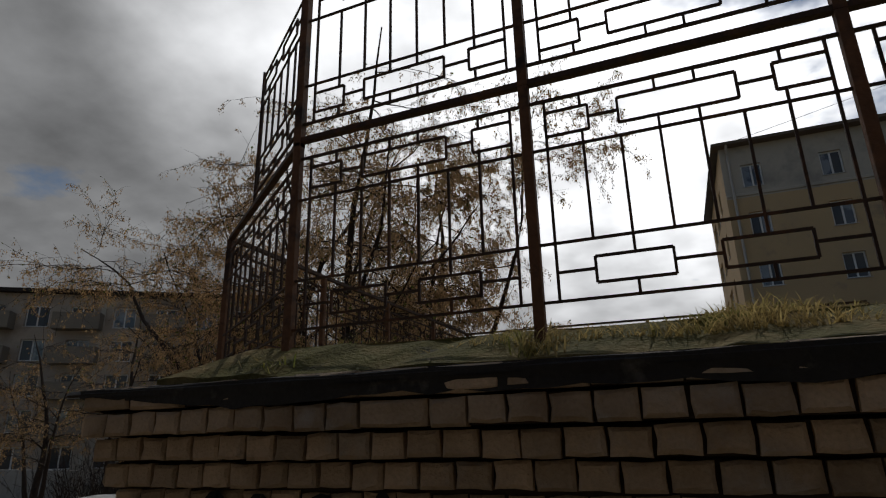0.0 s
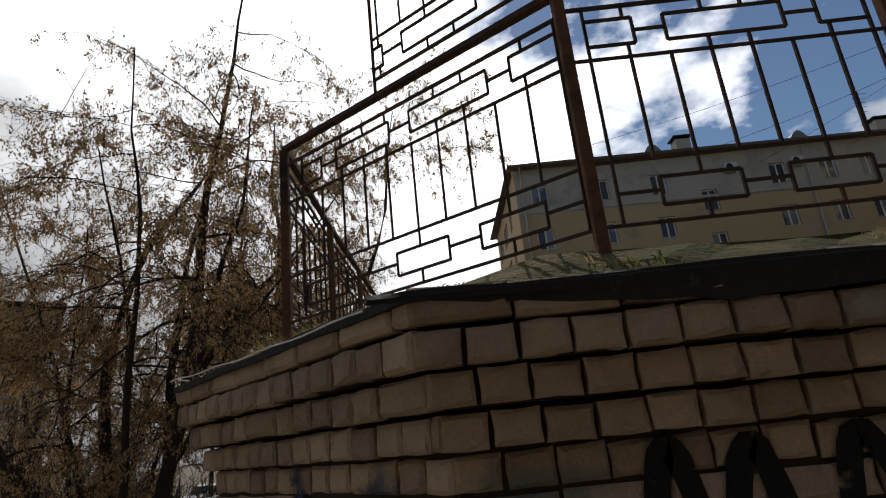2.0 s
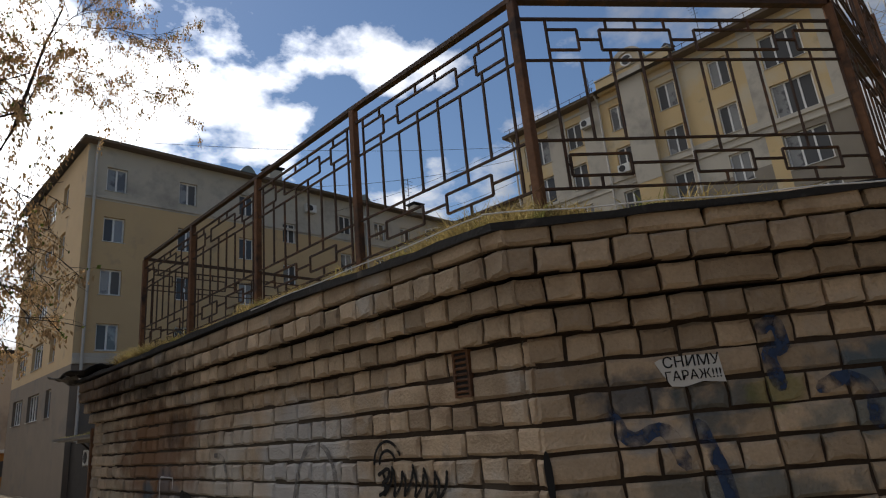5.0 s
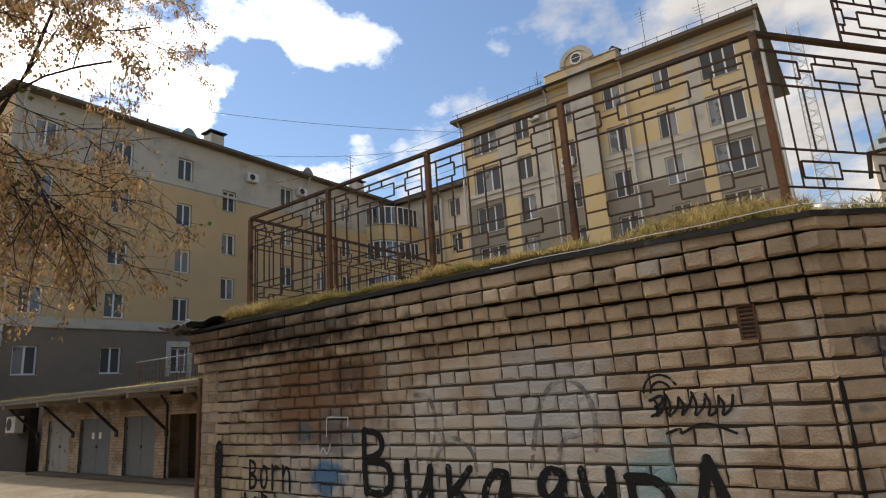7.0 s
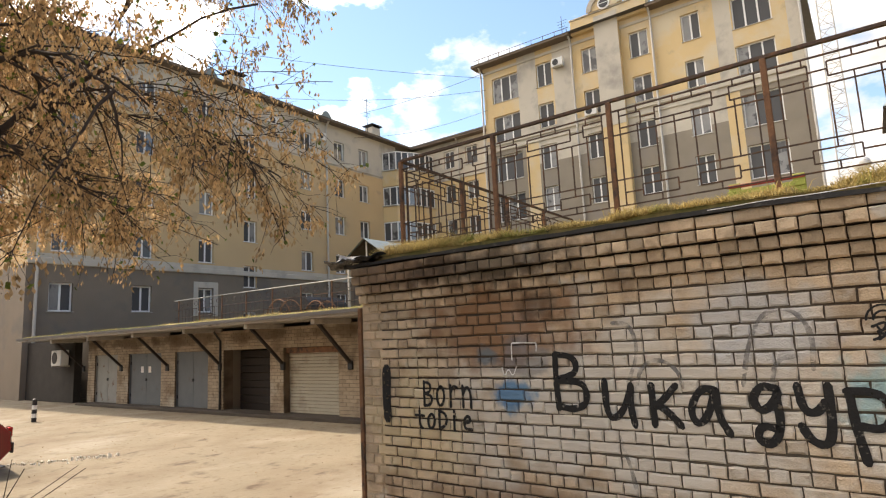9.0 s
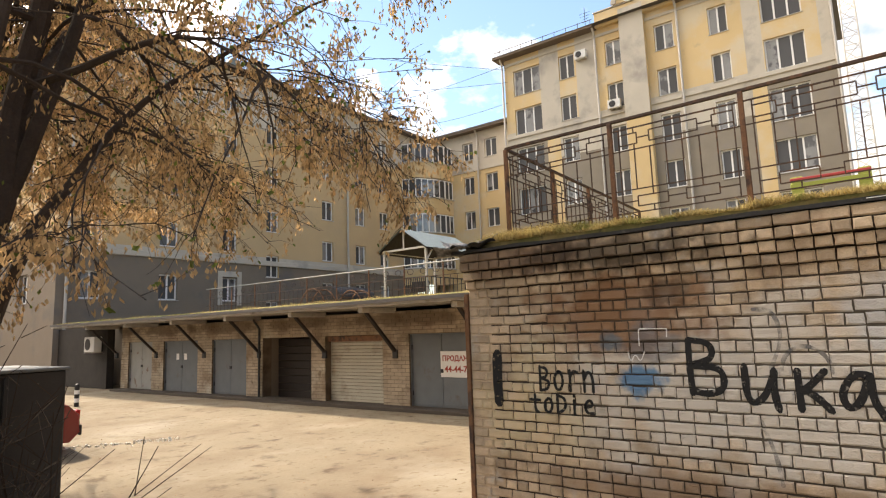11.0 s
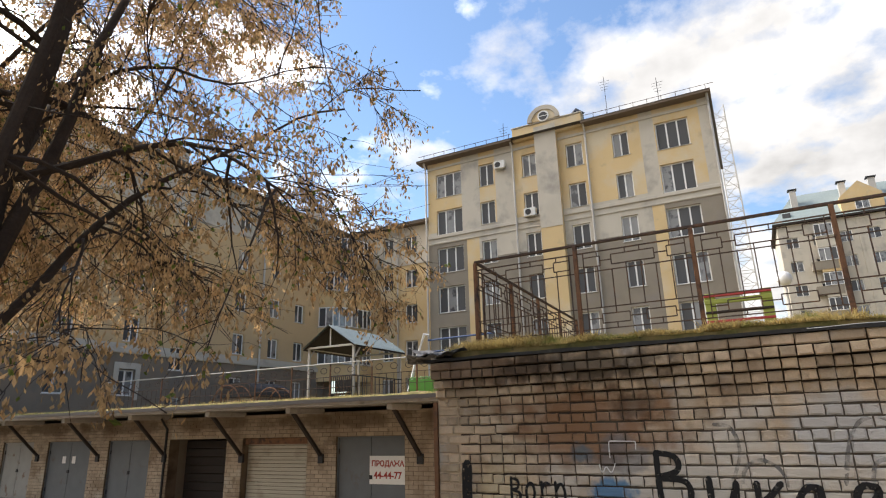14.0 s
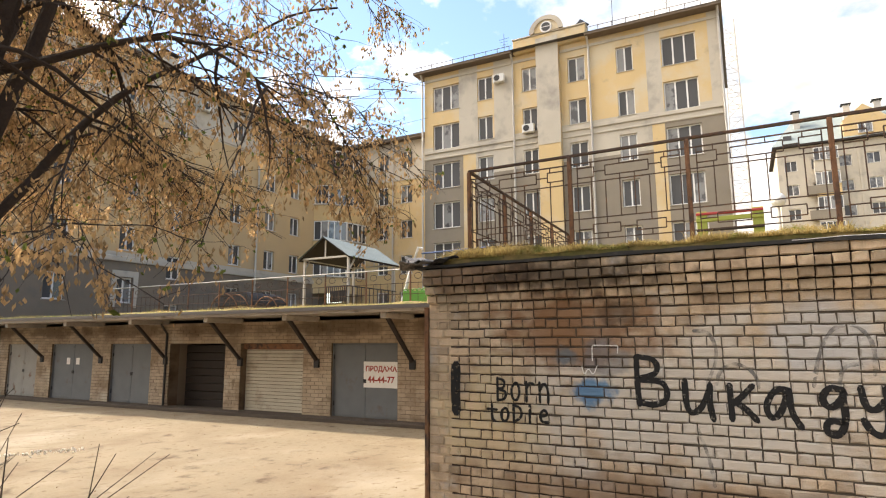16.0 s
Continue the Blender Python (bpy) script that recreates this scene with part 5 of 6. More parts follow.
def vent_grille():
    v = thing("vent_grille", "narrow rusty louvred vent set in the brick wall", "vent", at=FACE1)
    x0, x1, z0, z1 = 4.648, 4.728, 2.214, 2.376
    bm = bmesh.new()
    for lo, hi in (((x0, z0), (x0 + .010, z1)), ((x1 - .010, z0), (x1, z1)), ((x0 + .010, z0), (x1 - .010, z0 + .008)), ((x0 + .010, z1 - .008), (x1 - .010, z1))):
        add_box(bm, (lo[0], -.010, lo[1]), (hi[0], .012, hi[1]))
    part("frame", bm, RUSTPOST, v)
    bm = bmesh.new()
    add_box(bm, (x0 + .010, -.004, z0 + .008), (x1 - .010, .008, z1 - .008))
    part("backing", bm, BLACKMETAL, v)
    for i in range(7):
        bm = bmesh.new()
        add_box(bm, (0, 0, 0), (x1 - x0 - .02, .014, .005), Matrix.Translation((x0 + .010, -.011, z0 + .014 + .020 * i)) @ pose(0, 0, 0, 35, 0, 0))
        part("slat", bm, RUSTPOST, v)


vent_grille()

# angle iron on the far corner and a loose cable along the roof edge
bm = bmesh.new()
add_box(bm, (-.045, -.012, .0), (-.002, .05, 2.34))
ai = part("corner_angle", bm, RUSTPOST)
ai.matrix_basis = FACE1
tagged(ai, "rusty angle iron guarding the brick wall's corner", "angle iron")


def felt_flap():
    """A torn strip of felt hanging over the street wall's top course."""
    bm = bmesh.new()
    rows = []
    for i in range(91):
        x = -.15 + 8.0 * i / 90
        n = noise.noise(Vector((x * 1.9, 2.0, 0)))
        drop = (.062 + .03 * n + .02 * noise.noise(Vector((x * 7, 5, 0)))) * min(1.0, max(.15, (x + .1) / .5))
        out = .158 + .010 * noise.noise(Vector((x * 3, 9, 0)))
        rows.append([bm.verts.new((x, -out + .02, 2.727)), bm.verts.new((x, -out, 2.712)), bm.verts.new((x, -out + .010, 2.712 - drop * .55)), bm.verts.new((x, -out + .012 + .004 * n, 2.712 - drop))])
    for a, b in zip(rows, rows[1:]):
        for k in range(3):
            bm.faces.new((a[k], a[k + 1], b[k + 1], b[k]))
    ob = part("felt_flap", bm, FELT)
    ob.matrix_basis = FACE3
    ob.modifiers.new("thick", "SOLIDIFY").thickness = .005
    tagged(ob, "torn black roofing felt hanging over the shaded brick wall", "roofing felt")


felt_flap()


def felt_scraps():
    # grey tone and pale spots paint the highlights on the torn felt
    grey = mat("highlit_felt", (0.16, 0.15, 0.14), 0.6, grain=0.35, scale=9, bump=0.5, spots=(((0.04, 0.038, 0.036), 7.0, 0.48, 0.62), ((0.42, 0.41, 0.39), 11.0, 0.58, 0.70)))
    for k, (x, y, r, up, turn) in enumerate(((-2.98, 7.92, .20, .05, 0.3), (-3.03, 7.70, .15, .03, -0.4), (-2.86, 8.02, .22, .08, 0.9), (-3.06, 8.04, .16, -.06, 0.5), (-2.80, 7.80, .16, .10, -0.8))):
        bm = bmesh.new()
        n = 7
        vs = []
        for j in range(n + 1):
            row = []
            for i in range(n + 1):
                u, v = i / n - .5, j / n - .5
                edge = 1 + .25 * noise.noise(Vector((u * 4, v * 4, k * 5.0)))
                px, py = u * 2 * r * edge, v * 1.5 * r * edge
                z = 2.80 + up * (u + .5) + .05 * noise.noise(Vector((u * 3, v * 3, k * 3.0))) + .22 * r * max(0.0, u) ** 1.5 * 3
                row.append(bm.verts.new((x + px * math.cos(turn) - py * math.sin(turn), y + px * math.sin(turn) + py * math.cos(turn), z)))
            vs.append(row)
        for ra, rb in zip(vs, vs[1:]):
            for i in range(n):
                bm.faces.new((ra[i], ra[i + 1], rb[i + 1], rb[i]))
        ob = part("felt_scrap", bm, grey if k != 1 else FELT)
        ob.modifiers.new("thick", "SOLIDIFY").thickness = .006
        tagged(ob, "curled scrap of roofing felt with painted grey highlights at the roof's edge" if k != 1 else "curled scrap of black roofing felt at the roof's edge", "roofing felt", "felt scraps")
    bm = bmesh.new()
    line = [FACE1 @ Vector((5.0 - 1.6 * i / 20, -.163, 2.760 + .003 * math.sin(i * .9))) for i in range(21)]
    add_tube(bm, line, .0028, 5)
    tagged(part("cable", bm, PVC), "thin pale cable lying along the roof edge", "cable")
    bm = bmesh.new()
    line = [FACE2 @ Vector((-.1 + 1.55 * i / 20, -.163, 2.752 - .002 * i + .003 * math.sin(i * 1.1) - .008 * math.sin(math.pi * i / 20))) for i in range(21)]
    add_tube(bm, line, .0028, 5)
    tagged(part("cable", bm, PVC), "thin pale cable lying along the roof edge", "cable")


felt_scraps()


def grass(name, spots, count, height, seed, label, material=None):
    """Blades of grass on a band: spots gives a place and a height of the soil for a random number."""
    rnd = random.Random(seed)
    verts, faces = [], []
    for _ in range(count):
        (x, y, z), tall = spots(rnd)
        h = height * rnd.uniform(.35, 1.1) * tall
        a = rnd.uniform(0, 2 * math.pi)
        w = rnd.uniform(.0018, .004)
        lean = rnd.uniform(.3, 1.7) * h
        b = rnd.uniform(0, 2 * math.pi)
        dx, dy = math.cos(a) * w, math.sin(a) * w
        lx, ly = math.cos(b) * lean, math.sin(b) * lean
        i = len(verts)
        verts += [(x - dx, y - dy, z), (x + dx, y + dy, z), (x + lx * .4 + dx * .7, y + ly * .4 + dy * .7, z + h * .62), (x + lx * .4 - dx * .7, y + ly * .4 - dy * .7, z + h * .62), (x + lx, y + ly, z + h * .9)]
        faces += [(i, i + 1, i + 2, i + 3), (i + 3, i + 2, i + 4)]
    me = bpy.data.meshes.new(name)
    me.from_pydata(verts, [], faces)
    me.materials.append(material or DRYGRASS)
    return tagged(new(name, me), label, "grass", kind="stuff")


def block_edge(rnd):
    k = rnd.random()
    d = rnd.random() ** 1.5 * .75
    if k < .72:
        m, x = FACE1, rnd.uniform(0, 5.0)
    elif k < .76:
        m, x, d = FACE2, rnd.uniform(0, 1.5), d + .25
    else:
        m, x, d = FACE3, rnd.uniform(0, 3.6), d + .15
    p = m @ Vector((x, .08 + d, 0))
    c = noise.noise(Vector((p.x * 1.7, p.y * 1.7, 4)))
    return (p.x, p.y, 2.84 + .03 * c + .045 * min(1.0, d / .4) - .085 * roof_sag(p.y) * max(0.0, 1 - d / .4)), max(.18, .55 + 1.5 * c) * (.5 if m is FACE3 else 1.0)


grass("dry_grass", block_edge, 42000, .105, 3, "dry yellow grass and green tufts on the mossy roof")


def garage_edge(rnd):
    y = rnd.uniform(8.1, 33)
    x = 2.62 + rnd.random() ** 2 * 2.2
    c = noise.noise(Vector((y * 1.3, x, 8)))
    return (x, y, 2.77), max(.2, .6 + 1.2 * c)


grass("roof_grass", garage_edge, 12000, .11, 4, "thin green and yellow grass on the garage roof")


def weed_bed(rnd):
    y = rnd.uniform(10.5, 28.5)
    x = rnd.uniform(5.6, 9.5)
    c = noise.noise(Vector((y * .6, x * .6, 3)))
    return (x, y, 2.78), max(.15, .7 + 1.1 * c)


grass("dry_weeds", weed_bed, 5200, .62, 6, "tall dry brown weeds along the courtyard's edge", mat("dry_stalks", (0.20, 0.125, 0.07), 0.9, grain=0.2, bump=0, vary=0.4))


def tuft(x, y, k):
    rnd = random.Random(k)
    bm = bmesh.new()
    for _ in range(160):
        a, l = rnd.uniform(0, 6.28), rnd.uniform(.05, .15)
        p = Vector((x + rnd.gauss(0, .05), y + rnd.gauss(0, .05), 2.84 - .085 * roof_sag(y)))
        q = p + Vector((math.cos(a) * l * .7, math.sin(a) * l * .7, l * rnd.uniform(.3, .9)))
        s = Vector((-math.sin(a), math.cos(a), 0)) * .003
        mid = p.lerp(q, .55) + Vector((0, 0, .03))
        vs = [bm.verts.new(v) for v in (p - s, p + s, mid + s, mid - s, q)]
        bm.faces.new(vs[:4])
        bm.faces.new((vs[3], vs[2], vs[4]))
    tagged(part("grass_tuft", bm, DRYGRASS), "dry straw-coloured grass tuft at a fence post", "grass tuft", "tufts at the posts")


for k, (x, y) in enumerate([(-2.80, 4.14), (-2.79, 5.22), (-2.72, 3.2), (-2.80, 3.75), (-2.62, 7.35), (-2.75, 6.3), (-1.50, 2.00), (-.45, 1.95), (-2.5, 2.75)]):
    tuft(x, y, k)


# ---------------------------------------------------------------- courtyard behind
def gazebo():
    g = thing("gazebo", "open shelter with a grey sheet-metal gable roof on thin posts", "gazebo")
    x0, x1, y0, y1, ze, zr = 7.0, 9.9, 16.2, 18.1, 4.72, 5.36
    ym = (y0 + y1) / 2
    for x in (x0 + .05, x1 - .05):
        for y in (y0 + .05, y1 - .05):
            bm = bmesh.new()
            add_box(bm, (x - .035, y - .035, 2.74), (x + .035, y + .035, ze - .01))
            part("post", bm, PIPE, g)
    for s, y in ((-1, y0 - .12), (1, y1 + .12)):
        bm = bmesh.new()
        n = 24
        for i in range(n):
            xa, xb = x0 - .15 + (x1 - x0 + .3) * i / n, x0 - .15 + (x1 - x0 + .3) * (i + 1) / n
            xm = (xa + xb) / 2
            lift = .015
            q = [bm.verts.new(v) for v in ((xa, y, ze - .08), (xm, y, ze - .08 + lift), (xb, y, ze - .08), (xb, ym, zr), (xm, ym, zr + lift), (xa, ym, zr))]
            bm.faces.new((q[0], q[1], q[4], q[5]))
            bm.faces.new((q[1], q[2], q[3], q[4]))
        bmesh.ops.remove_doubles(bm, verts=bm.verts, dist=0.001)
        part("roof_sheet", bm, ZINC, g)
        # dark lining under the slope, added to stand for the shade inside
        bm = bmesh.new()
        q = [bm.verts.new(v) for v in ((x0 - .1, y - s * .03, ze - .10), (x1 + .1, y - s * .03, ze - .10), (x1 + .1, ym, zr - .03), (x0 - .1, ym, zr - .03), (x0 - .1, y - s * .03, ze - .13), (x1 + .1, y - s * .03, ze - .13), (x1 + .1, ym, zr - .06), (x0 - .1, ym, zr - .06))]
        for f in ((0, 1, 2, 3), (7, 6, 5, 4), (0, 4, 5, 1), (1, 5, 6, 2), (3, 2, 6, 7), (0, 3, 7, 4)):
            bm.faces.new([q[i] for i in f])
        part("roof_boarding", bm, DARKWOOD, g, "dark lining added for the shade under the sheet")
    for x in (x0, x1):
        for y in (y0, y1):
            bm = bmesh.new()
            add_bar(bm, (x, y, ze - .03), (x, ym, zr - .06), .05)
            part("rafter", bm, DARKWOOD, g)
        bm = bmesh.new()
        add_bar(bm, (x, y0, ze - .05), (x, y1, ze - .05), .06)
        part("tie_beam", bm, PIPE, g)
        bm = bmesh.new()
        add_bar(bm, (x, ym, ze - .02), (x, ym, zr - .05), .04)
        part("king_post", bm, PIPE, g)
    for y in (y0, y1):
        bm = bmesh.new()
        add_bar(bm, (x0, y, ze - .05), (x1, y, ze - .05), .06)
        part("plate", bm, PIPE, g)
        bm = bmesh.new()
        add_bar(bm, (x0 + .05, y, ze - .45), (x0 + .35, y, ze - .07), .04)
        part("brace", bm, PIPE, g)
    # dark railing round the further half
    for p, q in (((x0, y0), (x0, ym)), ((x0, y0), (x1, y0))):
        for z in (2.95, 3.70):
            bm = bmesh.new()
            add_bar(bm, (*p, z), (*q, z), .035)
            part("railing_bar", bm, BLACKMETAL, g)
        for i in range(1, 12):
            bm = bmesh.new()
            bx, by = p[0] + (q[0] - p[0]) * i / 12, p[1] + (q[1] - p[1]) * i / 12
            add_bar(bm, (bx, by, 2.95), (bx, by, 3.70), .022)
            part("baluster", bm, BLACKMETAL, g)
    # seats inside
    b = thing("wooden_bench", "dark wooden bench inside the shelter", "bench")
    bm = bmesh.new()
    add_box(bm, (8.0, 17.2, 3.18), (8.4, 18.0, 3.24), bevel=.01)
    part("seat", bm, DARKWOOD, b)
    bm = bmesh.new()
    add_box(bm, (8.38, 17.2, 3.30), (8.42, 18.0, 3.70), bevel=.01)
    part("backrest", bm, DARKWOOD, b)
    for y in (17.25, 17.9):
        bm = bmesh.new()
        add_box(bm, (8.05, y, 2.74), (8.42, y + .05, 3.18))
        part("leg", bm, DARKWOOD, b)


gazebo()


def yard_fence():
    f = thing("yard_fence", "thin rusty pipe fence with ring ornaments along the courtyard", "fence")
    x = 6.4
    ys = [27.5 - 1.55 * i for i in range(12)]
    for y in ys:
        bm = bmesh.new()
        add_tube(bm, ((x, y, 2.70), (x, y, 4.02)), .028, 6)
        part("post", bm, RUSTPOST, f)
    for z, w in ((4.03, .05), (3.62, .022), (3.30, .022), (2.95, .022)):
        bm = bmesh.new()
        add_tube(bm, ((x, ys[0] + .3, z), (x, ys[-1] - .3, z)), w / 2, 6)
        part("rail", bm, STEEL_PALE if z > 4 else RUST, f)
    for y0, y1 in zip(ys, ys[1:]):
        for k in range(1, 6):
            y = y0 + (y1 - y0) * k / 6
            bm = bmesh.new()
            add_tube(bm, ((x, y, 2.95), (x, y, 3.62)), .009, 5)
            part("rod", bm, RUST, f)
        for k in range(3):
            y = y0 + (y1 - y0) * (k + .5) / 3
            bm = bmesh.new()
            add_tube(bm, [(x, y + .12 * math.cos(a), 3.82 + .09 * math.sin(a)) for a in [2 * math.pi * i / 12 for i in range(13)]], .010, 4, cap=False)
            part("ring", bm, RUST, f)


yard_fence()


def play_arch(y, r, x=6.9):
    p = thing("climbing_arch", "rusty bent-pipe climbing arch in the courtyard", "climbing frame", "climbing arches")
    for dx in (0, .55):
        bm = bmesh.new()
        add_tube(bm, [(x + dx, y + r * math.cos(a), 2.72 + r * 1.25 * math.sin(a)) for a in [math.pi * i / 14 for i in range(15)]], .022, 6)
        part("arch", bm, RUSTPOST, p)
    for i in range(1, 8):
        a = math.pi * i / 8
        bm = bmesh.new()
        add_tube(bm, ((x, y + r * math.cos(a), 2.72 + r * 1.25 * math.sin(a)), (x + .55, y + r * math.cos(a), 2.72 + r * 1.25 * math.sin(a))), .014, 5)
        part("rung", bm, RUST, p)


play_arch(21.6, .75)
play_arch(19.6, .60)


def entrance_canopy():
    c = thing("entrance_canopy", "dark rounded canopy over the cellar entrance", "canopy")
    bm = bmesh.new()
    pts = [(24.4 + 1.1 * math.cos(a), 3.45 + .62 * math.sin(a)) for a in [math.pi * i / 12 for i in range(13)]]
    a = [bm.verts.new((10.0, y, z)) for y, z in pts]
    b = [bm.verts.new((12.2, y, z)) for y, z in pts]
    for i in range(12):
        bm.faces.new((a[i], b[i], b[i + 1], a[i + 1]))
    bm.faces.new(a)
    bm.faces.new(b[::-1])
    part("cover", bm, FELT, c)
    bm = bmesh.new()
    add_box(bm, (10.1, 23.4, 2.72), (12.2, 25.4, 3.44))
    part("body", bm, BASEGREY, c)


entrance_canopy()


def slide():
    s = thing("playground_slide", "leaning pale pipe and blue handrail of a slide with green foot", "slide")
    bm = bmesh.new()
    add_tube(bm, ((6.9, 14.15, 3.0), (6.95, 13.85, 4.1), (7.0, 13.62, 4.75), (7.05, 13.5, 4.70)), .05, 8)
    part("pole", bm, PVC, s)
    blue = mat("blue_paint", (0.06, 0.10, 0.22), 0.5, grain=0.1, bump=0.05)
    for z in (4.55, 4.2):
        bm = bmesh.new()
        add_tube(bm, ((7.0, 13.5, z), (7.4, 11.5, z + .1)), .03, 6)
        part("handrail", bm, blue, s)
    bm = bmesh.new()
    for k in range(5):
        add_tube(bm, [(6.8, 13.95 - .16 * k + .075 * math.cos(a), 2.95 + .45 + .075 * math.sin(a)) for a in [math.pi * i / 6 for i in range(7)]], .02, 5)
    add_box(bm, (6.78, 13.1, 2.72), (6.84, 14.05, 3.42), bevel=.02)
    part("foot_board", bm, mat("green_paint", (0.10, 0.30, 0.05), 0.5, grain=0.1, bump=0.05), s)


slide()


def play_table():
    t = thing("play_stand", "lime-green wooden play stand with a red board on the roof", "play stand")
    red = mat("red_paint", (0.36, 0.05, 0.05), 0.6, grain=0.1, bump=0.05)
    x = 4.6
    for y in (4.52, 5.55):
        bm = bmesh.new()
        add_box(bm, (x, y - .10, 2.80), (x + .10, y + .10, 4.56), bevel=.012)
        part("upright", bm, LIME, t)
    for z, mt, h in ((4.48, red, .05), (4.34, LIME, .09), (4.14, DARKWOOD, .05), (3.95, red, .05)):
        bm = bmesh.new()
        add_box(bm, (x - .02, 4.42, z), (x + .06, 5.66, z + h), bevel=.008)
        part("board", bm, mt, t)
    l = thing("globe_lamp", "white globe lamp on a thin post in the courtyard", "lamp")
    bm = bmesh.new()
    prof = [(.02, -.27)] + [(.27 * math.sin(a), -.27 * math.cos(a)) for a in [math.pi * i / 12 for i in range(1, 12)]] + [(.02, .27)]
    lathe(bm, prof, (16.2, 3.5, 6.98), 18)
    for f in bm.faces:
        f.smooth = True
    part("globe", bm, PVC, l)
    bm = bmesh.new()
    add_tube(bm, ((16.2, 3.5, 2.74), (16.2, 3.5, 6.73)), .045, 8)
    part("post", bm, PIPE, l)
    b = thing("metal_bench", "dark metal bench behind the roof fence", "bench")
    bm = bmesh.new()
    add_box(bm, (5.2, 7.3, 3.32), (5.6, 8.6, 3.37), bevel=.01)
    part("seat", bm, BLACKMETAL, b)
    for y in (7.4, 7.8, 8.2, 8.5):
        bm = bmesh.new()
        add_box(bm, (5.58, y - .03, 3.40), (5.62, y + .03, 3.85))
        part("slat", bm, BLACKMETAL, b)
    bm = bmesh.new()
    add_box(bm, (5.565, 7.3, 3.82), (5.578, 8.6, 3.90))
    part("backrest", bm, BLACKMETAL, b)
    for y in (7.35, 8.5):
        bm = bmesh.new()
        add_box(bm, (5.25, y, 2.80), (5.55, y + .05, 3.318))
        part("leg", bm, BLACKMETAL, b)


play_table()
# the soil behind the roof fence, under the play things
bm = bmesh.new()
add_box(bm, (3.2, 2.2, 2.5), (8.0, 9.2, 2.80))
tagged(part("courtyard_soil", bm, YARD), "soil of the raised courtyard behind the fence", "ground", kind="structure")


# the lattice mast by the yellow house
def mast():
    t = thing("lattice_mast", "thin pale lattice mast far behind the yellow house", "mast")
    c = Vector((62.0, 4.2, 3.0))
    w, top = .95, 37.2
    corners = [(-w, -w), (w, -w), (w, w), (-w, w)]
    for a, b in corners:
        bm = bmesh.new()
        add_tube(bm, ((c.x + a, c.y + b, 2.5), (c.x + a * .6, c.y + b * .6, top)), .06, 5)
        part("leg", bm, PIPE, t)
    for i in range(24):
        z0, z1 = 3 + i * 1.42, 3 + (i + 1) * 1.42
        s = 1 - .4 * i / 24
        for (a, b), (d, e) in zip(corners, corners[1:] + corners[:1]):
            for zz in (z0, z1):
                bm = bmesh.new()
                add_tube(bm, ((c.x + a * s, c.y + b * s, z0), (c.x + d * s, c.y + e * s, zz)), .032, 4)
                part("brace", bm, PIPE, t)


mast()


def wires():
    for k, (p, q) in enumerate((((20.0, 36.0, 17.6), (29.3, 25.4, 21.6)), ((16.0, 36.0, 18.6), (29.3, 25.4, 20.2)), ((26.0, 36.0, 18.2), (29.3, 25.4, 18.6)), ((4.0, 36.0, 18.9), (29.3, 25.5, 21.2)))):
        bm = bmesh.new()
        p, q = Vector(p), Vector(q)
        add_tube(bm, [p.lerp(q, i / 16) - Vector((0, 0, .5 * math.sin(math.pi * i / 16))) for i in range(17)], .014, 4)
        tagged(part("overhead_wire", bm, BLACKMETAL), "thin black overhead wire between the houses", "wire", "overhead wires")


wires()


# ---------------------------------------------------------------- yard in front
def bollard(x, y):
    b = thing("bollard", "short black and white striped bollard on the yard", "bollard")
    z = ground_height(x, y)
    for i in range(5):
        bm = bmesh.new()
        lathe(bm, ((.07, 0), (.07, .125)), (x, y, z + .125 * i), 12)
        part("band", bm, BLACKMETAL if i % 2 == 0 else PVC, b)
    bm = bmesh.new()
    lathe(bm, ((.07, 0), (.06, .05), (.02, .075)), (x, y, z + .625), 12)
    part("cap", bm, BLACKMETAL, b)


bollard(0.33, 25.0)


def shed():
    s = thing("steel_container", "black steel container with a pale scuffed lid edge", "container")
    x0, x1, y0, y1, h = -7.3, -4.77, 12.66, 14.4, 1.66
    bm = bmesh.new()
    add_box(bm, (x0, y0, -.05), (x1, y1, h), bevel=.015)
    part("body", bm, BLACKMETAL, s)
    bm = bmesh.new()
    add_box(bm, (x0 - .03, y0 - .03, h + .003), (x1 + .03, y1 + .03, h + .04), bevel=.008)
    part("lid", bm, STEEL, s)
    for x in (x0 + .6, x0 + 1.25, x0 + 1.9):
        bm = bmesh.new()
        add_box(bm, (x - .025, y0 - .025, .02), (x + .025, y0 - .003, h - .04), bevel=.006)
        part("rib", bm, BLACKMETAL, s)


shed()


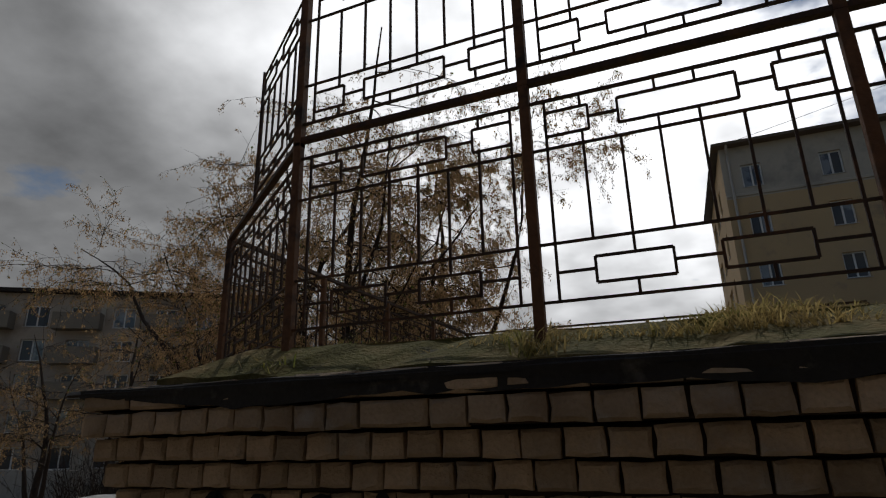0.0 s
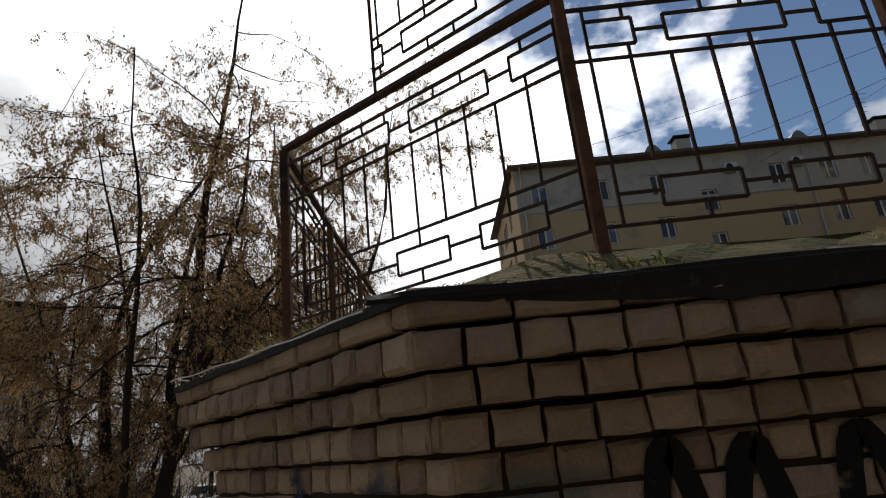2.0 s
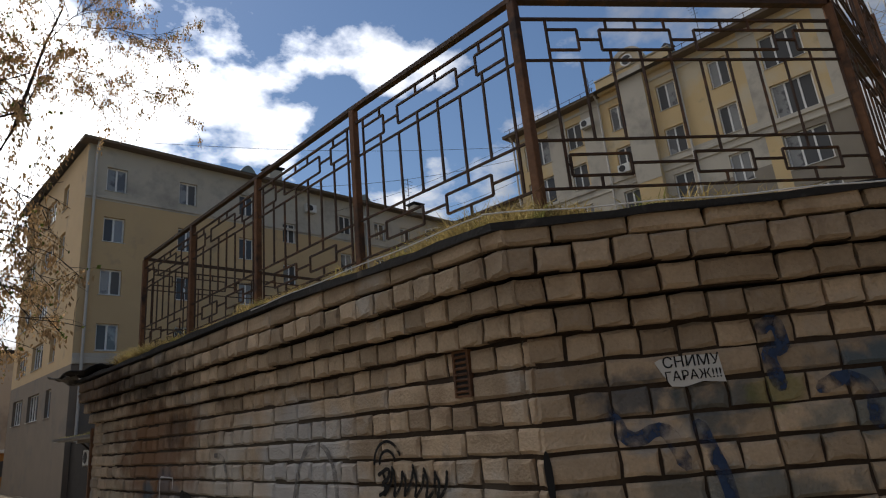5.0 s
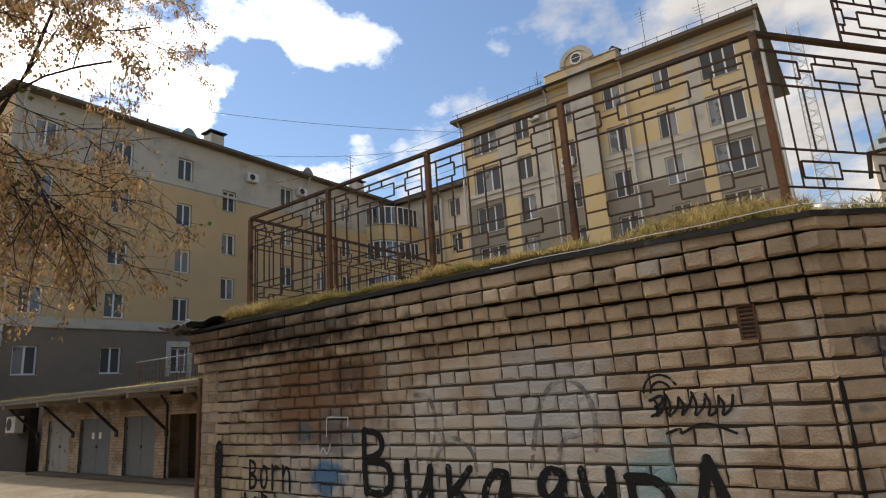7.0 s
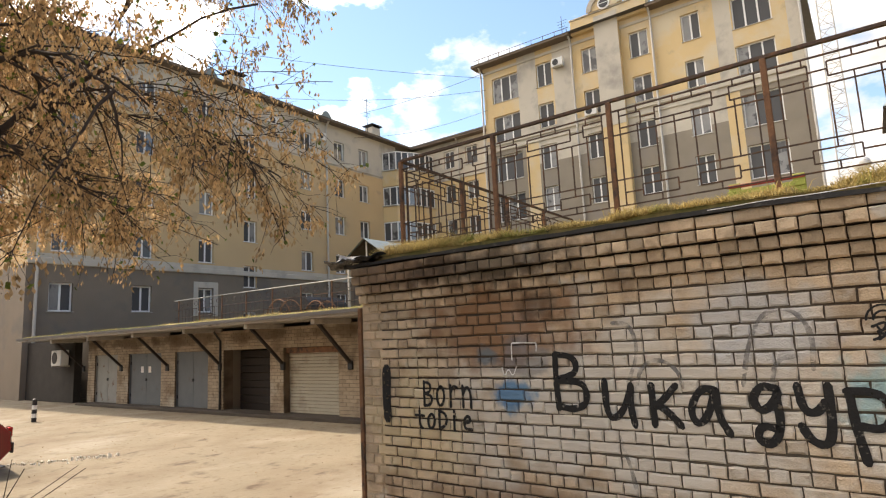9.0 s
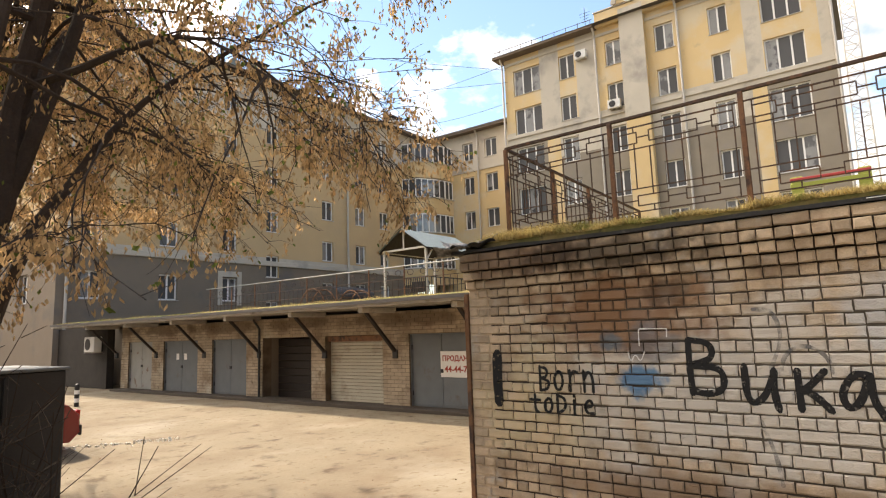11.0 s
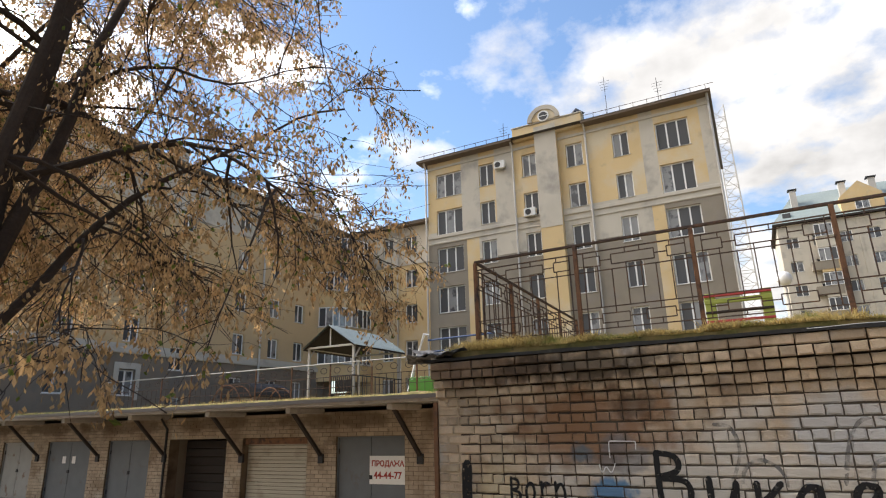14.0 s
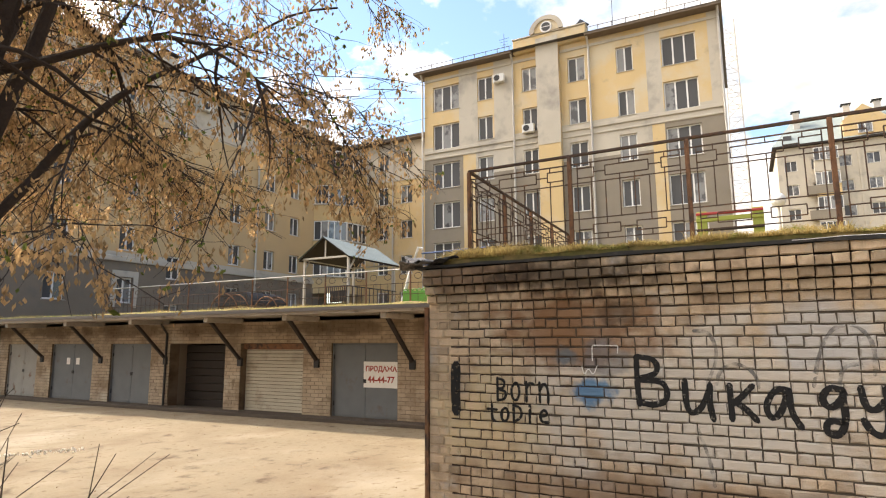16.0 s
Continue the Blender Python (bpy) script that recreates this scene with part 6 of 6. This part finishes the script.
def car(m, paint, label):
    c = thing("car", label, "car", "parked cars", at=m)
    L, Wd = 4.1, 1.66
    side = [(-2.05, .42), (-2.03, .72), (-1.85, .92), (-1.35, 1.0), (-.95, 1.36), (-.55, 1.42), (.45, 1.40), (.75, 1.34), (1.25, .98), (1.85, .88), (2.03, .70), (2.05, .40), (1.9, .24), (-1.9, .24)]
    bm = bmesh.new()
    rings = []
    for y, k in ((-.5, .0), (-.47, .05), (.47, .05), (.5, .0)):
        ring = []
        for x, z in side:
            top = max(0, (z - .95) / .5)
            ring.append(bm.verts.new((x * (1 - .012 * (k == 0)), y * Wd * (1 - .20 * top), z)))
        rings.append(ring)
    n = len(side)
    for a, b in zip(rings, rings[1:]):
        for i in range(n):
            bm.faces.new((a[i], a[(i + 1) % n], b[(i + 1) % n], b[i]))
    bm.faces.new(rings[0])
    bm.faces.new(rings[-1][::-1])
    part("body", bm, paint, c)
    for s in (-1, 1):
        bm = bmesh.new()
        q = [(-1.2, 1.02), (-.88, 1.32), (.42, 1.34), (.68, 1.29), (1.08, 1.0)]
        vs = [bm.verts.new((x, s * (Wd * .5 * (1 - .20 * max(0, (z - .95) / .5)) + .006), z)) for x, z in q]
        bm.faces.new(vs)
        part("side_window", bm, PANE, c)
        for x in (-1.28, 1.28):
            bm = bmesh.new()
            add_tube(bm, ((x, s * (Wd / 2 - .18), .30), (x, s * (Wd / 2 + .012), .30)), .30, 20)
            w = part("wheel", bm, TYRE, c)
            bm = bmesh.new()
            add_tube(bm, ((x, s * (Wd / 2 + .014), .30), (x, s * (Wd / 2 + .024), .30)), .19, 14)
            part("rim", bm, RIM, w)
        bm = bmesh.new()
        add_box(bm, (2.0, s * .58 - .14, .62), (2.06, s * .58 + .14, .78), bevel=.01)
        part("tail_light", bm, LAMPRED, c)
        bm = bmesh.new()
        add_box(bm, (-2.055, s * .58 - .15, .62), (-2.0, s * .58 + .15, .76), bevel=.01)
        part("headlight", bm, RIM, c)
    for x0, z0, x1, z1, nm in ((.80, 1.325, 1.22, 1.02, "rear_window"), (-1.32, 1.03, -.98, 1.335, "windscreen")):
        bm = bmesh.new()
        dx = .012 if x0 > 0 else -.012
        bm.faces.new([bm.verts.new(v) for v in ((x0 + dx, -.56, z0 + .012), (x1 + dx, -.68, z1 + .012), (x1 + dx, .68, z1 + .012), (x0 + dx, .56, z0 + .012))])
        part(nm, bm, PANE, c)
    for x in (-2.07, 2.03):
        bm = bmesh.new()
        add_box(bm, (x, -.78, .34), (x + .05, .78, .52), bevel=.012)
        part("bumper", bm, BLACKMETAL, c)
    return c


car(pose(-5.0, 17.4, ground_height(-5, 17.4), 0, 0, -8), CARRED, "dark red hatchback parked on the sandy yard")
for k, (x, y, a, p) in enumerate(((-4.6, 30.5, 60, CARWHITE), (-7.4, 31.5, 62, CARDARK), (-1.6, 33.0, 60, CARWHITE), (-10.4, 32.5, 65, CARDARK), (-13.5, 31.0, 60, CARWHITE), (-12.3, 10.6, 40, CARWHITE), (-17.5, 17.0, 30, CARDARK))):
    car(pose(x, y, 0.0, 0, 0, a), p, "pale saloon parked at the end of the yard" if p is CARWHITE else "dark saloon parked at the end of the yard")


def rubble():
    rnd = random.Random(31)
    bm = bmesh.new()
    for _ in range(120):
        t = rnd.random()
        x, y = -3.6 + 2.2 * t + rnd.gauss(0, .12), 17.6 - 1.5 * t + rnd.gauss(0, .12)
        r = rnd.uniform(.008, .034)
        m = Matrix.Translation((x, y, ground_height(x, y) + r * .3)) @ pose(0, 0, 0, rnd.uniform(0, 90), rnd.uniform(0, 90), rnd.uniform(0, 90))
        add_box(bm, (-r, -r * .7, -r * .4), (r, r * .7, r * .4), m)
    tagged(part("rubble", bm, SNOW), "strip of white crumbled rubble on the sandy ground", "rubble", kind="stuff")
    bm = bmesh.new()
    for _ in range(600):
        x, y = rnd.uniform(-9, 3), rnd.uniform(9, 27)
        r = rnd.uniform(.004, .012)
        m = Matrix.Translation((x, y, ground_height(x, y) + r * .2)) @ pose(0, 0, 0, rnd.uniform(0, 90), rnd.uniform(0, 90), rnd.uniform(0, 90))
        add_box(bm, (-r, -r * .7, -r * .5), (r, r * .7, r * .5), m)
    tagged(part("litter", bm, mat("dry_leaf_litter", (0.20, 0.13, 0.075), 0.9, grain=0.2, bump=0.2, vary=0.4)), "scattered pebbles and dry leaf litter on the yard", "litter", kind="stuff")


rubble()
air_conditioner(frame_of((GX - .02, 32.6), (GX - .02, 30.0))[0], .9, 1.55, 1.1)
# near-black colour stands in for the shade of the open recess here
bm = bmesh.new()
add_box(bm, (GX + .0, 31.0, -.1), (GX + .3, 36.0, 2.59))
tagged(part("wall_recess", bm, mat("dark_opening_paint", (0.036, 0.030, 0.025), 0.9, grain=0.3, scale=3, bump=0.3)), "near-black wall standing in for the dark opening beside the last garage", "wall", kind="structure")


# ---------------------------------------------------------------- trees
def tree(name, base, stems, label, seed, keys=5200, twig_keep=1.0, limb_n=9, reach=1.0, group="trees in the yard", floor=1.5, rise=(99.0, 0.0), width=99.0, near=-99.0, lift=.1):
    """A many-stemmed ash-leaved maple: tapered stems and limbs, hanging twigs, and bunches of dry keys."""
    rnd = random.Random(seed)
    t = thing(name, label, "tree", group)
    wood, twigs = bmesh.new(), bmesh.new()
    ends = []
    low = lambda pts: pts[-1].z < floor + max(0.0, pts[-1].x - rise[0]) * rise[1] or pts[-1].x > width or pts[-1].y < near

    def bend(p, d, length, n, droop, wander):
        pts, dd = [p.copy()], d.normalized()
        for _ in range(n):
            dd = (dd + Vector((rnd.gauss(0, wander), rnd.gauss(0, wander), rnd.gauss(0, wander) - droop))).normalized()
            pts.append(pts[-1] + dd * length / n)
        return pts

    def twiglets(pts, r, count, length):
        for _ in range(count):
            f = rnd.uniform(.15, 1.0) * (len(pts) - 1)
            i = min(int(f), len(pts) - 2)
            p = pts[i].lerp(pts[i + 1], f - i)
            ax = (pts[i + 1] - pts[i]).normalized()
            d = (ax * .7 + Vector((rnd.gauss(0, .6), rnd.gauss(0, .6), rnd.gauss(.1, .5)))).normalized()
            tp = bend(p, d, length * rnd.uniform(.5, 1.2), 4, .10, .16)
            if low(tp):
                continue
            add_tube(twigs, tp, [r, r * .8, r * .6, r * .45, r * .3], 3, cap=False)
            ends.append(tp)

    for start, lean, height, r0 in stems:
        d = Vector((lean[0], lean[1], 1.0))
        p = Vector(base) + Vector((start[0], start[1], start[2] if len(start) > 2 else -.1))
        pts = bend(p, d, height, 14, -.015 if abs(lean[0]) + abs(lean[1]) < .45 else .035, .085)
        rad = [max(.012, r0 * (1 - .9 * (i / 14) ** .9)) for i in range(15)]
        add_tube(wood, pts, rad, 9)
        for k in range(limb_n):
            f = rnd.uniform(.30, .98) * 13.9
            i = min(int(f), 13)
            q = pts[i].lerp(pts[i + 1], f - i)
            length = reach * rnd.uniform(1.4, 3.3) * (1 - .30 * f / 14)
            for attempt in range(7):
                a = rnd.uniform(0, 2 * math.pi)
                up = rnd.uniform(lift, lift + .8) + .10 * attempt
                lp = bend(q, Vector((math.cos(a) + lean[0] * .8, math.sin(a) + lean[1] * .8, up)), length, 9, .07, .12)
                if not low(lp):
                    break
            else:
                continue
            lr = rad[i] * .42
            add_tube(wood, lp, [max(.006, lr * (1 - .9 * j / 9)) for j in range(10)], 6)
            twiglets(lp, .005, 5, .5)
            for _ in range(9):
                ff = rnd.uniform(.2, .98) * 8.9
                j = min(int(ff), 8)
                b = lp[j].lerp(lp[j + 1], ff - j)
                for attempt in range(5):
                    sd = (lp[j + 1] - lp[j]).normalized() + Vector((rnd.gauss(0, .55), rnd.gauss(0, .55), rnd.gauss(.1 + .15 * attempt, .4)))
                    sp = bend(b, sd, reach * rnd.uniform(.6, 1.5), 7, .085, .13)
                    if not low(sp):
                        break
                else:
                    continue
                sr = max(.006, lr * .35)
                add_tube(twigs, sp, [max(.0035, sr * (1 - .85 * j2 / 7)) for j2 in range(8)], 4, cap=False)
                ends.append(sp)
                twiglets(sp, .0038, 7, .42)
    part("trunk", wood, BARK, t, "dark furrowed bark, several leaning stems")
    tagged(part("branchwork", twigs, BARK, t, "fine bare twigs"), kind="stuff")
    verts, faces, gv, gf = [], [], [], []
    for _ in range(keys):
        tp = rnd.choice(ends)
        f = rnd.random() ** .7 * (len(tp) - 1)
        i = min(int(f), len(tp) - 2)
        p = tp[i].lerp(tp[i + 1], f - i)
        for _ in range(rnd.randint(3, 9)):
            a = rnd.uniform(0, 2 * math.pi)
            w, h = rnd.uniform(.009, .016), rnd.uniform(.036, .068)
            o = p + Vector((rnd.gauss(0, .026), rnd.gauss(0, .026), -abs(rnd.gauss(0, .07))))
            s = Vector((math.cos(a), math.sin(a), rnd.uniform(-.4, .4))) * w
            dn = Vector((rnd.gauss(0, .35), rnd.gauss(0, .35), -1)).normalized() * h
            j = len(verts)
            verts += [tuple(o), tuple(o + dn * .55 + s), tuple(o + dn), tuple(o + dn * .55 - s)]
            faces.append((j, j + 1, j + 2, j + 3))
        if rnd.random() < .25:
            e = tp[-1]
            j = len(gv)
            for _ in range(2):
                s = Vector((rnd.gauss(0, .012), rnd.gauss(0, .012), rnd.gauss(0, .008)))
                u = Vector((rnd.gauss(0, .01), rnd.gauss(0, .01), .018))
                j = len(gv)
                gv += [tuple(e - s), tuple(e - s * .2 + u), tuple(e + s), tuple(e - u)]
                gf.append((j, j + 1, j + 2, j + 3))
    for nm, v, fc, mt, lb in (("crown", verts, faces, SEEDS, "hanging bunches of dry brown keys"), ("spring_growth", gv, gf, BUDS, "small green spring buds")):
        me = bpy.data.meshes.new(nm)
        me.from_pydata(v, [], fc)
        me.materials.append(mt)
        ob = new(nm, me)
        ob.parent = t
        ob["label"], ob["kind"] = lb, "stuff"
    return t


tree("maple_tree", (-6.95, 10.1, ground_height(-6.95, 10.1)), [((0, 0), (.20, -.02), 11.5, .15), ((.62, -.02, 3.0), (.58, -.06), 6.5, .075), ((.55, .05, 2.5), (.75, -.35), 4.6, .05), ((-.2, .15), (-.10, .1), 12.5, .13), ((.1, .25), (.12, .30), 12.0, .12), ((-.1, -.2), (.04, -.22), 9.0, .08), ((-.3, -.05), (-.40, -.05), 10.5, .10), ((-.35, 0), (-.30, .12), 10.0, .08), ((.5, .05, 3.4), (.45, .30), 6.5, .07)],
     "many-stemmed leafless maple hung with dry brown keys in the yard", 7, keys=19000, limb_n=13, floor=2.1, reach=1.1, rise=(-5.2, 0.50), width=-2.9, near=7.6, lift=-.22)
tree("maple_tree", (-6.0, 14.6, 0.0), [((0, 0), (.10, .0), 12.0, .17), ((.2, 0), (.26, -.05), 10.5, .12), ((-.15, .1), (-.15, .1), 11.0, .12), ((0, -.2), (.05, -.2), 9.5, .10)],
     "tall leafless maple with dry keys behind the steel container", 11, keys=14000, limb_n=12, floor=3.4)
tree("maple_tree", (-8.8, 12.2, 0.0), [((0, 0), (.10, -.05), 8.5, .10), ((.2, .1), (.32, .05), 7.5, .08), ((-.2, 0), (-.28, -.05), 8.0, .08), ((.05, -.2), (.12, -.3), 7.0, .07), ((.1, .2), (-.08, .25), 8.0, .08)],
     "bushy leafless maple hung with dry brown keys", 23, keys=11000, limb_n=11, floor=1.6, reach=.9)
for k, (x, y, h) in enumerate(((-14.0, 17.0, 9.0), (-19.0, 24.0, 10.0), (-11.0, 24.0, 9.0), (-26.0, 22.0, 10.0), (-9.0, 44.0, 9.0), (-16.0, 40.0, 10.0), (-22.0, 34.0, 9.0), (-25.0, 17.5, 7.5), (-3.5, 46.0, 8.0), (-8.0, 52.0, 9.0), (1.0, 57.0, 8.0))):
    tree("bare_tree", (x, y, 0.0), [((0, 0), (.03, .05), h, .16), ((.2, .1), (.25, .05), h * .8, .11), ((-.2, 0), (-.25, -.05), h * .85, .11)], "bare brown tree standing far back in the yard", 40 + k, keys=2200, limb_n=8, reach=1.1, group="far trees")


def thicket(x, y, seed, h):
    rnd = random.Random(seed)
    s = thing("bush", "dense brown bare bush before the far house", "bush", "bushes")
    bm = bmesh.new()
    for _ in range(260):
        p = Vector((x + rnd.gauss(0, .9), y + rnd.gauss(0, .6), 0))
        d = Vector((rnd.gauss(0, .28), rnd.gauss(0, .28), 1))
        q = p + d * h * rnd.uniform(.5, 1)
        add_tube(bm, (p, p.lerp(q, .5) + Vector((rnd.gauss(0, .06), rnd.gauss(0, .06), 0)), q), (.014, .009, .004), 3, cap=False)
        for _ in range(4):
            r = p.lerp(q, rnd.uniform(.3, .95))
            add_tube(bm, (r, r + Vector((rnd.gauss(0, .3), rnd.gauss(0, .3), rnd.uniform(.1, .5)))), (.006, .003), 3, cap=False)
    tagged(part("branchwork", bm, BARK, s), kind="stuff")


for k, (x, y, h) in enumerate(((-8.0, 12.3, 2.2), (-9.8, 14.0, 2.6), (-12.5, 20.0, 3.0), (-17, 21, 3.2), (-7.6, 11.2, 1.6), (-21, 29, 3.4), (-8.0, 36.0, 3.0), (-28, 27, 3.4), (-14.5, 12.5, 2.6))):
    thicket(x, y, 60 + k, h)


# drain pipe on the pillar beside the open bay, a tall aerial on the ochre house
bm = bmesh.new()
add_tube(bm, ((GX - .05, 20.55, .05), (GX - .05, 20.55, 2.2), (GX - .25, 20.6, 2.5)), .035, 8)
tagged(part("drain_pipe", bm, BLACKMETAL), "dark drain pipe on a brick pillar of the garages", "pipe")
bm = bmesh.new()
add_tube(bm, ((28.6, 37.0, 18.6), (28.6, 37.0, 22.6)), .03, 5)
for k in range(5):
    add_tube(bm, ((28.0 + .08 * k, 37.0, 22.4 - .35 * k), (29.2 - .08 * k, 37.0, 22.4 - .35 * k)), .018, 4)
tagged(part("roof_aerial", bm, BLACKMETAL), "tall thin television aerial on the ochre house's roof", "aerial")


def kiosk():
    k = thing("street_kiosk", "small orange kiosk with a pale roof down the street", "kiosk")
    bm = bmesh.new()
    add_box(bm, (3.2, 52, 0), (6.4, 54, 2.5), bevel=.03)
    part("body", bm, mat("orange_paint", (0.42, 0.19, 0.05), 0.6, grain=0.1, bump=0.1), k)
    bm = bmesh.new()
    add_box(bm, (2.9, 51.6, 2.503), (6.7, 54.3, 2.72), bevel=.03)
    part("roof", bm, ACWHITE, k)
    bm = bmesh.new()
    add_box(bm, (3.7, 51.96, 1.0), (5.9, 51.997, 2.0))
    part("window", bm, PANE, k)


kiosk()


bm = bmesh.new()
ribbon(bm, ((.014, 2.02), (.022, 1.80), (.012, 1.55), (.020, 1.20)), .016, -.005, .5)
cr = part("wall_crack", bm, BLACKINK)
cr.matrix_basis = FACE2
tagged(cr, "dark crack running down the brick wall's corner joint", "crack")


# ---------------------------------------------------------------- the bricks, piece by piece
def lay_bricks():
    for (name, p, q, t0, t1, near, seed, label), (wall, m, length) in zip(FACES, WALLS):
        rnd = random.Random(seed)
        verts, faces, count = [], [], 0
        for me, x, z, proud, stretch, kind in courses(length, t0, t1, rnd):
            if near[0] <= x <= near[1] and z > near[2] and count < 300:
                count += 1
                piece("brick", me, wall, Matrix.Translation((x, -proud, z)) @ Matrix.Diagonal((stretch, 1, 1, 1)))
            else:
                i = len(verts)
                verts += [(x + v.co.x * stretch, v.co.y - proud, z + v.co.z) for v in me.vertices]
                faces += [tuple(i + k for k in f.vertices) for f in me.polygons]
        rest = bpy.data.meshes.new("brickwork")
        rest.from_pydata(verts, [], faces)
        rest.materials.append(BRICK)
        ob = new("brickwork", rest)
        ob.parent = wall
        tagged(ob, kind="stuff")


lay_bricks()


def garage_bricks():
    wall = bpy.data.objects["wall_garages"]
    spans = []
    edge = 7.95
    for a, b, k in sorted(DOORS):
        spans.append((edge, a))
        edge = b
    spans.append((edge, 29.74))
    rnd = random.Random(77)
    verts, faces, count = [], [], 0
    proto = {}
    for w in (.249, .119):
        me = bpy.data.meshes.new("brick")
        h = .086
        me.from_pydata([(0, 0, 0), (0, w, 0), (0, w, h), (0, 0, h), (.03, 0, 0), (.03, w, 0), (.03, w, h), (.03, 0, h)], [], [(3, 2, 1, 0), (0, 1, 5, 4), (1, 2, 6, 5), (2, 3, 7, 6), (3, 0, 4, 7)])
        me.materials.append(GARAGE_BRICK)
        proto[w] = me

    def lay(y0, y1, z, shift):
        nonlocal count
        y = y0 - shift
        while y < y1 - .02:
            a, b = max(y, y0), min(y + .26, y1)
            if b - a > .03:
                s = (b - a - .011) / .249
                if 12.0 < y < 18.6 and count < 300:
                    count += 1
                    piece("brick", proto[.249], wall, Matrix.Translation((GX + rnd.uniform(-.003, .003), a, z)) @ Matrix.Diagonal((1, s, 1, 1)))
                else:
                    i = len(verts)
                    verts.extend((GX + v.co.x + (i % 5) * .0012, a + v.co.y * s, z + v.co.z) for v in proto[.249].vertices)
                    faces.extend(tuple(i + k for k in f.vertices) for f in proto[.249].polygons)
            y += .26

    for k in range(25):
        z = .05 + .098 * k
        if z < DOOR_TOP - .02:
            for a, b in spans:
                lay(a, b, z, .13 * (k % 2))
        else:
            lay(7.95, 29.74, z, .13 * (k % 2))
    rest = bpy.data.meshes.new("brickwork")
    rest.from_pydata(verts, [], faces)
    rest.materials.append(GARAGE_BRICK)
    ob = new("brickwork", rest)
    ob.parent = wall
    tagged(ob, kind="stuff")


garage_bricks()
